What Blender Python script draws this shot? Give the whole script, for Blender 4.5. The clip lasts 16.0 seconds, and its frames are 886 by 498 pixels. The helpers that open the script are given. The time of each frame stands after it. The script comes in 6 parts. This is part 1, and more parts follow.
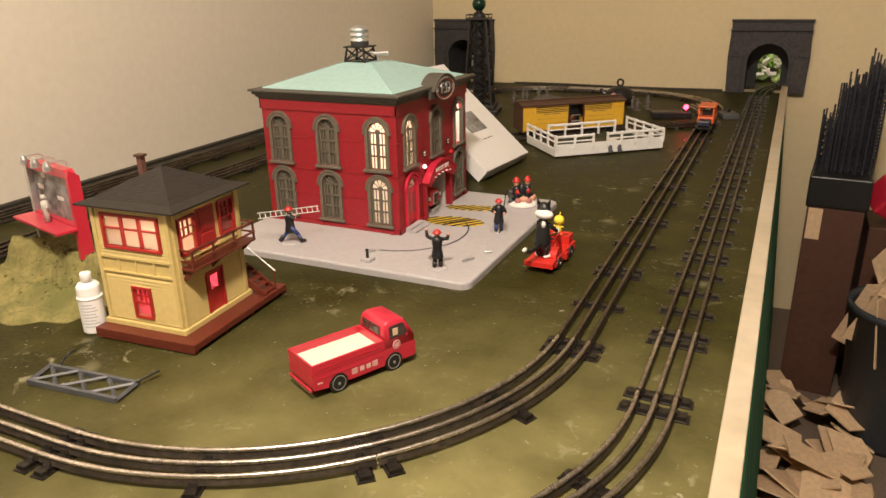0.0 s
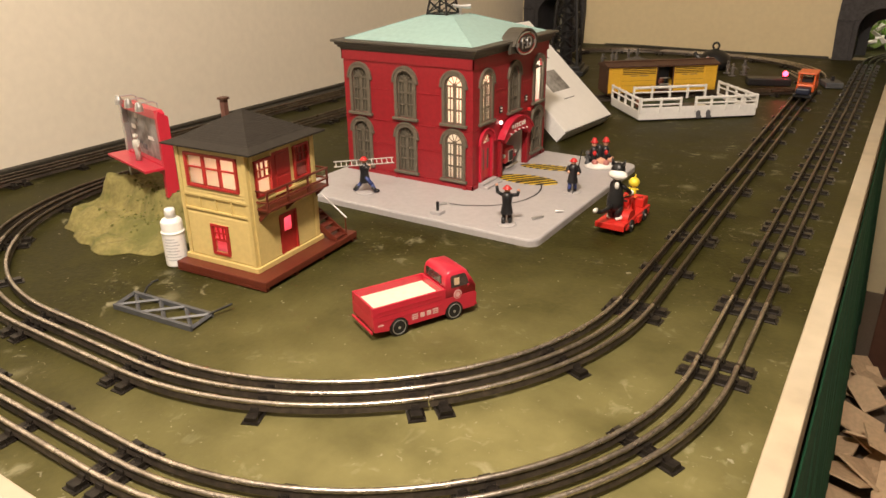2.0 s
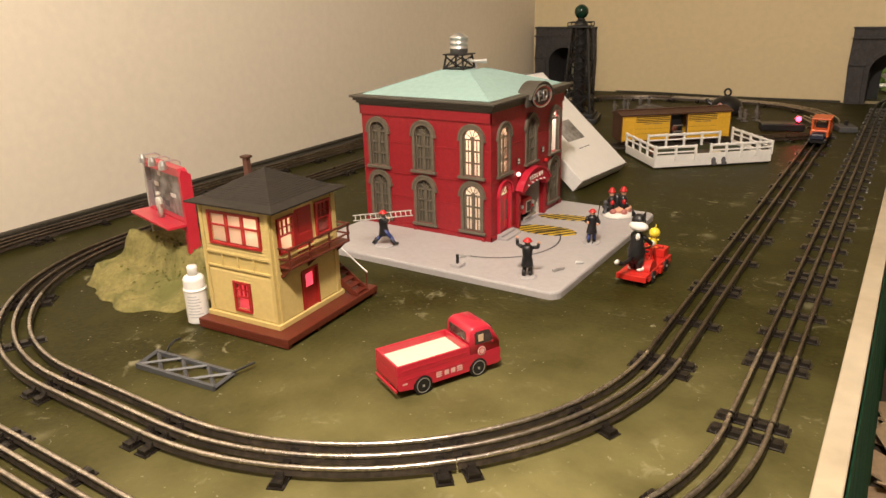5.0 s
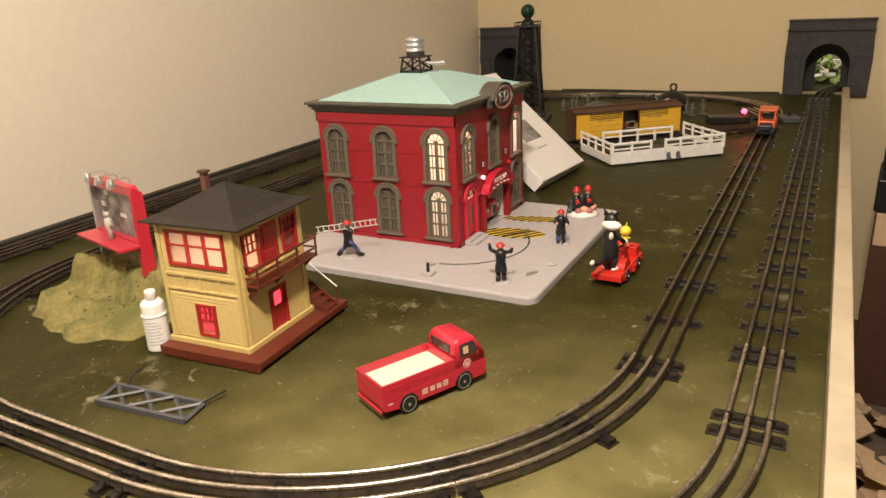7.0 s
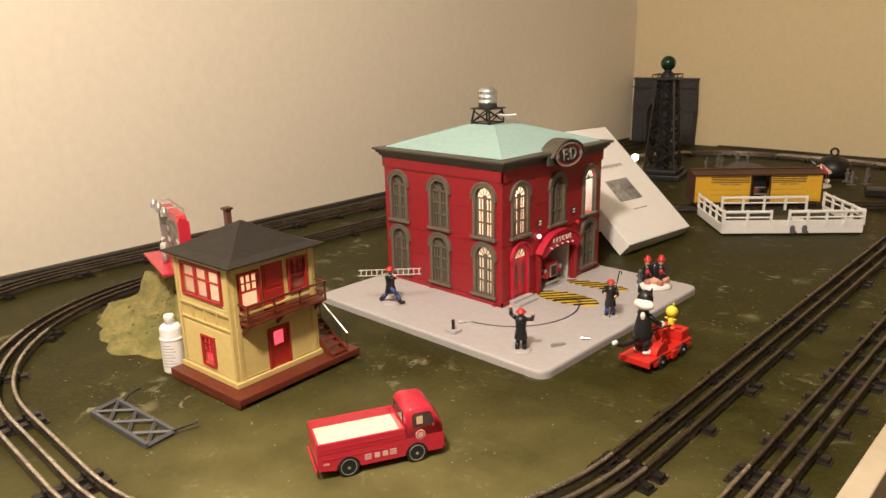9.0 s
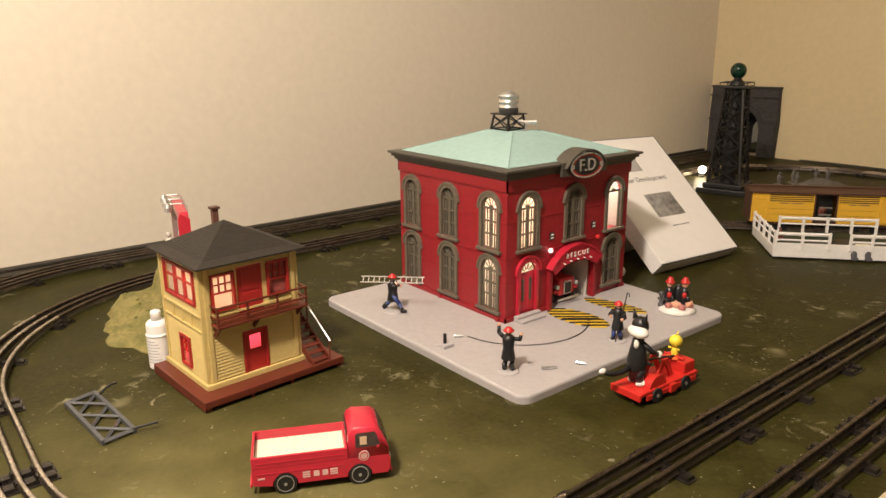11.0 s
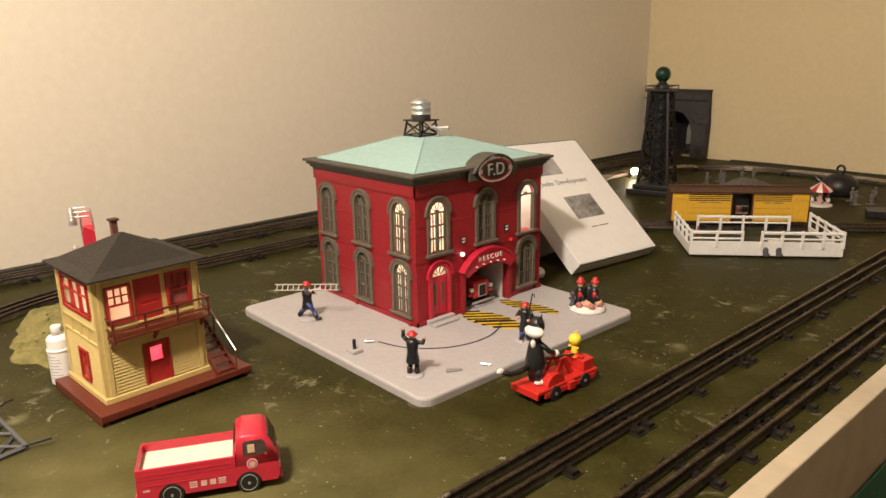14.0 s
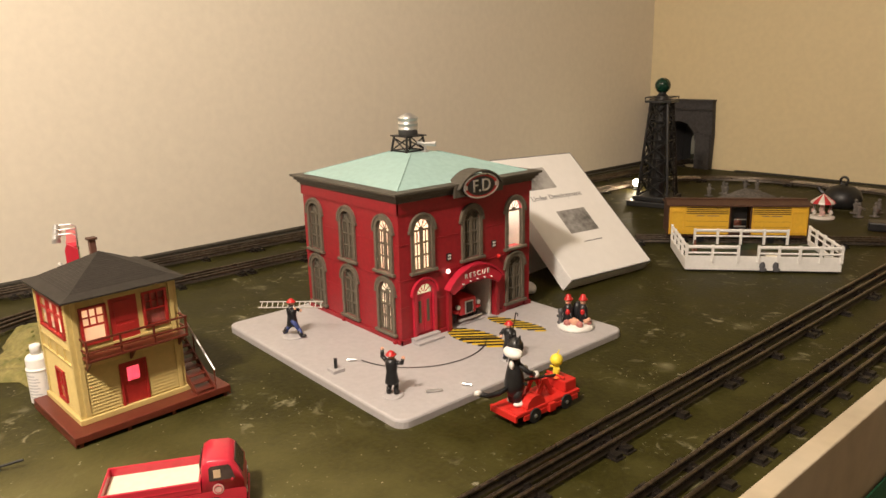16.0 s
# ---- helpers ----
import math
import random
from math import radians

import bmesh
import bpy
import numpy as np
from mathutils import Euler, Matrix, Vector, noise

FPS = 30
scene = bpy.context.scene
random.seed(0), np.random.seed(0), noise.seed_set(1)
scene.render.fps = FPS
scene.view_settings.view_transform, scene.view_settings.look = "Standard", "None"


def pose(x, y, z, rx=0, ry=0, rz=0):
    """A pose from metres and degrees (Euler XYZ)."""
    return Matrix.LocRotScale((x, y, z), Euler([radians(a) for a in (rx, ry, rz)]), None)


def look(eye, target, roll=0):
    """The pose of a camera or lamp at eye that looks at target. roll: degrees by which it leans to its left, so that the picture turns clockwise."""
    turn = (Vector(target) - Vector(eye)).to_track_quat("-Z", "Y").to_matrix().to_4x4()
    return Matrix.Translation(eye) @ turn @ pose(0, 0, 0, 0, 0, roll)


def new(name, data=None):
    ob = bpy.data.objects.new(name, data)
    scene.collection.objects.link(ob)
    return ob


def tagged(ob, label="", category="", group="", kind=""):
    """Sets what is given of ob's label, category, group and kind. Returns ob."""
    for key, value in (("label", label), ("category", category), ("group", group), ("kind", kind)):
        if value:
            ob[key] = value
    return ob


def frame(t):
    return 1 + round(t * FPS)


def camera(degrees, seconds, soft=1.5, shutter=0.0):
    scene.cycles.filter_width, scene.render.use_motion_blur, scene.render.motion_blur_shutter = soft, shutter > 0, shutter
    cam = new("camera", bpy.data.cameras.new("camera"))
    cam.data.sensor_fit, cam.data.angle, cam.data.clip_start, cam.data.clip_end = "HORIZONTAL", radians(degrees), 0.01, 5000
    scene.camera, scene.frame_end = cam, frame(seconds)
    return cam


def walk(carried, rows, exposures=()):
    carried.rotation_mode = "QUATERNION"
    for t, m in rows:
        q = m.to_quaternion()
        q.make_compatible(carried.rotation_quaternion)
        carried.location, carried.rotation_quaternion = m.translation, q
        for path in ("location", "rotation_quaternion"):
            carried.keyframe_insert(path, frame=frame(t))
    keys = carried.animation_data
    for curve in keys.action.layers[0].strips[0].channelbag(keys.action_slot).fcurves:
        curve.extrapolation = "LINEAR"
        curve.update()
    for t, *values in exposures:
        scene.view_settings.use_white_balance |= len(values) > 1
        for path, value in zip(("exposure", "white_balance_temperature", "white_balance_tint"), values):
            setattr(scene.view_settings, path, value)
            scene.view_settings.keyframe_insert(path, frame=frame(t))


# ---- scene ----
cam = camera(63.5, 16.0)
PATH = [
    (0, (0.016, 0.047, 0.366), (-0.791, 1.741, -0.327), -1.2),
    (0.5, (0.013, 0.036, 0.357), (-0.882, 1.663, -0.385), -1.1),
    (1, (0.02, 0.037, 0.353), (-0.933, 1.619, -0.415), -0.9),
    (1.5, (0.027, 0.046, 0.35), (-0.948, 1.609, -0.429), -0.8),
    (2, (0.034, 0.047, 0.356), (-0.953, 1.6, -0.428), -0.6),
    (2.5, (0.038, 0.046, 0.358), (-0.977, 1.584, -0.42), -0.4),
    (3, (0.056, 0.051, 0.366), (-1.0, 1.587, -0.362), 0.6),
    (3.5, (0.036, 0.048, 0.369), (-0.973, 1.632, -0.319), -0.9),
    (4, (0.028, 0.045, 0.37), (-1.012, 1.617, -0.298), -1.6),
    (6.5, (-0.01, 0.05, 0.361), (-1.007, 1.645, -0.319), -1.5),
    (7, (-0.022, 0.057, 0.364), (-0.932, 1.709, -0.302), -2.9),
    (7.5, (0.016, 0.094, 0.364), (-0.979, 1.701, -0.289), -2.4),
    (8, (0.074, 0.143, 0.366), (-1.064, 1.662, -0.265), -2.4),
    (8.5, (0.093, 0.173, 0.372), (-1.181, 1.616, -0.172), -1.6),
    (9, (0.12, 0.2, 0.371), (-1.213, 1.587, -0.176), -1.3),
    (11.5, (0.182, 0.332, 0.368), (-1.333, 1.524, -0.166), -0.3),
    (12, (0.194, 0.34, 0.367), (-1.297, 1.562, -0.167), -0.6),
    (12.5, (0.196, 0.343, 0.37), (-1.287, 1.565, -0.185), -0.1),
    (13, (0.203, 0.355, 0.368), (-1.259, 1.603, -0.183), -0.3),
    (13.5, (0.215, 0.36, 0.365), (-1.23, 1.631, -0.179), -0.4),
    (14, (0.224, 0.362, 0.37), (-1.215, 1.649, -0.154), -1.0),
    (14.5, (0.226, 0.372, 0.37), (-1.224, 1.652, -0.138), -1.4),
    (15, (0.227, 0.383, 0.37), (-1.23, 1.655, -0.14), -1.3),
    (15.5, (0.236, 0.392, 0.372), (-1.226, 1.664, -0.124), -1.5),
    (16, (0.24, 0.399, 0.379), (-1.226, 1.663, -0.123), -1.3),
]
walk(cam, [(t, look(eye, target, roll)) for t, eye, target, roll in PATH])

# ---- light ----
world = bpy.data.worlds.new("room_dark")
scene.world = world
world.use_nodes = True
bg = world.node_tree.nodes["Background"]
bg.inputs[0].default_value = (1.0, 0.78, 0.55, 1)
bg.inputs[1].default_value = 0.005


def lamp(name, kind, place, target, watts, colour, size=0.1):
    data = bpy.data.lights.new(name, kind)
    data.energy, data.color = watts, colour
    if kind == "AREA":
        data.shape, data.size = "DISK", size
    else:
        data.shadow_soft_size = size
    ob = new(name, data)
    ob.matrix_world = look(place, target)
    return ob


lamp("ceiling_bulb", "POINT", (-0.04, -0.03, 1.25), (-0.4, 1.0, 0), 130, (1.0, 0.84, 0.69), 0.07)

# ---- materials ----
MATS = {}


def mat(name, colour, rough=0.5, metal=0.0, scale=40.0, vary=0.15, bump=0.1, second=None, emit=0.0, spec=0.5, blotch=0.0, coat=0.0):
    """A painted or moulded surface: base colour with fine grain and larger blotches, and relief."""
    if name in MATS:
        return MATS[name]
    m = bpy.data.materials.new(name)
    m.use_nodes = True
    nt = m.node_tree
    b = nt.nodes["Principled BSDF"]
    L = nt.links.new
    c = Vector(colour[:3])
    tc = nt.nodes.new("ShaderNodeTexCoord")
    n1 = nt.nodes.new("ShaderNodeTexNoise")
    n1.inputs["Scale"].default_value = scale
    n1.inputs["Detail"].default_value = 6
    L(tc.outputs["Object"], n1.inputs["Vector"])
    n2 = nt.nodes.new("ShaderNodeTexNoise")
    n2.inputs["Scale"].default_value = scale * 0.13
    n2.inputs["Detail"].default_value = 4
    L(tc.outputs["Object"], n2.inputs["Vector"])
    ramp = nt.nodes.new("ShaderNodeValToRGB")
    lo, hi = c * (1 - vary), c * (1 + vary)
    ramp.color_ramp.elements[0].position, ramp.color_ramp.elements[1].position = 0.3, 0.7
    ramp.color_ramp.elements[0].color = (*lo, 1)
    ramp.color_ramp.elements[1].color = (*hi, 1)
    L(n1.outputs["Fac"], ramp.inputs["Fac"])
    col = ramp.outputs["Color"]
    if second is not None:
        r2 = nt.nodes.new("ShaderNodeValToRGB")
        r2.color_ramp.elements[0].position, r2.color_ramp.elements[1].position = 0.45, 0.65
        r2.color_ramp.elements[0].color = (0, 0, 0, 1)
        r2.color_ramp.elements[1].color = (1, 1, 1, 1)
        L(n2.outputs["Fac"], r2.inputs["Fac"])
        mix = nt.nodes.new("ShaderNodeMix")
        mix.data_type = "RGBA"
        mul = nt.nodes.new("ShaderNodeMath")
        mul.operation = "MULTIPLY"
        mul.inputs[1].default_value = blotch or 0.6
        L(r2.outputs["Color"], mul.inputs[0])
        L(mul.outputs[0], mix.inputs["Factor"])
        L(col, mix.inputs["A"])
        mix.inputs["B"].default_value = (*second, 1)
        col = mix.outputs["Result"]
    L(col, b.inputs["Base Color"])
    mr = nt.nodes.new("ShaderNodeMapRange")
    mr.inputs["To Min"].default_value, mr.inputs["To Max"].default_value = max(0.02, rough - 0.1), min(1, rough + 0.12)
    L(n2.outputs["Fac"], mr.inputs["Value"])
    L(mr.outputs["Result"], b.inputs["Roughness"])
    b.inputs["Metallic"].default_value = metal
    b.inputs["Specular IOR Level"].default_value = spec
    b.inputs["Coat Weight"].default_value = coat
    if emit:
        b.inputs["Emission Color"].default_value = (*c, 1)
        b.inputs["Emission Strength"].default_value = emit
    if bump:
        bp = nt.nodes.new("ShaderNodeBump")
        bp.inputs["Strength"].default_value = bump
        bp.inputs["Distance"].default_value = 0.002
        L(n1.outputs["Fac"], bp.inputs["Height"])
        L(bp.outputs["Normal"], b.inputs["Normal"])
    MATS[name] = m
    return m


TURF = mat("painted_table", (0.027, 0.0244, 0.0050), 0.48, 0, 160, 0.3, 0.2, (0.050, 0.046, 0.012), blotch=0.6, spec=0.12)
WALLB = mat("back_wall_paint", (0.68, 0.575, 0.36), 0.7, 0, 60, 0.03, 0.06)
WALLP = mat("wall_paint", (0.72, 0.66, 0.55), 0.7, 0, 60, 0.03, 0.06)
CEIL = mat("ceiling_paint", (0.45, 0.43, 0.39), 0.8, 0, 60, 0.03, 0.05)
PINE = mat("pine_board", (0.42, 0.355, 0.255), 0.5, 0, 30, 0.12, 0.08, (0.50, 0.44, 0.34))
FELT = mat("green_cloth", (0.01, 0.09, 0.04), 0.95, 0, 400, 0.3, 0.3)
CARPET = mat("floor_grey", (0.16, 0.12, 0.09), 0.9, 0, 200, 0.25, 0.3)
RAIL = mat("tinned_rail", (0.60, 0.545, 0.485), 0.28, 0.95, 260, 0.3, 0.2, (0.20, 0.165, 0.135), blotch=0.55)
DULL = mat("oxidised_rail", (0.17, 0.138, 0.110), 0.30, 0.9, 260, 0.4, 0.2, (0.07, 0.055, 0.043), blotch=0.6)
WEB = mat("rail_web_brown", (0.070, 0.056, 0.044), 0.42, 0.5, 160, 0.4, 0.2, (0.032, 0.026, 0.020), blotch=0.7)
TIE = mat("dark_metal_tie", (0.022, 0.018, 0.015), 0.28, 0.35, 200, 0.4, 0.2)
BRICK = mat("red_moulded_wall", (0.262, 0.011, 0.018), 0.45, 0, 150, 0.1, 0.06)
TRIM = mat("grey_green_trim", (0.122, 0.104, 0.078), 0.5, 0, 200, 0.12, 0.08)
DKTRIM = mat("dark_trim", (0.070, 0.062, 0.049), 0.45, 0, 200, 0.12, 0.08)
ROOFG = mat("mint_roof", (0.30, 0.455, 0.435), 0.5, 0, 120, 0.06, 0.05)
SLAB = mat("grey_plastic_slab", (0.40, 0.382, 0.388), 0.45, 0, 150, 0.05, 0.04)
SILVER = mat("silver_paint", (0.62, 0.62, 0.62), 0.3, 0.85, 150, 0.08, 0.04)
BLACKP = mat("black_plastic", (0.012, 0.012, 0.013), 0.4, 0, 150, 0.3, 0.04)
CREAM = mat("yellow_siding", (0.57, 0.44, 0.17), 0.5, 0, 150, 0.06, 0.05)
REDW = mat("red_window_plastic", (0.36, 0.022, 0.02), 0.4, 0, 150, 0.1, 0.04)
MAROON = mat("maroon_base", (0.115, 0.022, 0.012), 0.4, 0, 150, 0.12, 0.05)
SLATE = mat("dark_slate_roof", (0.024, 0.020, 0.016), 0.62, 0, 150, 0.2, 0.1, spec=0.3)
REDP = mat("glossy_red", (0.48, 0.018, 0.042), 0.33, 0, 150, 0.05, 0.0, coat=0.4)
WHITEP = mat("white_plastic", (0.78, 0.77, 0.75), 0.4, 0, 150, 0.04, 0.02)
BEDW = mat("cream_bed", (0.70, 0.64, 0.50), 0.5, 0, 150, 0.05, 0.03)
GREYP = mat("grey_girder", (0.075, 0.078, 0.085), 0.5, 0, 150, 0.12, 0.05)
HILLM = mat("hill_turf", (0.205, 0.178, 0.060), 0.95, 0, 170, 0.22, 0.5, (0.105, 0.108, 0.028), blotch=0.85)
STONE = mat("portal_stone", (0.043, 0.040, 0.042), 0.7, 0, 120, 0.3, 0.4)
YELLOWC = mat("yellow_stock_car", (0.68, 0.40, 0.035), 0.45, 0, 150, 0.06, 0.05)
BROWN = mat("boxcar_brown", (0.07, 0.03, 0.018), 0.5, 0, 150, 0.15, 0.05)


# lint specks and pale scuffs on the table paint
nt = TURF.node_tree
bsdf = nt.nodes["Principled BSDF"]
src = bsdf.inputs["Base Color"].links[0].from_socket
tc = nt.nodes.new("ShaderNodeTexCoord")
for size, low, high, colour, amount in ((95.0, 0.06, 0.10, (0.50, 0.46, 0.36), 0.55), (13.0, 0.01, 0.22, (0.36, 0.33, 0.20), 0.32), (37.0, 0.020, 0.05, (0.45, 0.42, 0.30), 0.55)):
    wob = nt.nodes.new("ShaderNodeTexNoise")
    wob.inputs["Scale"].default_value = size * 1.5
    addv = nt.nodes.new("ShaderNodeVectorMath")
    addv.operation = "MULTIPLY_ADD"
    addv.inputs[1].default_value = (0.6 / size,) * 3
    nt.links.new(tc.outputs["Object"], wob.inputs["Vector"])
    nt.links.new(wob.outputs["Color"], addv.inputs[0])
    nt.links.new(tc.outputs["Object"], addv.inputs[2])
    vor = nt.nodes.new("ShaderNodeTexVoronoi")
    vor.voronoi_dimensions = "2D"
    vor.inputs["Scale"].default_value = size
    nt.links.new(addv.outputs[0], vor.inputs["Vector"])
    rampv = nt.nodes.new("ShaderNodeMapRange")
    rampv.inputs["From Min"].default_value, rampv.inputs["From Max"].default_value = low, high
    rampv.inputs["To Min"].default_value, rampv.inputs["To Max"].default_value = amount, 0.0
    nt.links.new(vor.outputs["Distance"], rampv.inputs["Value"])
    few = nt.nodes.new("ShaderNodeTexNoise")
    few.inputs["Scale"].default_value = size * 0.55
    nt.links.new(tc.outputs["Object"], few.inputs["Vector"])
    gate = nt.nodes.new("ShaderNodeMapRange")
    gate.inputs["From Min"].default_value, gate.inputs["From Max"].default_value = 0.60, 0.68
    nt.links.new(few.outputs["Fac"], gate.inputs["Value"])
    mul = nt.nodes.new("ShaderNodeMath")
    mul.operation = "MULTIPLY"
    nt.links.new(rampv.outputs["Result"], mul.inputs[0])
    nt.links.new(gate.outputs["Result"], mul.inputs[1])
    mix = nt.nodes.new("ShaderNodeMix")
    mix.data_type = "RGBA"
    nt.links.new(mul.outputs[0], mix.inputs["Factor"])
    nt.links.new(src, mix.inputs["A"])
    mix.inputs["B"].default_value = (*colour, 1)
    src = mix.outputs["Result"]
# dusty, worn paint on the table's open front stretch, with sheen painted in
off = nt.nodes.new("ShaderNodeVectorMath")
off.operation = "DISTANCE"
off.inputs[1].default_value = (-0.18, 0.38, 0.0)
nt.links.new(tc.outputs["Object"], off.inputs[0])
# lighter towards the circle's middle: brightness put into the base colour
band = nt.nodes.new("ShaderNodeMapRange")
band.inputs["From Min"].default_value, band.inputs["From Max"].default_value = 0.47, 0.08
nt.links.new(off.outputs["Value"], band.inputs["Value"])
sheen_dust = nt.nodes.new("ShaderNodeTexNoise")
sheen_dust.inputs["Scale"].default_value, sheen_dust.inputs["Detail"].default_value = 14.0, 12
nt.links.new(tc.outputs["Object"], sheen_dust.inputs["Vector"])
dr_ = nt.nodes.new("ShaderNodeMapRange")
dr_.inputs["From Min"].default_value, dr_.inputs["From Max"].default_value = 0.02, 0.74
nt.links.new(sheen_dust.outputs["Fac"], dr_.inputs["Value"])
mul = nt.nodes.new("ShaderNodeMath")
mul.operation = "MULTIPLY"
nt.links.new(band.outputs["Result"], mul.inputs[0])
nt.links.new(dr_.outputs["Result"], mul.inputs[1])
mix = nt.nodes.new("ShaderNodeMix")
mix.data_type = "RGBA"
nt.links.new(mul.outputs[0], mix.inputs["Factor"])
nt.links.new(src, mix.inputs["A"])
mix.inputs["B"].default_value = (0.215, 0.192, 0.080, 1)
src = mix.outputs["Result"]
# chalky scratches and smears over the worn paint
for size, low, high, colour, amount in ((42.0, 0.60, 0.72, (0.42, 0.39, 0.25), 0.45), (150.0, 0.66, 0.74, (0.50, 0.47, 0.36), 0.55)):
    fine = nt.nodes.new("ShaderNodeTexNoise")
    fine.inputs["Scale"].default_value, fine.inputs["Detail"].default_value = size, 8
    fine.inputs["Distortion"].default_value = 0.8
    nt.links.new(tc.outputs["Object"], fine.inputs["Vector"])
    pick = nt.nodes.new("ShaderNodeMapRange")
    pick.inputs["From Min"].default_value, pick.inputs["From Max"].default_value = low, high
    pick.inputs["To Max"].default_value = amount
    nt.links.new(fine.outputs["Fac"], pick.inputs["Value"])
    area = nt.nodes.new("ShaderNodeTexNoise")
    area.inputs["Scale"].default_value = 7.0
    nt.links.new(tc.outputs["Object"], area.inputs["Vector"])
    gate = nt.nodes.new("ShaderNodeMapRange")
    gate.inputs["From Min"].default_value, gate.inputs["From Max"].default_value = 0.46, 0.62
    nt.links.new(area.outputs["Fac"], gate.inputs["Value"])
    mul = nt.nodes.new("ShaderNodeMath")
    mul.operation = "MULTIPLY"
    nt.links.new(pick.outputs["Result"], mul.inputs[0])
    nt.links.new(gate.outputs["Result"], mul.inputs[1])
    mix = nt.nodes.new("ShaderNodeMix")
    mix.data_type = "RGBA"
    nt.links.new(mul.outputs[0], mix.inputs["Factor"])
    nt.links.new(src, mix.inputs["A"])
    mix.inputs["B"].default_value = (*colour, 1)
    src = mix.outputs["Result"]
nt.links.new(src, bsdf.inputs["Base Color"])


# ---- mesh helpers ----
def part(name, bm, material, parent=None, label="", smooth=False):
    me = bpy.data.meshes.new(name)
    bmesh.ops.recalc_face_normals(bm, faces=bm.faces[:])
    if smooth:
        for f in bm.faces:
            f.smooth = True
    bm.to_mesh(me)
    bm.free()
    for m in material if isinstance(material, (list, tuple)) else (material,):
        me.materials.append(m)
    ob = new(name, me)
    if parent is not None:
        ob.parent = parent
    if label:
        ob["label"] = label
    return ob


def thing(name, label, category, m=None, group="", kind=""):
    ob = new(name)
    ob.empty_display_size = 0.02
    if m is not None:
        ob.matrix_world = m
    return tagged(ob, label, category, group, kind)


def box(bm, x0, x1, y0, y1, z0, z1, bevel=0.0, m=None, mi=0):
    res = bmesh.ops.create_cube(bm, size=1)
    vs = res["verts"]
    for v in vs:
        v.co = Vector((x0 + (v.co.x + 0.5) * (x1 - x0), y0 + (v.co.y + 0.5) * (y1 - y0), z0 + (v.co.z + 0.5) * (z1 - z0)))
    fs = list({f for v in vs for f in v.link_faces})
    if bevel:
        es = list({e for v in vs for e in v.link_edges})
        r = bmesh.ops.bevel(bm, geom=es, offset=bevel, segments=2, affect="EDGES", profile=0.5)
        vs = list({v for f in r["faces"] for v in f.verts} | {v for v in vs if v.is_valid})
        fs = list({f for v in vs for f in v.link_faces})
    for f in fs:
        f.material_index = mi
    if m is not None:
        bmesh.ops.transform(bm, matrix=m, verts=vs)
    return bm


def B(*a, **k):
    return box(bmesh.new(), *a, **k)


def cyl(bm, p0, p1, r0, r1=None, seg=12, caps=True):
    p0, p1 = Vector(p0), Vector(p1)
    r1 = r0 if r1 is None else r1
    d = p1 - p0
    m = Matrix.Translation((p0 + p1) / 2) @ d.to_track_quat("Z", "Y").to_matrix().to_4x4()
    bmesh.ops.create_cone(bm, cap_ends=caps, segments=seg, radius1=max(r0, 1e-5), radius2=max(r1, 1e-5), depth=d.length, matrix=m)
    return bm


def C(*a, **k):
    return cyl(bmesh.new(), *a, **k)


def ball(bm, c, r, sx=1, sy=1, sz=1, seg=12, m=None):
    mm = Matrix.Translation(c) @ (m or Matrix()) @ Matrix.Diagonal((sx, sy, sz, 1))
    bmesh.ops.create_uvsphere(bm, u_segments=seg, v_segments=max(6, seg * 2 // 3), radius=r, matrix=mm)
    return bm


def prism(bm, outline, a, b, axis="y"):
    """A closed outline of (u, v) pushed from a to b along an axis: y takes (x, z), x takes (y, z), z takes (x, y)."""
    def at(u, v, w):
        return {"y": (u, w, v), "x": (w, u, v), "z": (u, v, w)}[axis]
    lo = [bm.verts.new(at(u, v, a)) for u, v in outline]
    hi = [bm.verts.new(at(u, v, b)) for u, v in outline]
    bm.faces.new(lo)
    bm.faces.new(hi[::-1])
    n = len(lo)
    for i in range(n):
        bm.faces.new((lo[i], lo[(i + 1) % n], hi[(i + 1) % n], hi[i]))
    return bm


def lathe(bm, profile, seg=20, c=(0, 0, 0)):
    rings = []
    for r, z in profile:
        rings.append([bm.verts.new((c[0] + r * math.cos(2 * math.pi * i / seg), c[1] + r * math.sin(2 * math.pi * i / seg), c[2] + z)) for i in range(seg)])
    for a, b in zip(rings, rings[1:]):
        for i in range(seg):
            bm.faces.new((a[i], a[(i + 1) % seg], b[(i + 1) % seg], b[i]))
    bm.faces.new(rings[0][::-1])
    bm.faces.new(rings[-1])
    return bm


def tube(bm, pts, r, seg=6, caps=True):
    """A round bar along a line of points."""
    pts = [Vector(p) for p in pts]
    rings = []
    for i, p in enumerate(pts):
        d = (pts[min(i + 1, len(pts) - 1)] - pts[max(i - 1, 0)]).normalized()
        u = d.cross(Vector((0, 0, 1)))
        if u.length < 1e-4:
            u = Vector((1, 0, 0))
        u.normalize()
        v = u.cross(d)
        rings.append([bm.verts.new(p + r * (u * math.cos(2 * math.pi * k / seg) + v * math.sin(2 * math.pi * k / seg))) for k in range(seg)])
    for a, b in zip(rings, rings[1:]):
        for k in range(seg):
            bm.faces.new((a[k], a[(k + 1) % seg], b[(k + 1) % seg], b[k]))
    if caps:
        bm.faces.new(rings[0][::-1])
        bm.faces.new(rings[-1])
    return bm


def setting(name, bm, material, label, category, smooth=False):
    return tagged(part(name, bm, material, None, "", smooth), label, category, "", "structure")


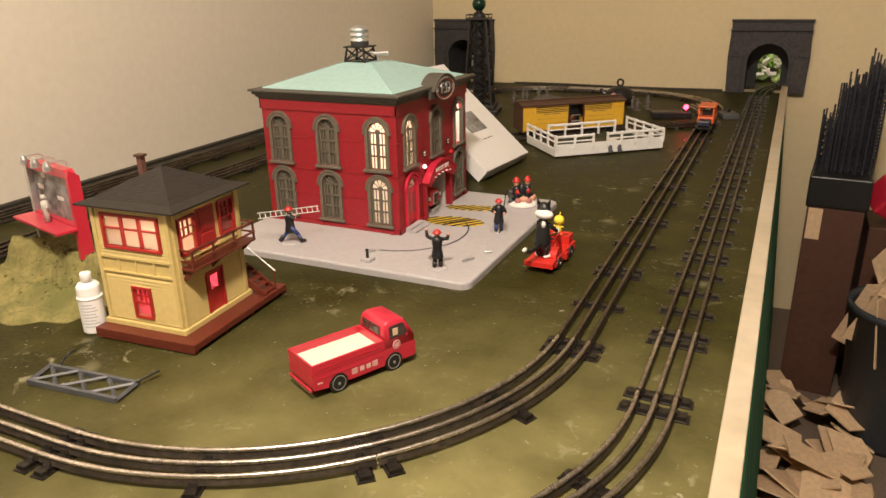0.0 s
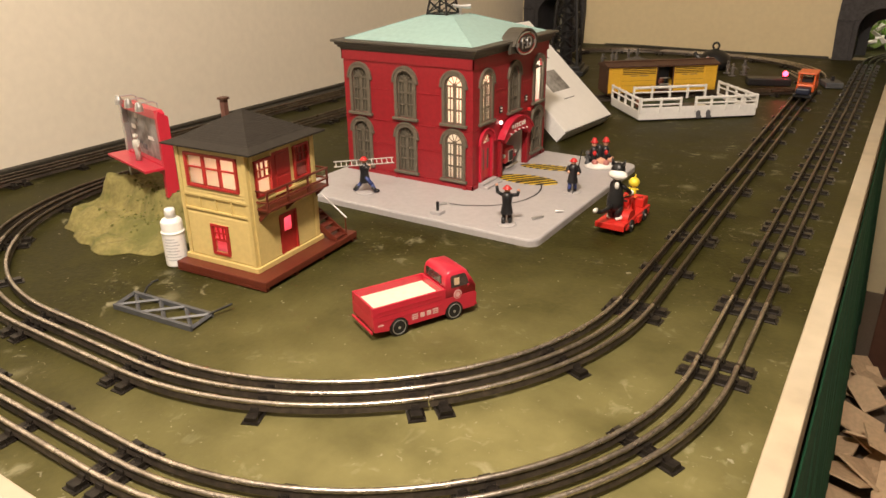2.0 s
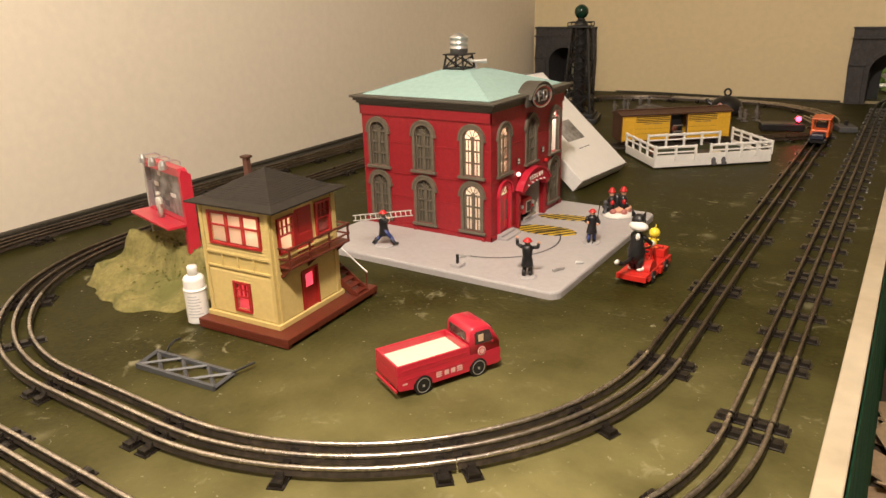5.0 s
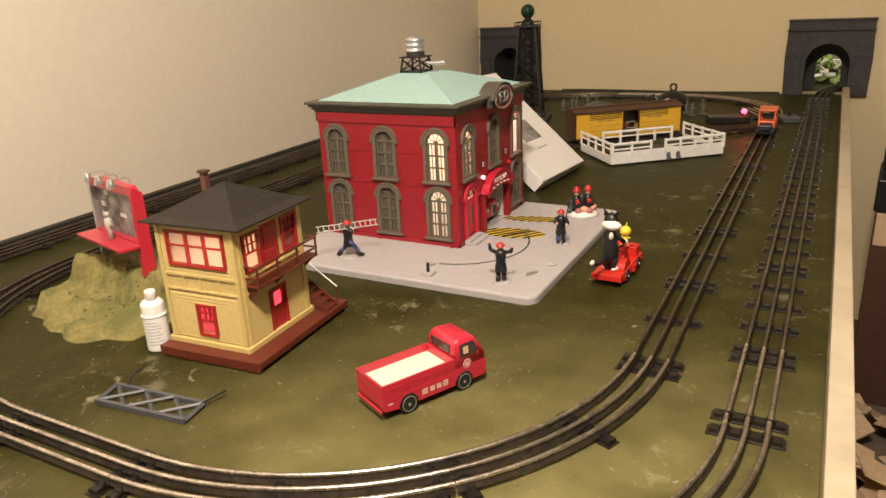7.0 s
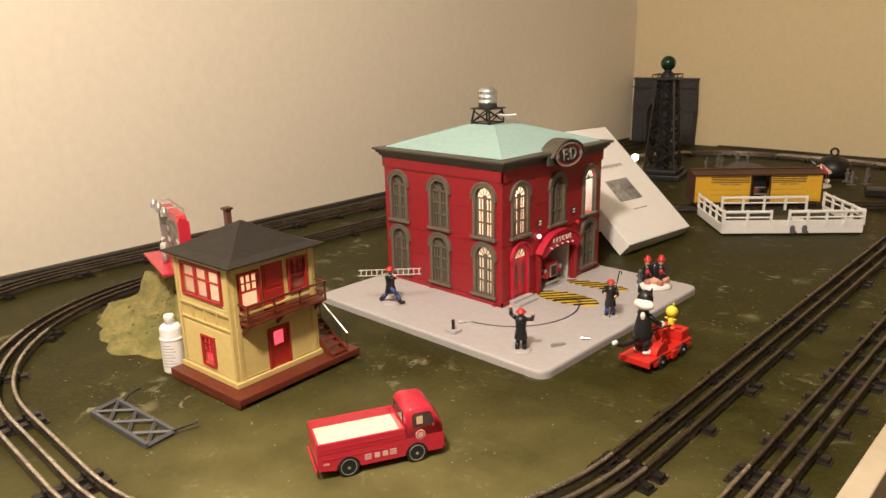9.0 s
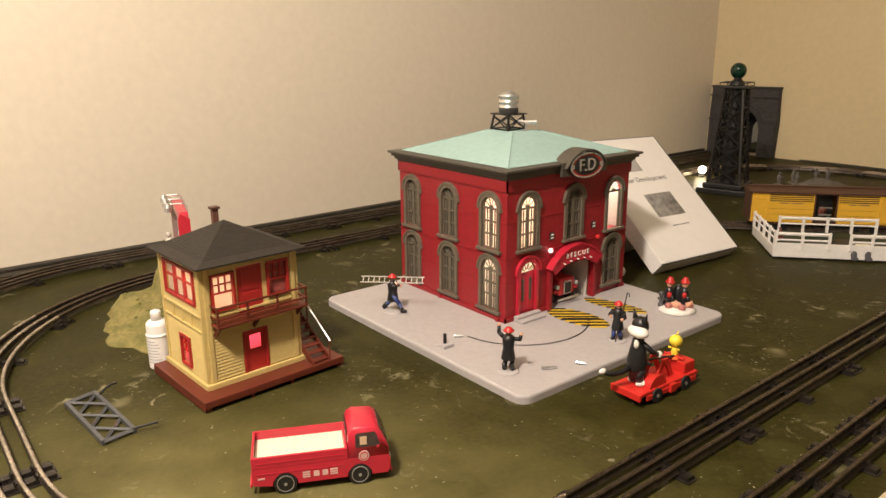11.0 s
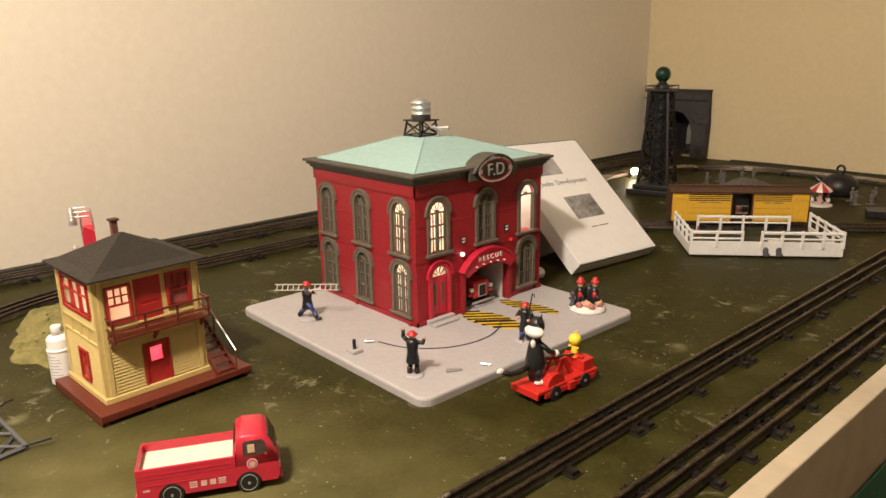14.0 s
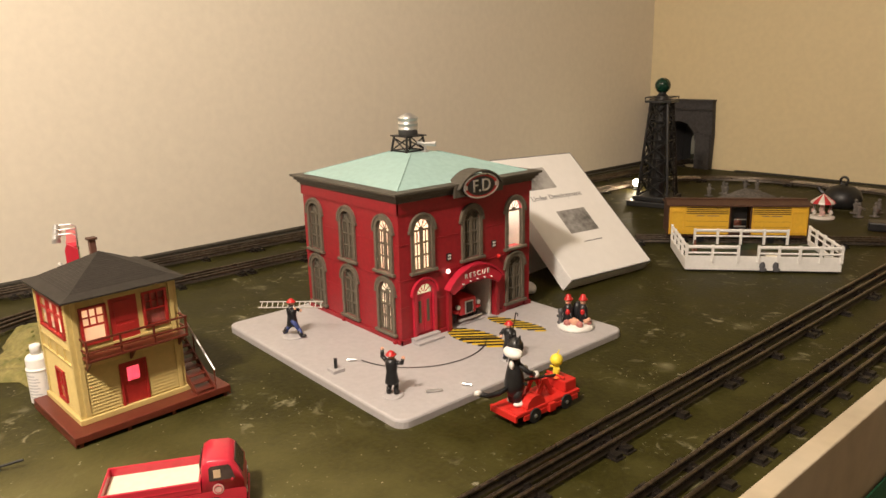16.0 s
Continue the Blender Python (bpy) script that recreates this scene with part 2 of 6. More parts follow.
# ---- the room and the table ----
WALL_A = math.radians(1.6)
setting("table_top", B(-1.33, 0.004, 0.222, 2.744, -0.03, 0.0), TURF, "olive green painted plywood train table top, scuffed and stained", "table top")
setting("table_edge_right", B(0.0045, 0.0245, 0.19, 2.70, -0.085, 0.030, 0.0015), PINE, "pale pine board along the train table's long edge", "edge board")
setting("table_edge_front", B(-1.21, 0.0035, 0.192, 0.2215, -0.06, 0.012, 0.0015), PINE, "pale pine board along the train table's front edge", "edge board")
bm = bmesh.new()
box(bm, -0.15, 0.0, -4.1, 3.2, -0.78, 1.65, m=Matrix.Translation((-1.215, 0.0, 0)) @ Matrix.Rotation(WALL_A, 4, "Z"))
setting("wall_left", bm, WALLP, "plain cream painted plaster wall beside the train table", "wall")
setting("wall_right", B(3.8, 3.9, -4.0, 3.2, -0.78, 1.65), WALLP, "plain cream painted wall", "wall")
setting("wall_front", B(-1.4, 3.8, -4.1, -4.0, -0.78, 1.65), WALLP, "plain cream painted wall", "wall")
setting("ceiling", B(-1.6, 4.0, -4.2, 3.7, 1.65, 1.75), CEIL, "plain white ceiling", "ceiling")
setting("floor", B(-1.6, 4.0, -4.2, 3.7, -0.85, -0.78), CARPET, "dull brown floor", "floor")


# ---- tracks ----
GAUGE, RAILZ = 0.0168, 0.0122


def arc(cx, cy, r, a0, a1, n):
    return [(cx + r * math.cos(radians(a0 + (a1 - a0) * i / n)), cy + r * math.sin(radians(a0 + (a1 - a0) * i / n))) for i in range(n + 1)]


def track(points, ties, label, group, rail=None):
    """One length of three-rail track along a line of points, with ties at the given parts of its length."""
    o = Vector((*points[0], 0))
    t = thing("track_section", label, "track", Matrix.Translation(o), group)
    pts = [Vector((*p, 0)) - o for p in points]
    nrm = []
    for i in range(len(pts)):
        d = (pts[min(i + 1, len(pts) - 1)] - pts[max(i - 1, 0)]).normalized()
        nrm.append(Vector((-d.y, d.x, 0)))
    for k, off in enumerate((-GAUGE, 0, GAUGE)):
        line = [p + n * off for p, n in zip(pts, nrm)]
        bm = tube(bmesh.new(), [p + Vector((0, 0, RAILZ)) for p in line], 0.0022, 8, False)
        lo, hi = [], []
        for p, n in zip(line, nrm):
            lo.append((bm.verts.new(p - n * 0.0024 + Vector((0, 0, 0.0052))), bm.verts.new(p + n * 0.0024 + Vector((0, 0, 0.0052)))))
            hi.append((bm.verts.new(p - n * 0.0006 + Vector((0, 0, 0.0110))), bm.verts.new(p + n * 0.0006 + Vector((0, 0, 0.0110)))))
        for i in range(len(line) - 1):
            bm.faces.new((lo[i][0], lo[i + 1][0], hi[i + 1][0], hi[i][0]))
            bm.faces.new((lo[i][1], hi[i][1], hi[i + 1][1], lo[i + 1][1]))
        for f in bm.faces[-2 * (len(line) - 1):]:
            f.material_index = 1
        part("rail", bm, (rail or RAIL, WEB), t, "", True)
    seglen = [0]
    for a, b in zip(pts, pts[1:]):
        seglen.append(seglen[-1] + (b - a).length)
    for s in ties:
        s = s * seglen[-1]
        i = max(j for j in range(len(pts) - 1) if seglen[j] <= s + 1e-9)
        f = (s - seglen[i]) / (seglen[i + 1] - seglen[i])
        p, n = pts[i].lerp(pts[i + 1], f), nrm[i].lerp(nrm[i + 1], f)
        tie = new("tie", TIE_MESH)
        tie.parent = t
        tie.matrix_local = Matrix.Translation(p) @ Matrix.Rotation(math.atan2(n.y, n.x), 4, "Z")
    return t


bm = bmesh.new()
prism(bm, [(-0.0075, 0.0), (0.0075, 0.0), (0.0075, 0.0010), (0.0054, 0.0014), (0.0048, 0.0050), (-0.0048, 0.0050), (-0.0054, 0.0014), (-0.0075, 0.0010)], -0.0290, 0.0290, "x")
for s in (-1, 1):
    prism(bm, [(-0.0075, 0.0), (0.0075, 0.0), (0.0070, 0.0012), (-0.0070, 0.0012)], s * 0.0303 - 0.0012, s * 0.0303 + 0.0012, "x")
for off in (-GAUGE, 0, GAUGE):
    for s in (-1, 1):
        prism(bm, [(off + s * 0.0046, 0.0050), (off + s * 0.0016, 0.0050), (off + s * 0.0014, 0.0082), (off + s * 0.0030, 0.0078)], -0.0036, 0.0036)
o = part("tie", bm, TIE)
TIE_MESH = o.data
bpy.data.objects.remove(o)

R = 0.348
C3 = (0.04, 0.5, 0.96)


def straight(a, b, n, ties, label, group):
    a, b = Vector(a), Vector(b)
    for k in range(n):
        p, q = a.lerp(b, k / n), a.lerp(b, (k + 1) / n)
        track([p[:], q[:]], ties, label, group, DULL if (b - a).length > 0.6 else RAIL)


def curve(cx, cy, r, a0, a1, n, ties, label, group):
    for k in range(n):
        u, v = a0 + (a1 - a0) * k / n, a0 + (a1 - a0) * (k + 1) / n
        track(arc(cx, cy, r, u, v, 12), ties, label, group, DULL if cx < -0.6 and k else RAIL)


LAB = "worn silver three-rail tubular toy track with dark ties"
IN, OUT = "inner loop of track", "outer loop of track"
straight((-0.159, 2.09), (-0.152, 0.715), 6, C3, LAB, IN)
curve(-0.500, 0.715, R, 0, -90, 2, C3, LAB, IN)
straight((-0.500, 0.367), (-0.662, 0.367), 1, (0.05, 0.95), LAB, IN)
curve(-0.662, 0.715, R, -90, -180, 2, C3, LAB, IN)
straight((-1.010, 0.715), (-1.03, 2.24), 6, C3, LAB, IN)
curve(-0.682, 2.24, R, 180, 90, 2, C3, LAB, IN)
straight((-0.682, 2.588), (-0.503, 2.588), 1, C3, LAB, IN)
curve(-0.503, 2.24, R, 90, 0, 2, C3, LAB, IN)
straight((-0.057, 2.62), (-0.053, 0.777), 7, [0.04 + 0.23 * i for i in range(5)], LAB, OUT)
curve(0.543, 2.62, 0.6, 180, 135, 2, C3, LAB, OUT)
straight((-0.053, 0.777), (-0.053, 0.640), 1, (0.08, 0.92), LAB, OUT)
curve(-0.399, 0.619, 0.346, 3, -90, 2, C3, LAB, OUT)
straight((-0.399, 0.273), (-0.818, 0.273), 2, C3, LAB, OUT)
curve(-0.818, 0.619, 0.346, -90, -180, 2, C3, LAB, OUT)
straight((-1.164, 0.619), (-1.160, 2.85), 10, C3, LAB, OUT)


def rbox(bm, x0, x1, y0, y1, z0, z1, r, bev=0.0, seg=5):
    """A slab with rounded corners in plan, and a soft upper edge."""
    def ring(inset, z):
        pts = []
        for cx, cy, a in ((x1 - r, y1 - r, 0), (x0 + r, y1 - r, 90), (x0 + r, y0 + r, 180), (x1 - r, y0 + r, 270)):
            for i in range(seg + 1):
                w = radians(a + 90 * i / seg)
                pts.append(bm.verts.new((cx + (r - inset) * math.cos(w), cy + (r - inset) * math.sin(w), z)))
        return pts
    rings = [ring(0, z0), ring(0, z1 - bev)] + ([ring(bev * 0.3, z1 - bev * 0.3), ring(bev, z1)] if bev else [])
    for a, b in zip(rings, rings[1:]):
        for i in range(len(a)):
            bm.faces.new((a[i], a[(i + 1) % len(a)], b[(i + 1) % len(a)], b[i]))
    bm.faces.new(rings[0][::-1])
    bm.faces.new(rings[-1])
    return bm


def text(name, words, size, m, material, parent, depth=0.0004, label=""):
    cu = bpy.data.curves.new(name, "FONT")
    cu.body, cu.size, cu.extrude, cu.align_x, cu.align_y = words, size, depth, "CENTER", "CENTER"
    tmp = new("tmp", cu)
    bpy.context.view_layer.update()
    me = bpy.data.meshes.new_from_object(tmp.evaluated_get(bpy.context.evaluated_depsgraph_get()))
    bpy.data.objects.remove(tmp)
    me.materials.clear()
    me.materials.append(material)
    ob = new(name, me)
    ob.parent, ob.matrix_local = parent, m
    if label:
        ob["label"] = label
    return ob


def put(name, mesh, parent, m, label=""):
    """Another object on a mesh that is already there."""
    ob = new(name, mesh)
    ob.parent, ob.matrix_local = parent, m
    if label:
        ob["label"] = label
    return ob


def glow(name, colour, strength):
    m = bpy.data.materials.new(name)
    m.use_nodes = True
    b = m.node_tree.nodes["Principled BSDF"]
    b.inputs["Base Color"].default_value = (*colour, 1)
    b.inputs["Emission Color"].default_value = (*colour, 1)
    b.inputs["Emission Strength"].default_value = strength
    return m


def frosted(name, colour, rough=0.5):
    m = bpy.data.materials.new(name)
    m.use_nodes = True
    nt = m.node_tree
    out = nt.nodes["Material Output"]
    nt.nodes.remove(nt.nodes["Principled BSDF"])
    tr, df, gl, m1, m2 = (nt.nodes.new("ShaderNode" + k) for k in ("BsdfTranslucent", "BsdfDiffuse", "BsdfGlossy", "MixShader", "MixShader"))
    tr.inputs["Color"].default_value = (*colour, 1)
    df.inputs["Color"].default_value = (*(Vector(colour) * 0.5), 1)
    gl.inputs["Roughness"].default_value = rough
    m1.inputs[0].default_value, m2.inputs[0].default_value = 0.3, 0.06
    for a, b in ((tr.outputs[0], m1.inputs[1]), (df.outputs[0], m1.inputs[2]), (m1.outputs[0], m2.inputs[1]), (gl.outputs[0], m2.inputs[2]), (m2.outputs[0], out.inputs[0])):
        nt.links.new(a, b)
    return m


def glassy(name, colour=(1, 1, 1)):
    m = bpy.data.materials.new(name)
    m.use_nodes = True
    b = m.node_tree.nodes["Principled BSDF"]
    b.inputs["Base Color"].default_value = (*colour, 1)
    b.inputs["Roughness"].default_value = 0.05
    b.inputs["Transmission Weight"].default_value = 1.0
    b.inputs["IOR"].default_value = 1.05
    return m


PANE = frosted("frosted_pane", (0.95, 0.9, 0.82))
PINKPANE = frosted("pink_pane", (1.0, 0.35, 0.45))
CLEAR = glassy("clear_pane")
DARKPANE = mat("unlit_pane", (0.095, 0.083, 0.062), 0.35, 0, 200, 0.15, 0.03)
PLASTER = mat("pale_inner_wall", (0.55, 0.52, 0.47), 0.6, 0, 120, 0.05, 0.03)
REDIN = mat("red_inner_plastic", (0.5, 0.03, 0.04), 0.45, 0, 150, 0.08, 0.03)
YEL = mat("hazard_yellow", (0.62, 0.42, 0.03), 0.5, 0, 200, 0.08, 0.02)
SKIN = mat("doll_flesh", (0.62, 0.33, 0.22), 0.5, 0, 200, 0.08, 0.02)
COAT = mat("doll_black_coat", (0.014, 0.014, 0.016), 0.35, 0, 200, 0.3, 0.05)
BLUE = mat("doll_blue_trousers", (0.03, 0.05, 0.19), 0.5, 0, 200, 0.15, 0.05)
REDH = mat("doll_red_helmet", (0.5, 0.02, 0.02), 0.35, 0, 200, 0.1, 0.02)
BONE = mat("white_enamel", (0.72, 0.70, 0.66), 0.4, 0, 150, 0.08, 0.05)
DOLLY = mat("doll_yellow", (0.78, 0.62, 0.05), 0.4, 0, 150, 0.08, 0.02)
ORANGE = mat("orange_plastic", (0.72, 0.13, 0.03), 0.4, 0, 150, 0.08, 0.03)
TYRE = mat("black_tyre", (0.012, 0.012, 0.012), 0.6, 0, 200, 0.2, 0.05)
PALEPRINT = mat("pale_print", (0.62, 0.40, 0.37), 0.5, 0, 200, 0.1, 0.0)
GREYINK = mat("grey_ink", (0.10, 0.10, 0.11), 0.6, 0, 200, 0.1, 0.0)
PHOTO = mat("grey_photo_print", (0.17, 0.165, 0.16), 0.4, 0, 90, 0.7, 0.0, (0.44, 0.43, 0.42), blotch=0.8)
PAPER = mat("white_paper", (0.78, 0.77, 0.76), 0.3, 0, 60, 0.02, 0.02)
KRAFT = mat("brown_cardboard", (0.64, 0.46, 0.29), 0.8, 0, 80, 0.12, 0.15)
DKBOX = mat("dark_brown_box", (0.085, 0.036, 0.022), 0.6, 0, 60, 0.12, 0.1)
BIN = mat("grey_blue_bin", (0.035, 0.042, 0.052), 0.5, 0, 90, 0.15, 0.05)
PONY = mat("dull_brown_toy", (0.16, 0.05, 0.03), 0.5, 0, 150, 0.2, 0.05)
ROCK = mat("grey_rubble", (0.12, 0.11, 0.10), 0.9, 0, 200, 0.4, 0.8)
DKGREEN = mat("dark_green_floor", (0.018, 0.035, 0.018), 0.6, 0, 150, 0.3, 0.1)

# ---- the back wall, open behind the two tunnel portals ----
PW, PH, OW, OS = 0.244, 0.232, 0.128, 0.098      # portal width, height, opening width, springing
BACK_Y = 2.745


def arch_outline(cx, w, z0, zs, n=16):
    return [(cx - w / 2, z0)] + [(cx - w / 2 * math.cos(math.pi * i / n), zs + w / 2 * math.sin(math.pi * i / n)) for i in range(n + 1)] + [(cx + w / 2, z0)]


TUN = (-1.152, -0.048)
bm = bmesh.new()
edges = [-1.45, TUN[0] - 0.0715, TUN[0] + 0.0715, TUN[1] - 0.0715, TUN[1] + 0.0715, 3.79]
for k in range(5):
    if k in (1, 3):
        box(bm, edges[k], edges[k + 1], BACK_Y, BACK_Y + 0.08, 0.168, 1.65)
        box(bm, edges[k], edges[k + 1], BACK_Y, BACK_Y + 0.08, -0.78, -0.002)
    else:
        box(bm, edges[k], edges[k + 1], BACK_Y, BACK_Y + 0.08, -0.78, 1.65)
setting("wall_back", bm, WALLB, "tan painted back wall with two openings for the trains", "wall")
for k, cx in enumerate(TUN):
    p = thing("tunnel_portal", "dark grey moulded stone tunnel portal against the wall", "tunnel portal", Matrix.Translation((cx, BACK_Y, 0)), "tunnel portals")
    bm = bmesh.new()
    o = arch_outline(0, OW, 0.0, OS)
    prism(bm, [(-PW / 2, 0.0), o[0]] + o[1:-1] + [o[-1], (PW / 2, 0.0), (PW / 2 + 0.004, 0.12), (PW / 2, PH - 0.02), (PW / 2, PH), (-PW / 2, PH), (-PW / 2, PH - 0.02), (-PW / 2 - 0.004, 0.12)], -0.022, -0.001)
    part("face", bm, STONE, p)
    bm = bmesh.new()
    inner, outer = arch_outline(0, OW, OS, OS), arch_outline(0, OW + 0.03, OS, OS)
    prism(bm, inner[1:-1] + outer[1:-1][::-1], -0.027, -0.0225)
    part("arch_ring", bm, STONE, p)
    for s in (-1, 1):
        part("pilaster", B(s * 0.1 - 0.022, s * 0.1 + 0.022, -0.028, -0.0225, 0, 0.118, 0.001), STONE, p)
        part("pilaster_cap", B(s * 0.1 - 0.025, s * 0.1 + 0.025, -0.031, -0.0225, 0.1185, 0.124, 0.001), STONE, p)
    part("coping", B(-PW / 2 - 0.004, PW / 2 + 0.004, -0.03, -0.0225, PH - 0.03, PH - 0.026, 0.0005), STONE, p)
    part("parapet", B(-PW / 2 - 0.003, PW / 2 + 0.003, -0.027, -0.001, PH, PH + 0.006, 0.001), STONE, p)
    for i in range(1, 9):
        a = math.pi * i / 9
        bm = bmesh.new()
        box(bm, -0.0008, 0.0008, -0.0285, -0.0268, 0, 0.017, m=Matrix.Translation((OW / 2 * math.cos(a), 0, OS + OW / 2 * math.sin(a))) @ Matrix.Rotation(math.pi / 2 - a, 4, "Y"))
        part("voussoir_joint", bm, BLACKP, p)

    # dark lining that runs back through the wall
    bm = bmesh.new()
    o_in, o_out = arch_outline(0, OW + 0.001, 0.0, OS), arch_outline(0, OW + 0.009, 0.0, OS)
    prism(bm, o_in + o_out[::-1], 0.0005, 0.120)
    part("lining", bm, STONE, p)
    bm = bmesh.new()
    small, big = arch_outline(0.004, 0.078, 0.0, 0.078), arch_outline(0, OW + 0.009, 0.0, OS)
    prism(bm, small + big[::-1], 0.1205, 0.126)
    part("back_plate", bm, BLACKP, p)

# the space behind the wall
LEAFY = mat("tunnel_scenery_green", (0.26, 0.44, 0.09), 0.9, 0, 90, 0.5, 0.8, (0.45, 0.56, 0.26), blotch=0.8)
setting("floor_behind_wall", B(-1.5, 0.6, BACK_Y + 0.081, 3.6, -0.03, -0.001), TURF, "olive green shelf behind the wall", "shelf")
setting("wall_far", B(-1.5, 0.6, 3.6, 3.65, -0.1, 0.9), WALLP, "pale wall of the space behind", "wall")
hb = thing("scenery_hill", "bright green and yellow scenery hill lit behind the tunnel", "scenery", pose(-0.050, 3.06, 0.0))
bm = bmesh.new()
rnd = random.Random(5)
for i in range(420):
    a, q = rnd.uniform(0, 6.28), rnd.uniform(0, 1)
    ball(bm, (0.085 * math.cos(a) * (1 - 0.5 * q), 0.045 * math.sin(a) * (1 - q), 0.008 + 0.150 * q), rnd.uniform(0.004, 0.012), seg=6)
part("foliage", bm, LEAFY, hb)
bm = bmesh.new()
for i in range(26):
    box(bm, -0.014, 0.014, -0.003, 0.003, -0.006, 0.006, m=pose(rnd.uniform(-0.06, 0.06), -0.055, rnd.uniform(0.03, 0.14), rnd.uniform(-60, 60), rnd.uniform(-60, 60), 0))
part("pale_scraps", bm, BONE, hb, "white paper scraps")
lamp("space_behind_lamp", "POINT", (0.03, 2.93, 0.30), (0, 3, 0), 2.4, (1.0, 0.93, 0.75), 0.05)
lamp("space_behind_lamp", "POINT", (-0.95, 3.0, 0.4), (0, 3, 0), 0.8, (0.95, 0.95, 0.9), 0.05)
pic = thing("grey_sheet", "pale grey sheet standing behind the tunnel opening", "sheet", pose(-1.12, 3.15, 0))
part("sheet", B(0.0, 0.08, 0, 0.004, 0, 0.13), PHOTO, pic)

STRIP = mat("dark_strip", (0.036, 0.031, 0.022), 0.6, 0, 120, 0.3, 0.2)
# dark raised strip over the joint between table and wall, with shade beside it
bm = bmesh.new()
box(bm, 0.0, 0.012, 0.22, 2.72, 0.0032, 0.010, 0.002, Matrix.Translation((-1.216, 0.0, 0)) @ Matrix.Rotation(WALL_A, 4, "Z"))
# wide flat strip: the shade along the wall, put in as dark colour
box(bm, 0.0, 0.032, 0.22, 2.72, 0.0, 0.003, 0.001, Matrix.Translation((-1.216, 0.0, 0)) @ Matrix.Rotation(WALL_A, 4, "Z"))
setting("baseboard_and_shade", bm, STRIP, "dark raised strip and painted-in shade along the wall's foot on the table", "trim")
bm = bmesh.new()
nx = 60
top = []
for i in range(nx + 1):
    x = -0.94 + 0.76 * i / nx
    h = 0.005 + 0.0012 * math.sin(i * 0.13)
    top.append((x, max(0.004, h)))
prism(bm, [(-0.94, 0.0)] + top + [(-0.18, 0.0)], BACK_Y - 0.014, BACK_Y - 0.002)
setting("back_strip", bm, STRIP, "uneven dark strip along the foot of the back wall", "trim")
bm = bmesh.new()
n = 80
for i in range(n):
    y0, y1 = 0.2 + 2.55 * i / n, 0.2 + 2.55 * (i + 1) / n
    f0, f1 = (0.004 * math.sin(i * 1.7), 0.004 * math.sin((i + 1) * 1.7))
    vs = [bm.verts.new(c) for c in ((0.075 + f0 * 2, y0, -0.78), (0.075 + f1 * 2, y1, -0.78), (0.0290, y1, -0.070), (0.0290, y0, -0.070))]
    bm.faces.new(vs)
bmesh.ops.remove_doubles(bm, verts=bm.verts[:], dist=1e-5)
r = bmesh.ops.solidify(bm, geom=bm.faces[:], thickness=0.002)
setting("table_skirt", bm, FELT, "dark green cloth skirt hanging from the table edge", "cloth")


# ---- firehouse ----
fh = thing("firehouse", "red two-storey toy firehouse with mint roof on grey slab", "building", Matrix.Translation((-0.603, 1.073, 0)))
FX, FY, Z0, Z1 = 0.119, 0.126, 0.0105, 0.205
part("slab", rbox(bmesh.new(), -0.131, 0.289, -0.2615, 0.139, 0, 0.0105, 0.016, 0.003), SLAB, fh, "light grey moulded plastic slab with rounded corners")


def arch_wall(bm, u0, u1, v0, v1, cols, t):
    """A wall facing -y with arched or square openings. cols: (centre, width, [(sill, springing, arched)])."""
    def slab_(a, b, c, d):
        if b - a > 1e-5 and d - c > 1e-5:
            box(bm, a, b, 0, t, c, d)
    at = u0
    for uc, w, opens in cols:
        slab_(at, uc - w / 2, v0, v1)
        low = v0
        for sill, spring, arched in opens:
            slab_(uc - w / 2, uc + w / 2, low, sill)
            if arched:
                o = arch_outline(uc, w, spring, spring, 10)[1:-1]
                prism(bm, o + [(uc + w / 2, spring + w / 2 + 0.002), (uc - w / 2, spring + w / 2 + 0.002)], 0, t)
                low = spring + w / 2 + 0.002
            else:
                low = spring
        slab_(uc - w / 2, uc + w / 2, low, v1)
        at = uc + w / 2
    slab_(at, u1, v0, v1)
    return bm


WW = 0.030
LOW, UP = 0.0195, 0.1050
two = [(LOW + 0.004, LOW + 0.060, True), (UP + 0.004, UP + 0.060, True)]
SIDE = Matrix.Translation((0, -FY, 0))
FRONT = Matrix.Translation((FX, 0, 0)) @ Matrix.Rotation(math.pi / 2, 4, "Z")
REAR = Matrix.Translation((0, FY, 0)) @ Matrix.Rotation(math.pi, 4, "Z")
FAR = Matrix.Translation((-FX, 0, 0)) @ Matrix.Rotation(-math.pi / 2, 4, "Z")
COL = 0.0870
for name, m, half, cols in (
    ("wall", SIDE, FX, [(-COL, WW, two), (0, WW, two), (COL, WW, two)]),
    ("wall", FRONT, FY - 0.004, [(-0.0865, WW, [(0.018, 0.075, True), two[1]]), (0.004, 0.088, [(Z0, 0.070, False)]), (0.0925, WW, two)]),
    ("wall", REAR, FX, []), ("wall", FAR, FY - 0.004, []),
):
    if m is FRONT:
        bm = arch_wall(bmesh.new(), -half, 0.004 - 0.044, Z0, Z1, cols[:1], 0.004)
        arch_wall(bm, 0.004 - 0.044, 0.004 + 0.044, Z0, 0.088, [cols[1]], 0.004)
        arch_wall(bm, 0.004 - 0.044, 0.004 + 0.044, 0.088, Z1, [(0.004, WW, [two[1]])], 0.004)
        arch_wall(bm, 0.004 + 0.044, half, Z0, Z1, cols[2:], 0.004)
    else:
        bm = arch_wall(bmesh.new(), -half, half, Z0, Z1, cols, 0.004)
    bmesh.ops.transform(bm, matrix=m, verts=bm.verts[:])
    part(name, bm, BRICK, fh)
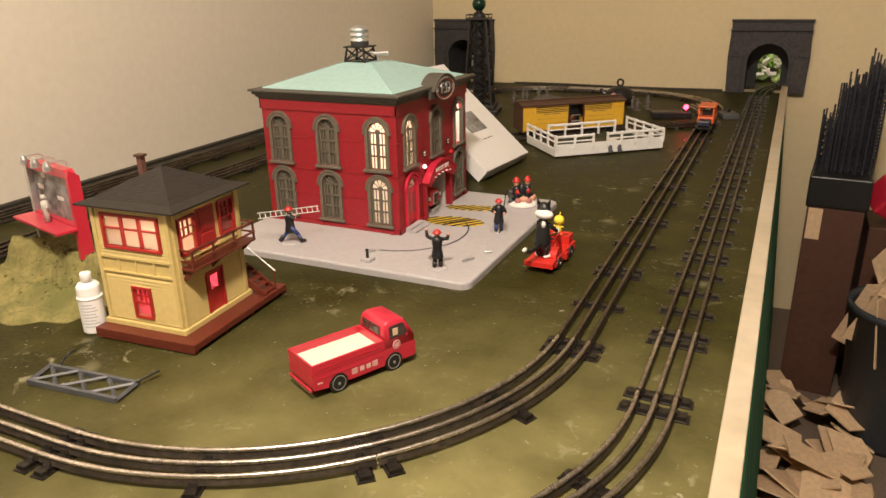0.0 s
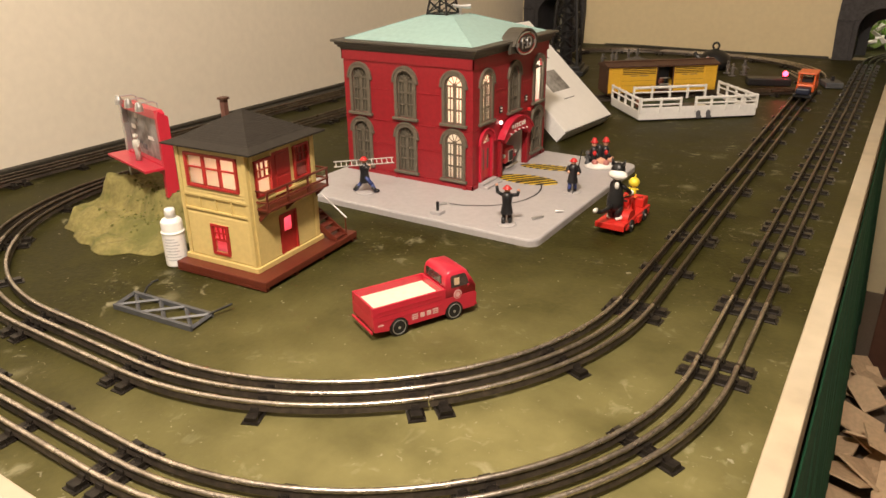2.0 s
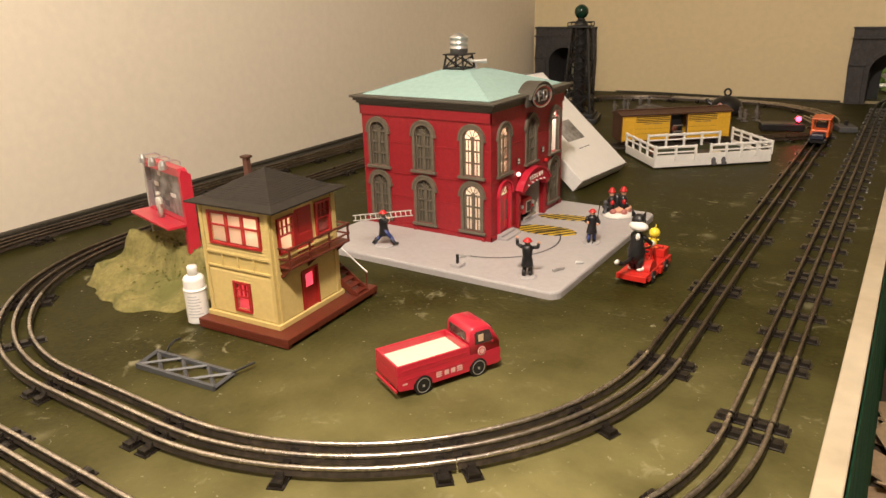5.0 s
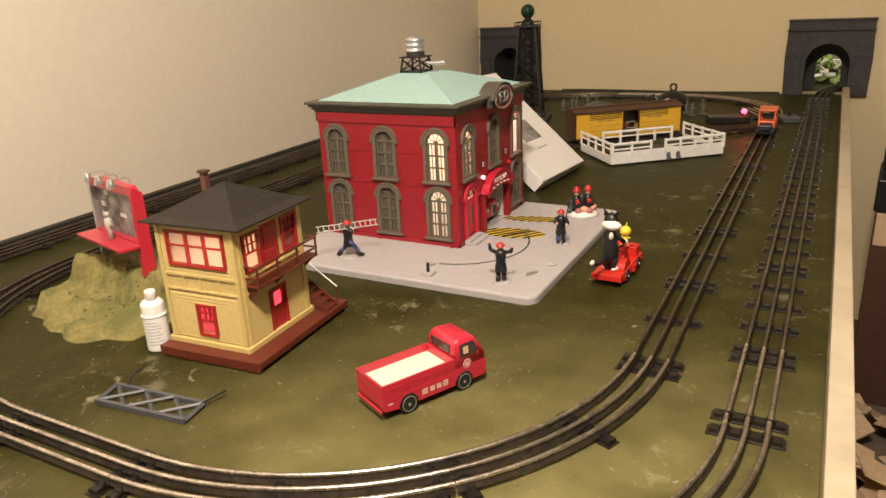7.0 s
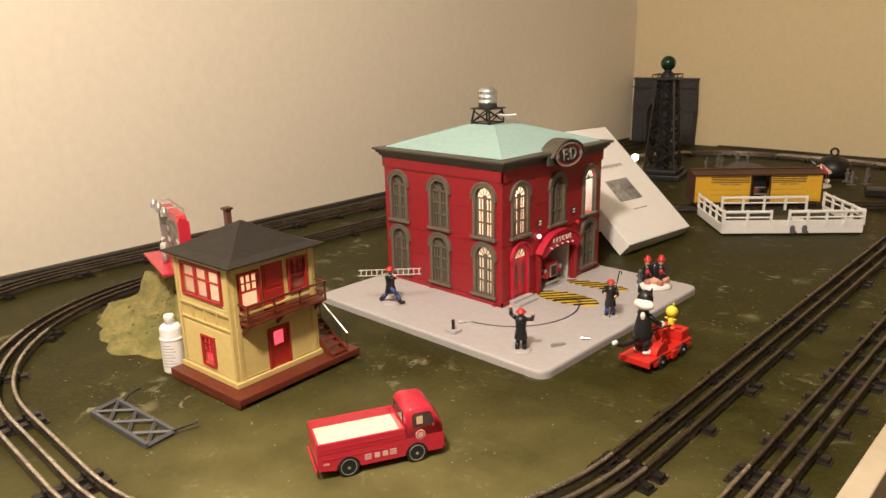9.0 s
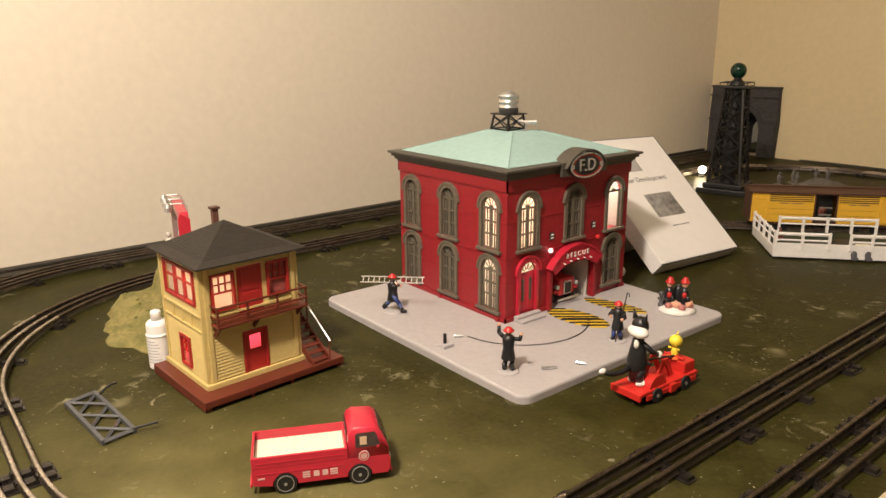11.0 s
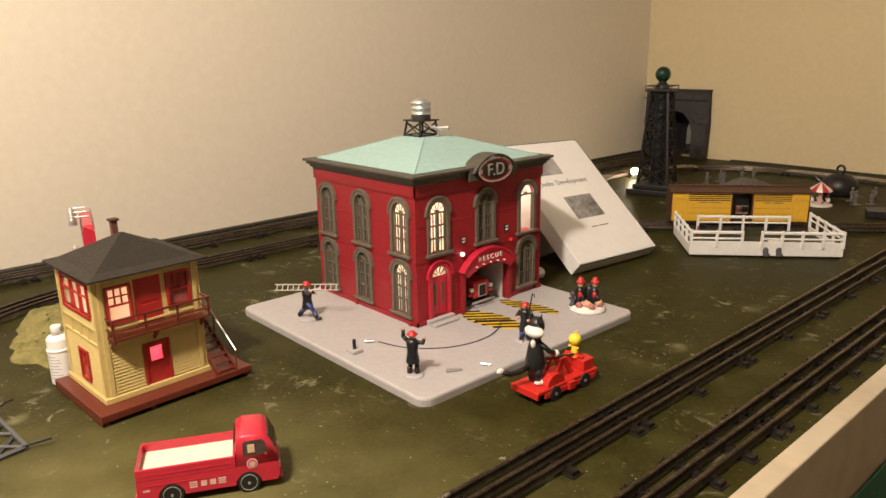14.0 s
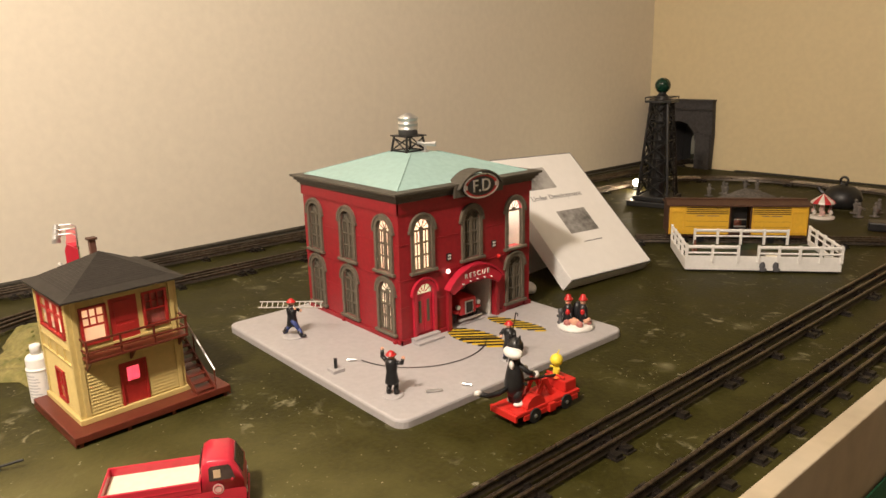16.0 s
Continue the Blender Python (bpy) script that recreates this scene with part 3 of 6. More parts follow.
# raised courses
for z, d, h in ((0.0105, 0.0022, 0.006), (0.0615, 0.0007, 0.0012), (0.0990, 0.0009, 0.0016), (0.1480, 0.0007, 0.0012), (0.1905, 0.0020, 0.0145)):
    for m, half in ((SIDE, FX), (FRONT, FY), (REAR, FX), (FAR, FY)):
        if m is FRONT and z < 0.09:
            spans = [(-half, -0.112), (-0.062, -0.046), (0.054, 0.071), (0.114, half)]
        elif z in (0.0615, 0.1480) and m in (SIDE, FRONT):
            c = COL if m is SIDE else 0.0895
            spans = [(-half, -c - 0.021), (-c + 0.021, -0.021), (0.021, c - 0.021), (c + 0.021, half)]
        else:
            spans = [(-half, half)]
        for a, b in spans:
            part("course", B(a - (d if a == -half else 0), b + (d if b == half else 0), -d, 0.0, z, z + h, m=m), BRICK, fh)

# windows
bm = bmesh.new()
inn, out = arch_outline(0, WW, 0.004, 0.060), arch_outline(0, 0.040, 0.004, 0.060)
prism(bm, inn + out[::-1], -0.0030, 0.001)
box(bm, -0.024, -0.018, -0.0036, 0, 0.057, 0.0605)
box(bm, 0.018, 0.024, -0.0036, 0, 0.057, 0.0605)
prism(bm, arch_outline(0, 0.040, 0.060, 0.060)[1:-1] + arch_outline(0, 0.046, 0.060, 0.060)[1:-1][::-1], -0.0042, 0)
SURR = part("window", bm, TRIM)
SILL = part("sill", B(-0.0235, 0.0235, -0.0055, 0.0, 0.0, 0.004, 0.0006), TRIM)
bm = bmesh.new()
for x in (-0.0135, -0.0011, 0.0013, 0.0137):
    box(bm, x - 0.0013, x + 0.0013, 0.0005, 0.0028, 0.004, 0.060)
for x in (-0.0072, 0.0074):
    box(bm, x - 0.0006, x + 0.0006, 0.001, 0.0024, 0.006, 0.058)
for z in (0.0045, 0.0240, 0.0415, 0.0590):
    box(bm, -0.015, 0.015, 0.0005, 0.0026, z - 0.0012, z + 0.0012)
for a in (36, 72, 108, 144):
    w = radians(a)
    cyl(bm, (0.004 * math.cos(w), 0.0015, 0.060 + 0.004 * math.sin(w)), (0.0145 * math.cos(w), 0.0015, 0.060 + 0.0145 * math.sin(w)), 0.0006, seg=5)
prism(bm, arch_outline(0, 0.0076, 0.060, 0.060, 8)[1:-1], 0.0006, 0.0024)
prism(bm, arch_outline(0, 0.0272, 0.060, 0.060)[1:-1] + arch_outline(0, 0.0300, 0.060, 0.060)[1:-1][::-1], 0.0005, 0.0026)
SASH = part("sash", bm, TRIM)
PN = part("pane", prism(bmesh.new(), arch_outline(0, 0.0296, 0.0045, 0.060), 0.0030, 0.0036), PANE)
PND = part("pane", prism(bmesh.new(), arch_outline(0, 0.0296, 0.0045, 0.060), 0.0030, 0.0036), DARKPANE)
PNC = part("pane", prism(bmesh.new(), arch_outline(0, 0.0296, 0.0045, 0.060), 0.0030, 0.0036), CLEAR)
bm = bmesh.new()
for a in (36, 72, 108, 144):
    w = radians(a)
    cyl(bm, (0.004 * math.cos(w), 0.0015, 0.060 + 0.004 * math.sin(w)), (0.0145 * math.cos(w), 0.0015, 0.060 + 0.0145 * math.sin(w)), 0.0006, seg=5)
prism(bm, arch_outline(0, 0.0076, 0.060, 0.060, 8)[1:-1], 0.0006, 0.0024)
box(bm, -0.015, 0.015, 0.0005, 0.0026, 0.0585, 0.0610)
for x in (-0.0140, 0.0140):
    box(bm, x - 0.001, x + 0.001, 0.0005, 0.0026, 0.004, 0.0585)
FANB = part("fanlight", bm, TRIM)
WIN = [x.data for x in (SURR, SILL, SASH, PN, PND, PNC, FANB)]
for x in (SURR, SILL, SASH, PN, PND, PNC, FANB):
    bpy.data.objects.remove(x)


def arched_window(m, lit):
    w = put("window", WIN[0], fh, m)
    put("sill", WIN[1], w, Matrix())
    if lit != "open":
        put("sash", WIN[2], w, Matrix())
    else:
        put("fanlight", WIN[6], w, Matrix())
    p = put("pane", {"lit": WIN[3], "dark": WIN[4], "open": WIN[5]}[lit], w, Matrix())
    p.visible_shadow = lit != "open"


for u in (-COL, 0, COL):
    for z in (LOW, UP):
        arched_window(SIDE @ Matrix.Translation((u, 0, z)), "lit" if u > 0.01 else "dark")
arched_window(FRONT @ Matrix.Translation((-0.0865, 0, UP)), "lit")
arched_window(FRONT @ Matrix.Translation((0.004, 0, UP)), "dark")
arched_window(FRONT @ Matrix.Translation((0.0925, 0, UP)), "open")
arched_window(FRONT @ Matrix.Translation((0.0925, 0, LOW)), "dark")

# inner floors and partitions
part("inner_floor", B(-0.114, 0.114, -0.121, 0.121, 0.0985, 0.1005), PLASTER, fh)
part("partition", B(0.048, 0.050, -0.121, -0.040, 0.1010, 0.2), PLASTER, fh)
part("partition", B(0.0505, 0.114, -0.0405, -0.0385, 0.1010, 0.2), PLASTER, fh)
part("partition", B(0.0505, 0.114, 0.055, 0.057, 0.1010, 0.2), PLASTER, fh)
part("partition", B(0.048, 0.050, 0.0575, 0.121, 0.1010, 0.2), PLASTER, fh)
part("partition", B(0.0, 0.114, 0.053, 0.055, 0.0105, 0.098), PLASTER, fh)
part("partition", B(0.0, 0.114, -0.044, -0.042, 0.0105, 0.098), PLASTER, fh)
part("partition", B(-0.002, 0.0, -0.121, 0.121, 0.0105, 0.098), PLASTER, fh)
part("loft_ceiling", B(-0.114, 0.114, -0.121, 0.121, 0.2, 0.202), PLASTER, fh)
part("loft_desk", B(0.098, 0.110, 0.075, 0.115, 0.1010, 0.1060), REDIN, fh)
part("partition", B(0.0505, 0.1135, 0.1185, 0.1205, 0.1010, 0.2), PLASTER, fh)
lamp("firehouse_upper_bulb", "POINT", (-0.603 + 0.08, 1.073 - 0.085, 0.165), (0, 0, 0), 0.8, (1.0, 0.86, 0.66), 0.006)
lamp("firehouse_lower_bulb", "POINT", (-0.603 + 0.07, 1.073 - 0.09, 0.085), (0, 0, 0), 0.16, (1.0, 0.86, 0.66), 0.006)
lamp("firehouse_right_bulb", "POINT", (-0.603 + 0.09, 1.073 + 0.09, 0.185), (0, 0, 0), 0.2, (1.0, 0.86, 0.72), 0.006)

# red entrance door with fanlight
dm = FRONT @ Matrix.Translation((-0.0865, 0, 0))
door = part("door", B(-0.0145, 0.0145, 0.0012, 0.003, 0.018, 0.0748, m=dm), REDP, fh, "red panelled double door")
for s in (-1, 1):
    part("door_leaf", B(s * 0.0072 - 0.0062, s * 0.0072 + 0.0062, 0.0002, 0.0012, 0.020, 0.072, 0.0005, m=dm), REDP, door)
    part("door_light", B(s * 0.0072 - 0.0022, s * 0.0072 + 0.0022, -0.0003, 0.0002, 0.034, 0.066, m=dm), DARKPANE, door)
fan = part("fanlight", prism(bmesh.new(), arch_outline(0, 0.0296, 0.075, 0.075)[1:-1], 0.002, 0.0026), PANE, door)
fan.data.transform(dm)
bm = bmesh.new()
prism(bm, arch_outline(0, 0.030, 0.018, 0.075) + arch_outline(0, 0.040, 0.018, 0.075)[::-1], -0.004, 0.001)
for a in (36, 72, 108, 144):
    w = radians(a)
    cyl(bm, (0.004 * math.cos(w), 0.001, 0.075 + 0.004 * math.sin(w)), (0.0148 * math.cos(w), 0.001, 0.075 + 0.0148 * math.sin(w)), 0.0007, seg=5)
prism(bm, arch_outline(0, 0.043, 0.075, 0.075)[1:-1] + arch_outline(0, 0.048, 0.075, 0.075)[1:-1][::-1], -0.0055, -0.001)
ds = part("door_surround", bm, REDP, door)
ds.data.transform(dm)
part("step", B(-0.026, 0.020, -0.020, -0.0025, 0.0106, 0.0142, 0.0006, m=dm), SLAB, fh)
part("step", B(-0.026, 0.020, -0.011, -0.0025, 0.0143, 0.0180, 0.0006, m=dm), SLAB, fh)

# arched garage hood with lettering
gm = FRONT @ Matrix.Translation((0.004, 0, 0))


def seg_arc(w, z0, rise, n=14):
    r = (w * w / 4 + rise * rise) / (2 * rise)
    a = math.asin(w / 2 / r)
    return [(r * math.sin(-a + 2 * a * i / n), z0 + rise - r + r * math.cos(-a + 2 * a * i / n)) for i in range(n + 1)]


bm = bmesh.new()
prism(bm, seg_arc(0.088, 0.064, 0.014) + seg_arc(0.104, 0.073, 0.026)[::-1], -0.011, 0.0)
hood = part("hood", bm, REDP, fh, "red arched hood over the garage door")
hood.data.transform(gm)
bm = prism(bmesh.new(), seg_arc(0.104, 0.0732, 0.026) + seg_arc(0.109, 0.073, 0.029)[::-1], -0.0135, -0.001)
hr = part("hood_rim", bm, REDP, hood)
hr.data.transform(gm)
for s in (-1, 1):
    part("jamb", B(s * 0.0475 - 0.0035, s * 0.0475 + 0.0035, -0.006, 0.0, 0.0106, 0.072, 0.0008, m=gm), BRICK, fh)
text("lettering", "R E S C U E", 0.0100, gm @ Matrix.Translation((0, -0.0116, 0.0870)) @ Matrix.Rotation(math.pi / 2, 4, "X"), BONE, hood, 0.0005, "white raised letters")
for i in range(5):
    x = -0.028 + 0.014 * i
    b = part("bulb", C((0, 0, 0), (0, -0.003, 0), 0.0010, seg=8), BONE, hood)
    b.matrix_local = gm @ Matrix.Translation((x, -0.011, 0.0795 - 3.0 * x * x))
part("roller_door", B(-0.040, 0.040, 0.010, 0.030, 0.068, 0.072, m=gm), REDIN, fh, "raised red garage door")
for s in (-1, 1):
    part("garage_lining", B(s * 0.0415 - 0.001, s * 0.0415 + 0.001, 0.0045, 0.05, 0.0106, 0.074, m=gm), PLASTER, fh)
# red beacon and two small number plaques
bc = part("beacon", ball(bmesh.new(), (0, 0, 0), 0.0034, seg=10), glow("beacon_white", (1.0, 0.72, 0.66), 2.0), fh, "lit white beacon")
bc.matrix_local = FRONT @ Matrix.Translation((-0.044, -0.0035, 0.0985))
bc = part("beacon", ball(bmesh.new(), (0, 0, 0), 0.0034, seg=10), mat("beacon_red", (0.6, 0.03, 0.03), 0.2, 0, 100, 0.05, 0.0), fh, "unlit red beacon")
bc.matrix_local = FRONT @ Matrix.Translation((0.056, -0.0035, 0.1015))
for u, z in ((-0.040, 0.118), (0.048, 0.121)):
    pq = part("plaque", B(u - 0.0042, u + 0.0042, -0.0016, 0.0, z - 0.0052, z + 0.0052, 0.0004, m=FRONT), BLACKP, fh)
    part("mark", B(u - 0.0028, u + 0.0028, -0.0021, -0.0017, z + 0.0010, z + 0.0034, m=FRONT), BONE, pq)
    part("mark", B(u - 0.0028, u + 0.0028, -0.0021, -0.0017, z - 0.0034, z - 0.0010, m=FRONT), BONE, pq)

# cornice and roof
for z, h, d in ((0.2052, 0.003, 0.003), (0.2083, 0.004, 0.0060), (0.2124, 0.0045, 0.0095), (0.2170, 0.0035, 0.0135)):
    part("cornice", B(-FX - d, FX + d, -FY - d, FY + d, z, z + h, 0.0007), DKTRIM, fh)
bm = bmesh.new()
e, ridge = 0.0005, (-0.026, 0.024, -0.026, 0.024)
b0 = [bm.verts.new((x, y, 0.2208)) for x, y in ((-FX + 0.003, -FY + 0.003), (FX - 0.003, -FY + 0.003), (FX - 0.003, FY - 0.003), (-FX + 0.003, FY - 0.003))]
t0 = [bm.verts.new((x, y, 0.2520)) for x, y in ((ridge[0], ridge[2]), (ridge[1], ridge[2]), (ridge[1], ridge[3]), (ridge[0], ridge[3]))]
for i in range(4):
    bm.faces.new((b0[i], b0[(i + 1) % 4], t0[(i + 1) % 4], t0[i]))
bm.faces.new(t0)
bm.faces.new(b0[::-1])
part("roof", bm, ROOFG, fh, "mint green hipped roof")
for i, (p, q) in enumerate((((-FX + 0.003, -FY + 0.003), (ridge[0], ridge[2])), ((FX - 0.003, -FY + 0.003), (ridge[1], ridge[2])), ((FX - 0.003, FY - 0.003), (ridge[1], ridge[3])), ((-FX + 0.003, FY - 0.003), (ridge[0], ridge[3])))):
    part("hip_rib", C((*p, 0.2210), (*q, 0.2522), 0.0010, seg=6), ROOFG, fh)
# medallion over the front
mm = FRONT @ Matrix.Translation((0.008, -0.0140, 0.214))
bm = bmesh.new()
prism(bm, seg_arc(0.080, 0.000, 0.020) + seg_arc(0.086, -0.001, 0.0235)[::-1], -0.005, 0.022)
hd = part("medallion_hood", bm, DKTRIM, fh)
hd.data.transform(mm)
bm = C((0, 0, 0), (0, -0.003, 0), 0.0175, seg=32)
for v in bm.verts:
    v.co.x *= 1.95
md = part("medallion", bm, BLACKP, fh, "black oval medallion with a red rim")
md.data.transform(mm)
bm = bmesh.new()
ring = [Vector((0.0325 * math.cos(2 * math.pi * i / 40), -0.0035, 0.0164 * math.sin(2 * math.pi * i / 40))) for i in range(41)]
tube(bm, ring, 0.0013, 6)
rr = part("medallion_rim", bm, SILVER, md)
rr.data.transform(mm)
bm = bmesh.new()
prism(bm, [(0.0312 * math.cos(2 * math.pi * i / 40), 0.0150 * math.sin(2 * math.pi * i / 40)) for i in range(40)], -0.0033, -0.0030)
rb_ = part("red_band", bm, REDW, md, "dull red oval band")
rb_.data.transform(mm)
bm = bmesh.new()
prism(bm, [(0.0262 * math.cos(2 * math.pi * i / 40), 0.0132 * math.sin(2 * math.pi * i / 40)) for i in range(40)], -0.0036, -0.0031)
fld = part("field", bm, BLACKP, md)
fld.data.transform(mm)
text("lettering", "F.D", 0.0245, mm @ Matrix.Translation((0, -0.0042, 0.0)) @ Matrix.Rotation(math.pi / 2, 4, "X"), SILVER, md, 0.0008)
for s in (-1, 1):
    part("ornament", B(s * 0.0285 - 0.002, s * 0.0285 + 0.002, -0.0045, -0.0030, -0.003, 0.003, 0.0005, m=mm), SILVER, md)
part("backing", B(-0.046, 0.046, 0.0, 0.004, -0.012, 0.004, m=mm), DKTRIM, fh)

# water tank and siren
wt = part("tank_stand", B(-0.0195, 0.0195, -0.0195, 0.0195, 0.2745, 0.2765, 0.0004, m=Matrix.Translation((-0.008, -0.004, 0))), BLACKP, fh, "black lattice stand")
TC = Vector((-0.008, -0.004, 0))
cs = [(-1, -1), (1, -1), (1, 1), (-1, 1)]
for a, b in cs:
    part("leg", C(TC + Vector((a * 0.0185, b * 0.0185, 0.2515)), TC + Vector((a * 0.0150, b * 0.0150, 0.2745)), 0.0018, seg=6), BLACKP, wt)
for i in range(4):
    (a, b), (c, d) = cs[i], cs[(i + 1) % 4]
    part("brace", C(TC + Vector((a * 0.0180, b * 0.0180, 0.254)), TC + Vector((c * 0.0155, d * 0.0155, 0.272)), 0.0011, seg=5), BLACKP, wt)
    part("brace", C(TC + Vector((c * 0.0180, d * 0.0180, 0.254)), TC + Vector((a * 0.0155, b * 0.0155, 0.272)), 0.0011, seg=5), BLACKP, wt)
    part("beam", C(TC + Vector((a * 0.0180, b * 0.0180, 0.2535)), TC + Vector((c * 0.0180, d * 0.0180, 0.2535)), 0.0011, seg=5), BLACKP, wt)
prof = [(0.0146, 0.2765), (0.0146, 0.284), (0.0152, 0.2842), (0.0152, 0.2856), (0.0146, 0.2858), (0.0146, 0.292), (0.0152, 0.2922), (0.0152, 0.2936), (0.0146, 0.2938), (0.0146, 0.300), (0.0158, 0.3003), (0.0158, 0.3020), (0.0080, 0.3065), (0.0015, 0.3090)]
part("tank", lathe(bmesh.new(), prof, 28, TC), SILVER, wt, "ribbed silver water tank", True)
sr = part("siren", lathe(bmesh.new(), [(0.006, 0.2521), (0.006, 0.2535), (0.002, 0.2540), (0.002, 0.262)], 12, (0.019, 0.006, 0)), SILVER, fh, "silver siren horn")
part("horn", C((0.008, 0.0, 0.2655), (0.019, 0.006, 0.2640), 0.0022, 0.0026, seg=10), SILVER, sr)
part("horn", C((0.0192, 0.0062, 0.2640), (0.032, 0.016, 0.2640), 0.0026, 0.0040, seg=10), SILVER, sr)
# cord along the foot of the side wall
part("foot_lug", B(-0.022, -0.016, -0.131, -0.1285, 0.0106, 0.0145, 0.0005), BRICK, fh)
part("foot_lug", B(0.105, 0.111, -0.132, -0.1285, 0.0106, 0.0150, 0.0005), BRICK, fh)

# markings on the slab

def hazard(x0, y0, x1, y1, n, wid):
    a, b = Vector((x0, y0, 0)), Vector((x1, y1, 0))
    turn = Matrix.Rotation(radians(-40), 4, "Z")
    for i in range(n):
        f = (i + 0.5) / n
        c = a.lerp(b, f) + Vector((0, 0, 0.0106))
        L = wid * math.sqrt(max(0.12, 1 - (f * 2 - 1) ** 2))
        put("hazard_stripe", (HAZ if i % 2 else HAZB).data, fh, Matrix.Translation(c) @ turn @ Matrix.Diagonal((1, L / 0.05, 1, 1)))


HAZ = part("hazard_stripe", B(-0.0027, 0.0027, -0.025, 0.025, 0, 0.0004), YEL, fh)
HAZB = part("hazard_stripe", B(-0.0025, 0.0025, -0.0252, 0.0252, 0, 0.0006), BLACKP, fh)
for h in (HAZ, HAZB):
    h.matrix_local = Matrix.Translation((0.168 if h is HAZ else 0.1740, -0.035, 0.0105)) @ Matrix.Rotation(radians(-40), 4, "Z")
hazard(0.124, -0.030, 0.212, -0.040, 14, 0.060)
hazard(0.124, 0.038, 0.216, 0.048, 14, 0.042)
bm = bmesh.new()
pts = arc(0.113, -0.098, 0.098, -85, 45, 48)
for (xa, ya), (xb, yb) in zip(pts, pts[1:]):
    va, vb = Vector((xa - 0.113, ya + 0.098, 0)).normalized() * 0.0011, Vector((xb - 0.113, yb + 0.098, 0)).normalized() * 0.0011
    bm.faces.new([bm.verts.new(c) for c in (Vector((xa, ya, 0.0110)) - va, Vector((xa, ya, 0.0110)) + va, Vector((xb, yb, 0.0110)) + vb, Vector((xb, yb, 0.0110)) - vb)])
part("turning_groove", bm, BLACKP, fh)
part("plinth", B(0.120, 0.136, -0.246, -0.230, 0.0106, 0.0150, 0.0005), SLAB, fh)
part("post", C((0.128, -0.238, 0.015), (0.128, -0.238, 0.0275), 0.0022, seg=12), BLACKP, fh)

# ---- the fire truck in the garage ----
ft = thing("fire_truck", "small red fire truck with silver bumper in the garage", "toy truck", Matrix.Translation((-0.528, 1.070, 0.0106)) @ Matrix.Diagonal((1.1, 1.35, 1.30, 1)))
part("body", B(-0.06, 0.0, -0.018, 0.018, 0.006, 0.030, 0.002), REDIN, ft)
part("cab", B(-0.028, 0.012, -0.018, 0.018, 0.0305, 0.044, 0.003), REDIN, ft)
part("windscreen", B(0.0121, 0.0130, -0.015, 0.015, 0.033, 0.042), DARKPANE, ft)
part("bonnet", B(0.0005, 0.040, -0.012, 0.012, 0.010, 0.0300, 0.003), REDIN, ft)
part("grille", B(0.0402, 0.0415, -0.006, 0.006, 0.012, 0.027, 0.0006), SILVER, ft)
part("grille_mesh", B(0.0416, 0.0421, -0.0045, 0.0045, 0.0135, 0.0255), BLACKP, ft)
part("bumper", B(0.0425, 0.0440, -0.0170, 0.0170, 0.0060, 0.0088, 0.0006), SILVER, ft)
for s in (-1, 1):
    part("mudguard", B(0.012, 0.039, s * 0.0157 - 0.0033, s * 0.0157 + 0.0033, 0.014, 0.0175, 0.0015), REDIN, ft)
    part("headlight", C((0.036, s * 0.0145, 0.0215), (0.0405, s * 0.0145, 0.0215), 0.0026, seg=10), SILVER, ft)
    for x in (0.026, -0.04):
        part("wheel", C((x, s * 0.0125, 0.0070), (x, s * 0.0185, 0.0070), 0.0070, seg=16), TYRE, ft)


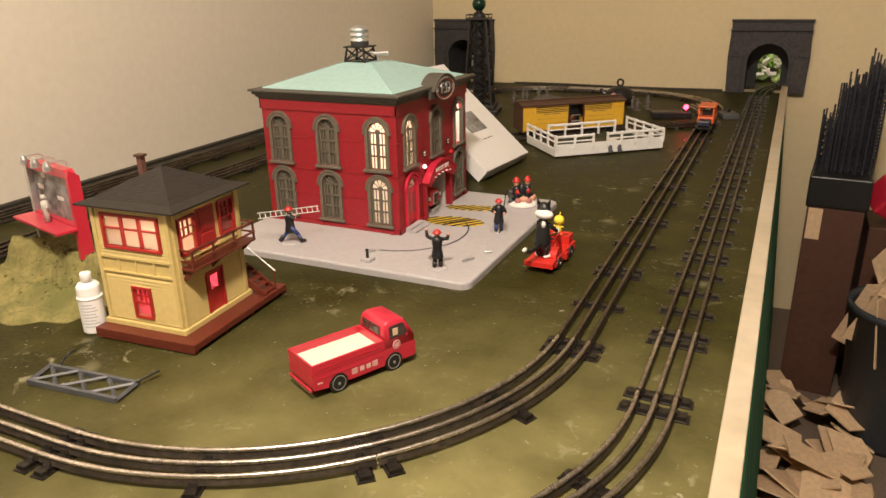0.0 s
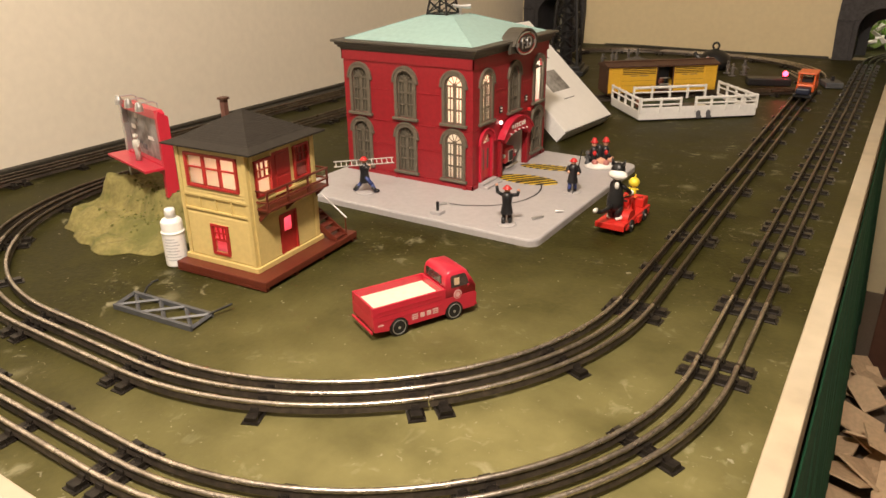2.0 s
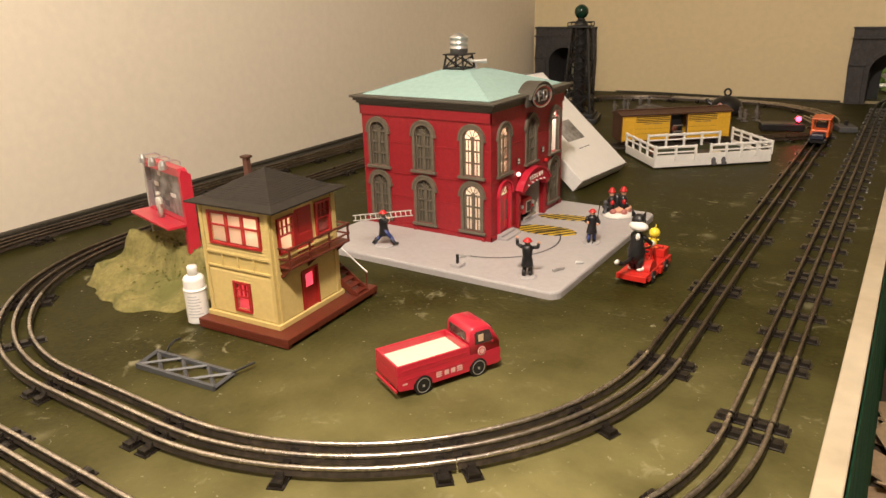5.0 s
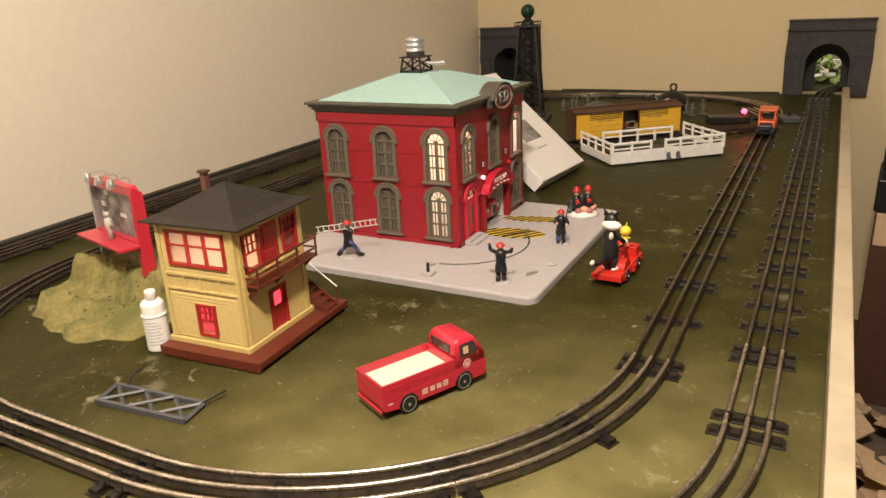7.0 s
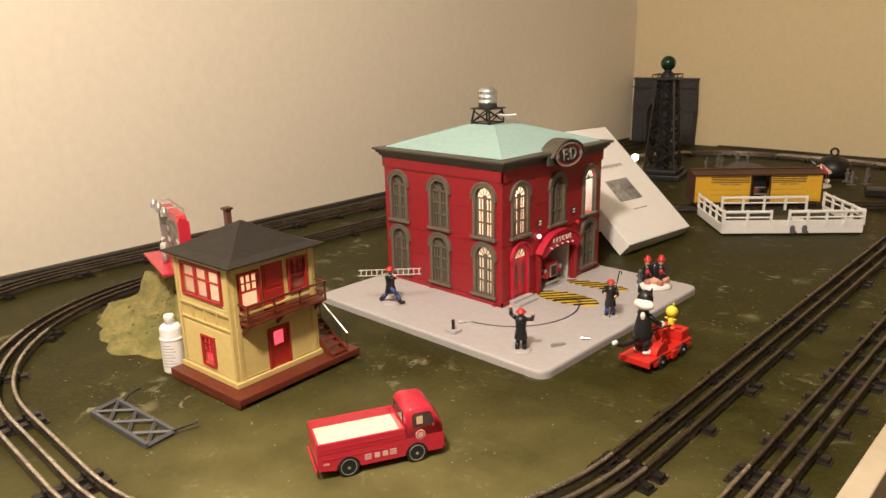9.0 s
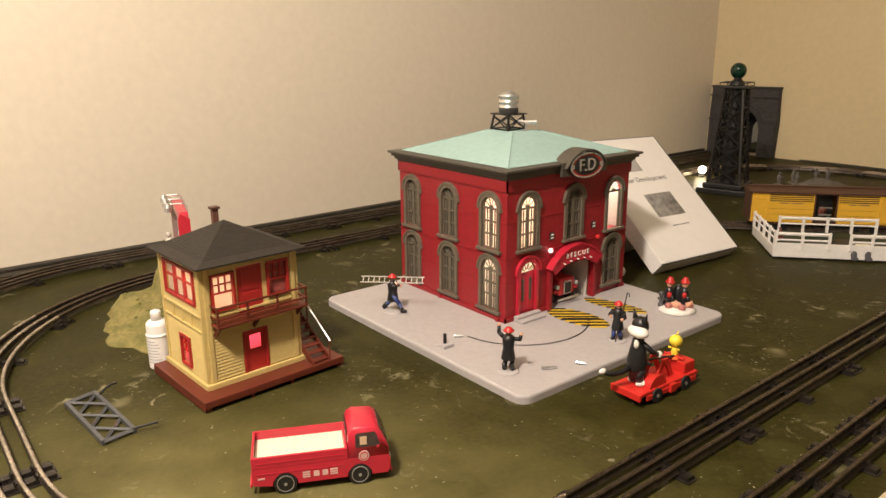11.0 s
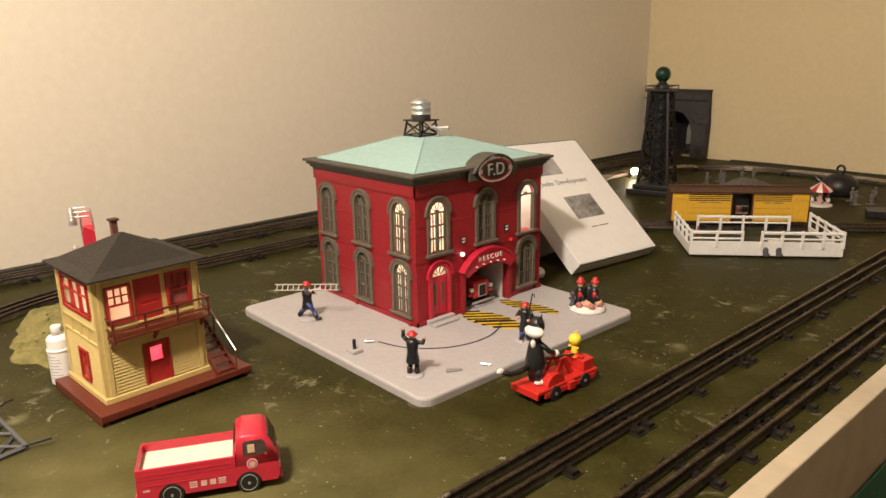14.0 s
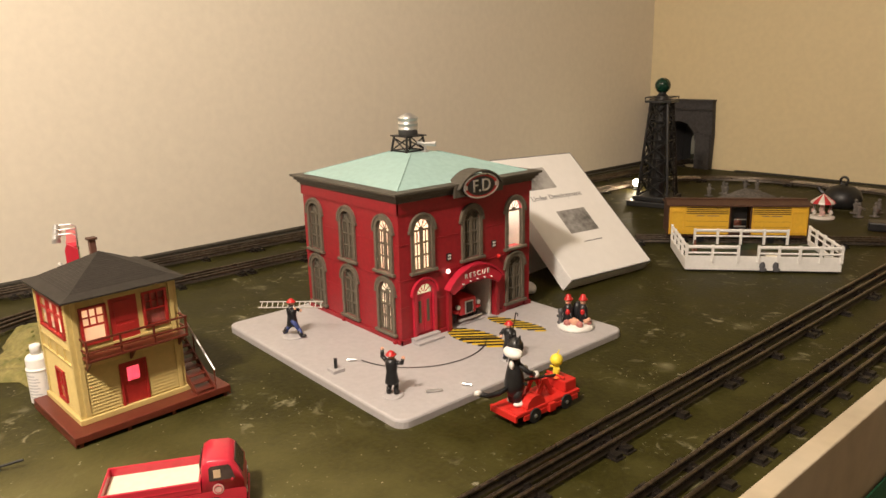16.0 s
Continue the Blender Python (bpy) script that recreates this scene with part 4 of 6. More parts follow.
# ---- dolls: one mesh each ----
def doll(m, h, label, arms, legs_apart, trousers, coat=True, base=0.013, category="figurine", group="firefighter figurines", lean=0.0):
    """arms: the two hands' places as (x, y, z) in parts of the height; it faces +y before m."""
    mats = [SLAB, COAT, trousers, SKIN, REDH]
    bm = bmesh.new()

    def mark(i):
        for f in bm.faces:
            if not f.tag:
                f.material_index, f.tag, f.smooth = i, True, True
    lathe(bm, [(base, 0), (base, 0.0008), (base * 0.8, 0.0014)], 16)
    mark(0)
    for s in (-1, 1):
        foot = Vector((s * 0.07 * h + s * legs_apart * h * 0.3, s * legs_apart * h, 0.002))
        hip = Vector((s * 0.06 * h, 0, 0.45 * h))
        knee = foot.lerp(hip, 0.5) + Vector((0, 0.04 * h, 0))
        cyl(bm, foot, knee, 0.045 * h, 0.055 * h, 8)
        cyl(bm, knee, hip, 0.055 * h, 0.075 * h, 8)
    mark(2)
    for s in (-1, 1):
        foot = Vector((s * 0.07 * h + s * legs_apart * h * 0.3, s * legs_apart * h, 0.002))
        ball(bm, foot + Vector((0, 0.03 * h, 0.03 * h)), 0.055 * h, 0.9, 1.5, 0.8, 8)
        cyl(bm, foot + Vector((0, 0, 0.02 * h)), foot.lerp(Vector((s * 0.06 * h, 0, 0.45 * h)), 0.35), 0.052 * h, 0.058 * h, 8)
    mark(1)
    lathe(bm, [(0.155 * h, 0.30 * h), (0.15 * h, 0.33 * h), (0.115 * h, 0.55 * h), (0.135 * h, 0.72 * h), (0.12 * h, 0.80 * h), (0.05 * h, 0.85 * h)], 12)
    for k, hand in enumerate(arms):
        sh = Vector(((-1, 1)[k] * 0.125 * h, 0, 0.77 * h))
        hd_ = Vector(hand) * h
        el = (sh + hd_) / 2 + Vector(((-1, 1)[k] * 0.05 * h, 0, -0.05 * h))
        cyl(bm, sh, el, 0.05 * h, 0.045 * h, 8)
        ball(bm, el, 0.046 * h, seg=8)
        cyl(bm, el, hd_, 0.045 * h, 0.038 * h, 8)
    mark(1)
    for hand in arms:
        ball(bm, Vector(hand) * h, 0.042 * h, seg=8)
    ball(bm, (0, 0.01 * h, 0.895 * h), 0.075 * h, seg=10)
    mark(3)
    lathe(bm, [(0.12 * h, 0.925 * h), (0.122 * h, 0.935 * h), (0.085 * h, 0.945 * h), (0.075 * h, 0.985 * h), (0.03 * h, 1.015 * h)], 12)
    mark(4)
    ob = part("firefighter_figurine", bm, mats)
    ob.matrix_world = m
    return tagged(ob, label, category, group)


SLZ = 0.0106
doll(pose(-0.619, 0.857, SLZ, 0, 0, -42), 0.055, "painted firefighter figurine striding with a ladder on the shoulder", ((-0.2, 0.18, 0.62), (0.14, 0.12, 0.78)), 0.27, BLUE, base=0.015)
doll(pose(-0.373, 0.846, SLZ, 0, 0, 20), 0.054, "painted firefighter figurine with both arms raised", ((-0.27, 0.08, 0.98), (0.27, 0.05, 0.88)), 0.03, COAT)
doll(pose(-0.351, 1.016, SLZ, 0, 0, -160), 0.052, "painted firefighter figurine holding an upright pole", ((-0.16, 0.2, 0.62), (0.12, 0.2, 0.66)), 0.04, BLUE)
ld = thing("toy_ladder", "pale grey toy ladder on a figurine's shoulder", "ladder", pose(-0.619, 0.857, 0.0575, 35, 0, 46))
LADG = mat("pale_grey_plastic", (0.45, 0.43, 0.40), 0.5, 0, 200, 0.1, 0.02)
for s in (-1, 1):
    part("side_rail", B(-0.045, 0.045, s * 0.0050 - 0.0006, s * 0.0050 + 0.0006, -0.0007, 0.0007), LADG, ld)
for i in range(12):
    part("rung", B(-0.042 + 0.0076 * i, -0.0408 + 0.0076 * i, -0.0043, 0.0043, -0.0005, 0.0005), LADG, ld)
hk = thing("pike_pole", "thin black pole held by a figurine", "pole", pose(-0.346, 1.006, SLZ, -8, 6, 0))
part("shaft", C((0, 0, 0.0), (0, 0, 0.068), 0.0007, seg=6), BLACKP, hk)
part("hook", tube(bmesh.new(), [(0, 0, 0.066), (0.003, 0, 0.068), (0.004, 0, 0.064)], 0.0006, 5), BLACKP, hk)
# the rescue group of small dolls on one white base
bm = bmesh.new()
mats = [BONE, COAT, SKIN, REDH, GREYP, mat("doll_rose_trousers", (0.42, 0.16, 0.14), 0.5, 0, 200, 0.15, 0.05)]


def mk(i):
    for f in bm.faces:
        if not f.tag:
            f.material_index, f.tag, f.smooth = i, True, True


lathe(bm, [(0.026, 0), (0.027, 0.002), (0.022, 0.005), (0.010, 0.007)], 18)
mk(0)
for x, y, hh in ((-0.010, -0.004, 0.032), (0.008, 0.006, 0.036), (-0.002, 0.010, 0.030)):
    lathe(bm, [(0.008, 0.006), (0.0075, 0.012), (0.0065, 0.022), (0.003, 0.026)], 10, (x, y, 0))
    cyl(bm, (x, y, 0.02), (x + 0.01, y - 0.008, 0.012), 0.0025, 0.002, 7)
mk(1)
for x, y, hh in ((-0.010, -0.004, 0.032), (0.008, 0.006, 0.036)):
    ball(bm, (x, y, 0.029), 0.0044, seg=9)
    cyl(bm, (x + 0.006, y - 0.010, 0.008), (x + 0.014, y - 0.006, 0.012), 0.003, 0.0024, 7)
ball(bm, (0.004, -0.012, 0.009), 0.005, 1.6, 1, 0.8, 9)
mk(2)
for x, y, hh in ((-0.010, -0.004, 0.032), (0.008, 0.006, 0.036)):
    lathe(bm, [(0.0065, 0.0305), (0.0063, 0.032), (0.0045, 0.0325), (0.0035, 0.036), (0.0008, 0.037)], 10, (x, y, 0))
    ball(bm, (x + 0.002, y - 0.006, 0.018), 0.0035, seg=8)
mk(3)
lathe(bm, [(0.0045, 0.004), (0.0045, 0.006), (0.0030, 0.007), (0.0030, 0.016), (0.0042, 0.0165), (0.0038, 0.019), (0.0010, 0.021)], 10, (-0.019, -0.010, 0))
cyl(bm, (-0.024, -0.010, 0.012), (-0.014, -0.010, 0.012), 0.0016, 0.0016, 7)
mk(4)
for x, y in ((0.012, -0.014), (-0.006, -0.016), (0.018, 0.002)):
    ball(bm, (x, y, 0.0075), 0.0042, 1.3, 1.0, 0.9, 9)
mk(5)
gr = part("kneeling_figurine", bm, mats)
gr.matrix_world = pose(-0.366, 1.168, SLZ, 0, 0, 15) @ Matrix.Diagonal((1.0, 1.0, 1.32, 1))
tagged(gr, "painted group of kneeling firefighters on a white base", "figurine")
for x, y, a, L in ((-0.345, 0.887, 60, 0.016), (-0.330, 0.925, 30, 0.008), (-0.486, 0.868, 50, 0.009)):
    nz = thing("hose_nozzle", "small silver hose nozzle lying on the grey slab", "nozzle", pose(x, y, SLZ + 0.0022, 0, 0, a), "silver nozzles")
    part("barrel", C((-L / 2, 0, 0), (L / 2, 0, 0), 0.0020, 0.0014, 10), SILVER, nz)
    part("collar", C((-L / 2 - 0.003, 0, 0), (-L / 2, 0, 0), 0.0021, 0.0021, 10), SILVER, nz)


# ---- signal tower ----
tw = thing("signal_tower", "yellow clapboard toy signal tower with dark hipped roof", "building", pose(-0.598, 0.614, 0, 0, 0, 4))
BZ = 0.013
base = part("base", B(-0.058, 0.079, -0.076, 0.100, 0.005, BZ, 0.0008), MAROON, tw, "maroon plank platform")
for y in (-0.070, -0.02, 0.03, 0.094):
    part("joist", B(-0.056, 0.077, y - 0.002, y + 0.002, 0.0, 0.0049), MAROON, base)
for y in (-0.0755, 0.0975):
    part("edge_beam", B(-0.0575, 0.0785, y - 0.0005 if y < 0 else y, y if y < 0 else y + 0.0018, 0.002, 0.0049), MAROON, base)
HX, HY = 0.052, 0.057
ZE = 0.1518


def tower_wall(bm, u0, u1, openings, t=0.003):
    """A wall facing -y with square openings (u0, u1, z0, z1), made of pieces round them."""
    us = sorted({u0, u1, *[o[0] for o in openings], *[o[1] for o in openings]})
    for a, b in zip(us, us[1:]):
        z = BZ
        for o in sorted([o for o in openings if o[0] <= a + 1e-6 and o[1] >= b - 1e-6], key=lambda o: o[2]):
            if o[2] > z:
                box(bm, a, b, 0, t, z, o[2])
            z = o[3]
        box(bm, a, b, 0, t, z, ZE)
    return bm


def clapboards(bm, u0, u1, z0, z1, openings):
    z = z0
    while z < z1 - 0.001:
        spans = [(u0, u1)]
        for o in openings:
            if o[2] < z + 0.003 and o[3] > z:
                nxt = []
                for a, b in spans:
                    if o[0] - 0.004 > a:
                        nxt.append((a, min(b, o[0] - 0.004)))
                    if o[1] + 0.004 < b:
                        nxt.append((max(a, o[1] + 0.004), b))
                spans = [s for s in nxt if s[1] - s[0] > 0.001]
        for a, b in spans:
            prism(bm, [(0.0, z), (-0.0015, z), (-0.0001, z + 0.0036), (0.0, z + 0.0036)], a, b, "x")
        z += 0.0038
    return bm


TS = Matrix.Translation((0, -HY, 0))
TF_ = Matrix.Translation((HX, 0, 0)) @ Matrix.Rotation(math.pi / 2, 4, "Z")
TR_ = Matrix.Translation((0, HY, 0)) @ Matrix.Rotation(math.pi, 4, "Z")
TL_ = Matrix.Translation((-HX, 0, 0)) @ Matrix.Rotation(-math.pi / 2, 4, "Z")
side_op = [(-0.036, 0.036, 0.108, 0.142), (-0.009, 0.011, 0.028, 0.060)]
front_op = [(-0.044, -0.022, 0.102, 0.138), (-0.016, 0.014, 0.090, 0.143), (0.022, 0.044, 0.104, 0.140), (-0.012, 0.013, 0.0165, 0.066)]
for m, half, ops in ((TS, HX, side_op), (TF_, HY - 0.003, front_op), (TR_, HX, []), (TL_, HY - 0.003, [])):
    bm = tower_wall(bmesh.new(), -half, half, ops)
    clapboards(bm, -half + 0.005, half - 0.005, 0.021, 0.075, ops)
    clapboards(bm, -half + 0.005, half - 0.005, 0.096, 0.148, ops)
    bmesh.ops.transform(bm, matrix=m, verts=bm.verts[:])
    part("wall", bm, CREAM, tw)
    for s in (-1, 1):
        part("trim_board", B(s * (half - 0.0022) - 0.0024, s * (half - 0.0022) + 0.0024, -0.0022, -0.0001, BZ + 0.0065, ZE, m=m), CREAM, tw)
    for z, h in ((0.0765, 0.0022), (0.0935, 0.0022)):
        part("trim_board", B(-half + 0.0048, half - 0.0048, -0.0020, -0.0001, z, z + h, m=m), CREAM, tw)
    if m is TS:
        for u in (-0.024, 0.0, 0.024):
            part("trim_board", B(u - 0.001, u + 0.001, -0.0018, -0.0001, 0.0788, 0.0934, m=m), CREAM, tw)
    part("water_table", B(-half - 0.004, half + 0.004, -0.0045, -0.0001, BZ, BZ + 0.006, 0.0005, m=m), CREAM, tw)


def tower_window(m, u0, u1, z0, z1, cols, rows_hint, pane, name="window"):
    bm = bmesh.new()
    f = 0.0028
    box(bm, u0 - f, u0, -0.003, 0.002, z0 - f, z1 + f)
    box(bm, u1, u1 + f, -0.003, 0.002, z0 - f, z1 + f)
    box(bm, u0, u1, -0.003, 0.002, z0 - f, z0)
    box(bm, u0, u1, -0.003, 0.002, z1, z1 + f)
    for k in range(1, cols):
        u = u0 + (u1 - u0) * k / cols
        box(bm, u - 0.0013, u + 0.0013, -0.002, 0.0015, z0, z1)
    bmesh.ops.transform(bm, matrix=m, verts=bm.verts[:])
    w = part(name, bm, REDW, tw)
    bm = bmesh.new()
    for z in rows_hint:
        box(bm, u0, u1, -0.001, 0.0012, z - 0.0009, z + 0.0009)
    if cols < 3:
        zz = rows_hint[-1]
        for k in (1, 2):
            u = u0 + (u1 - u0) * k / 3
            box(bm, u - 0.0007, u + 0.0007, -0.0008, 0.001, zz, z1)
        zm = (zz + z1) / 2
        box(bm, u0, u1, -0.0008, 0.001, zm - 0.0006, zm + 0.0006)
    bmesh.ops.transform(bm, matrix=m, verts=bm.verts[:])
    part("sash_grid", bm, REDW, w)
    part("pane", B(u0, u1, 0.0018, 0.0022, z0, z1, m=m), pane, w)
    return w


tower_window(TS, *side_op[0], 3, (0.128,), PANE)
tower_window(TS, *side_op[1], 1, (0.043,), PINKPANE)
tower_window(TF_, *front_op[0], 1, (0.119,), PANE)
tower_window(TF_, *front_op[2], 1, (0.121,), mat("rosy_pane", (0.30, 0.085, 0.075), 0.3, 0, 200, 0.25, 0.03))
dr = part("balcony_door", B(-0.016, 0.014, 0.0, 0.002, 0.090, 0.143, m=TF_), REDW, tw, "red balcony door")
for z0, z1 in ((0.094, 0.112), (0.116, 0.139)):
    part("panel", B(-0.011, 0.009, -0.0008, 0.0, z0, z1, m=TF_), REDW, dr)
dr = part("door", B(-0.012, 0.013, 0.0, 0.002, 0.0165, 0.045, m=TF_), REDW, tw, "red lower door with a lit pane")
bm = bmesh.new()
for a, b, c, d in ((-0.012, -0.0065, 0.045, 0.066), (0.0075, 0.013, 0.045, 0.066), (-0.0065, 0.0075, 0.062, 0.066)):
    box(bm, a, b, 0, 0.002, c, d, m=TF_)
part("door_frame", bm, REDW, dr)
part("pane", B(-0.0065, 0.0075, 0.0008, 0.0013, 0.045, 0.062, m=TF_), PINKPANE, dr)
bm = bmesh.new()
for a, b, c, d in ((-0.0145, -0.012, 0.0165, 0.0685), (0.013, 0.0155, 0.0165, 0.0685), (-0.0145, 0.0155, 0.066, 0.0685)):
    box(bm, a, b, -0.002, 0.0, c, d, m=TF_)
part("door_casing", bm, REDW, dr)
part("inner_floor", B(-0.048, 0.048, -0.053, 0.053, 0.082, 0.084), PLASTER, tw)
part("inner_wall", B(-0.049, 0.049, 0.004, 0.006, 0.0845, 0.149), PLASTER, tw)
lamp("tower_upper_bulb", "POINT", (-0.575, 0.583, 0.128), (0, 0, 0), 0.22, (1.0, 0.62, 0.46), 0.005)
lamp("tower_lower_bulb", "POINT", (-0.57, 0.610, 0.058), (0, 0, 0), 0.22, (1.0, 0.6, 0.6), 0.005)
# roof
bm = bmesh.new()
EX, EY = 0.066, 0.066
lo = [bm.verts.new((x, y, 0.1520)) for x, y in ((-EX, -EY), (EX, -EY), (EX, EY), (-EX, EY))]
md_ = [bm.verts.new((x, y, 0.1538)) for x, y in ((-EX, -EY), (EX, -EY), (EX, EY), (-EX, EY))]
hi = [bm.verts.new((x * 0.8, y * 0.8, 0.1575)) for x, y in ((-EX, -EY), (EX, -EY), (EX, EY), (-EX, EY))]
pk = bm.verts.new((0, 0, 0.1850))
for i in range(4):
    j = (i + 1) % 4
    bm.faces.new((lo[i], lo[j], md_[j], md_[i]))
    bm.faces.new((md_[i], md_[j], hi[j], hi[i]))
    bm.faces.new((hi[i], hi[j], pk))
bm.faces.new(lo[::-1])
roof = part("roof", bm, SLATE, tw, "dark grey shingled hipped roof")
for k in range(4):
    m = Matrix.Rotation(k * math.pi / 2, 4, "Z")
    e0, e1 = (EX, EY) if k % 2 else (EY, EX)
    for i in range(16):
        f = (i + 0.5) / 16.6
        half = (e1 if k % 2 == 0 else e1) * 0.8 * (1 - f)
        d = (EY if k % 2 == 0 else EX) * 0.8 * (1 - f)
        z = 0.1575 + 0.0275 * f
        put_ = part("shingle_course", B(-half + 0.0008, half - 0.0008, -d - 0.0002, -d + 0.0014, z - 0.0001, z + 0.00022, m=m), SLATE, roof)
ch = part("chimney", B(-0.0034, 0.0034, -0.0034, 0.0034, 0.164, 0.192, 0.0005, m=Matrix.Translation((-0.030, 0.004, 0))), mat("chimney_brown", (0.12, 0.05, 0.035), 0.6, 0, 150, 0.15, 0.1), tw, "brown brick chimney")
part("chimney_cap", B(-0.0052, 0.0052, -0.0052, 0.0052, 0.1921, 0.1950, 0.0005, m=Matrix.Translation((-0.030, 0.004, 0))), BROWN, ch)
# balcony on the front
bal = part("balcony", B(HX + 0.0005, HX + 0.0185, -0.050, 0.060, 0.0850, 0.0880, 0.0004), MAROON, tw, "maroon balcony with railing")
for y in (-0.049, -0.014, 0.022, 0.0585):
    part("post", B(HX + 0.0165, HX + 0.0183, y - 0.0011, y + 0.0011, 0.0881, 0.1085), MAROON, bal)
for z in (0.0950, 0.1075):
    part("rail", B(HX + 0.0166, HX + 0.0190, -0.050, 0.060, z, z + 0.0020), MAROON, bal)
for y in (-0.0495, 0.0585):
    for z in (0.0950, 0.1075):
        part("rail", B(HX + 0.0010, HX + 0.0164, y - 0.0009, y + 0.0009, z, z + 0.0018), MAROON, bal)
for y in (-0.046, 0.0, 0.055):
    part("bracket", prism(bmesh.new(), [(HX + 0.0005, 0.0849), (HX + 0.0165, 0.0849), (HX + 0.0005, 0.0700)], y - 0.0012, y + 0.0012), MAROON, bal)
# stairs on the far side
st = part("stair", B(-0.046, -0.020, HY + 0.0016, HY + 0.026, 0.0835, 0.0860), MAROON, tw, "maroon stair with a white hand rail")
for i in range(11):
    x = -0.018 + 0.0085 * i
    z = 0.0800 - 0.0064 * i
    part("tread", B(x - 0.003, x + 0.0078, HY + 0.0035, HY + 0.024, z - 0.0012, z), MAROON, st)
for y in (HY + 0.0018, HY + 0.0242):
    bm = bmesh.new()
    prism(bm, [(-0.022, 0.0835), (-0.022, 0.0755), (0.066, 0.0135), (0.078, 0.0135), (0.076, 0.0165)], y, y + 0.0016)
    part("stringer", bm, MAROON, st)
for x, z in ((-0.020, 0.080), (0.028, 0.046), (0.074, 0.0135)):
    part("baluster", C((x, HY + 0.0268, z), (x, HY + 0.0268, z + 0.024), 0.0009, seg=6), MAROON, st)
part("hand_rail", C((-0.020, HY + 0.0268, 0.104), (0.076, HY + 0.0268, 0.0365), 0.0011, seg=6), SILVER, st, "pale metal hand rail")

# ---- the hill and its billboard ----
HC_ = Vector((-0.815, 0.612, 0))
EDGE = [Vector((x + 0.815, y - 0.612)) for x, y in ((-0.935, 0.578), (-0.90, 0.547), (-0.84, 0.527), (-0.775, 0.514), (-0.715, 0.550), (-0.698, 0.62), (-0.72, 0.69), (-0.80, 0.715), (-0.88, 0.69), (-0.928, 0.635))]


def hill_r(a):
    d = Vector((math.cos(a), math.sin(a)))
    for p, q in zip(EDGE, EDGE[1:] + EDGE[:1]):
        e = q - p
        den = d.x * e.y - d.y * e.x
        if abs(den) > 1e-9:
            t, u = (p.x * e.y - p.y * e.x) / den, (p.x * d.y - p.y * d.x) / den
            if t > 0 and -1e-6 <= u <= 1 + 1e-6:
                return t * (1 + 0.03 * math.sin(9 * a) + 0.02 * math.sin(17 * a))
    return 0.1


def step(x):
    x = min(1, max(0, x))
    return x * x * (3 - 2 * x)


def hill_z(x, y, f):
    rim = step(f / 0.10)
    bench = step((y + 0.062 - 0.12 * x) / 0.03)
    lump = 0.010 * noise.noise((x * 28, y * 28, 1.3))
    top = step((y + 0.012 + 0.10 * (x + 0.02) + lump) / 0.026) * step(f / 0.22) * step((x + 0.118) / 0.022)
    z = rim * (0.008 + 0.012 * bench) + 0.036 * top
    return max(0.0, z + rim * (0.005 * noise.noise((x * 45, y * 45, 1.3)) + 0.0035 * noise.noise((x * 120, y * 120, 4.1)) + 0.0016 * noise.noise((x * 320, y * 320, 2.0))))


bm = bmesh.new()
NA, NR = 120, 44
grid = []
for j in range(NR):
    f = j / NR
    row = []
    for i in range(NA):
        a = 2 * math.pi * i / NA
        r = hill_r(a) * (1 - f)
        x, y = r * math.cos(a), r * math.sin(a)
        row.append(bm.verts.new((x, y, 0.0 if j == 0 else hill_z(x, y, f))))
    grid.append(row)
for j in range(NR - 1):
    for i in range(NA):
        bm.faces.new((grid[j][i], grid[j][(i + 1) % NA], grid[j + 1][(i + 1) % NA], grid[j + 1][i]))
bm.faces.new(grid[NR - 1])
bm.faces.new(grid[0][::-1])
hill = part("scenery_hill", bm, HILLM, None, "", True)
hill.location = HC_
tagged(hill, "mossy green foam scenery hill with an uneven edge", "scenery")
tuft = thing("turf_tufts", "loose clumps of dark green scatter on the hill", "scenery turf", Matrix.Translation(HC_), "", "stuff")
bm = bmesh.new()
rnd = random.Random(3)
for i in range(130):
    x, y = rnd.gauss(0.03, 0.035), rnd.gauss(-0.005, 0.026)
    a = math.atan2(y, x)
    f = 1 - math.hypot(x, y) / hill_r(a)
    if f < 0.08:
        continue
    ball(bm, (x, y, hill_z(x, y, f) + 0.0005), rnd.uniform(0.0008, 0.0021), rnd.uniform(0.7, 1.4), rnd.uniform(0.7, 1.4), rnd.uniform(0.5, 1), 5)
part("clumps", bm, mat("scatter_green", (0.125, 0.125, 0.030), 0.95, 0, 300, 0.4, 0.8), tuft)
bb = thing("billboard", "red toy billboard with a grey picture and silver lamps", "billboard", pose(-0.757, 0.622, 0.050, 0, 0, -14))
for x in (0.0, -0.118):
    bm = bmesh.new()
    prism(bm, [(-0.009, 0.0), (0.008, 0.0), (0.008, 0.050), (0.008, 0.106), (-0.004, 0.114), (-0.007, 0.106), (-0.007, 0.050)], x - 0.0035, x + 0.0035, "x")
    part("post", bm, REDP if x > -0.1 else SILVER, bb)
bm = bmesh.new()
prism(bm, [(-0.1138, 0.1020), (-0.1138, 0.1090), (-0.108, 0.1130), (-0.010, 0.1130), (-0.0042, 0.1090), (-0.0042, 0.1020)], -0.005, 0.007)
part("top_frame", bm, REDP, bb)
pn = part("panel", B(-0.1136, -0.0044, 0.0, 0.004, 0.044, 0.1018), PHOTO, bb, "grey and white printed picture")
rnd = random.Random(8)
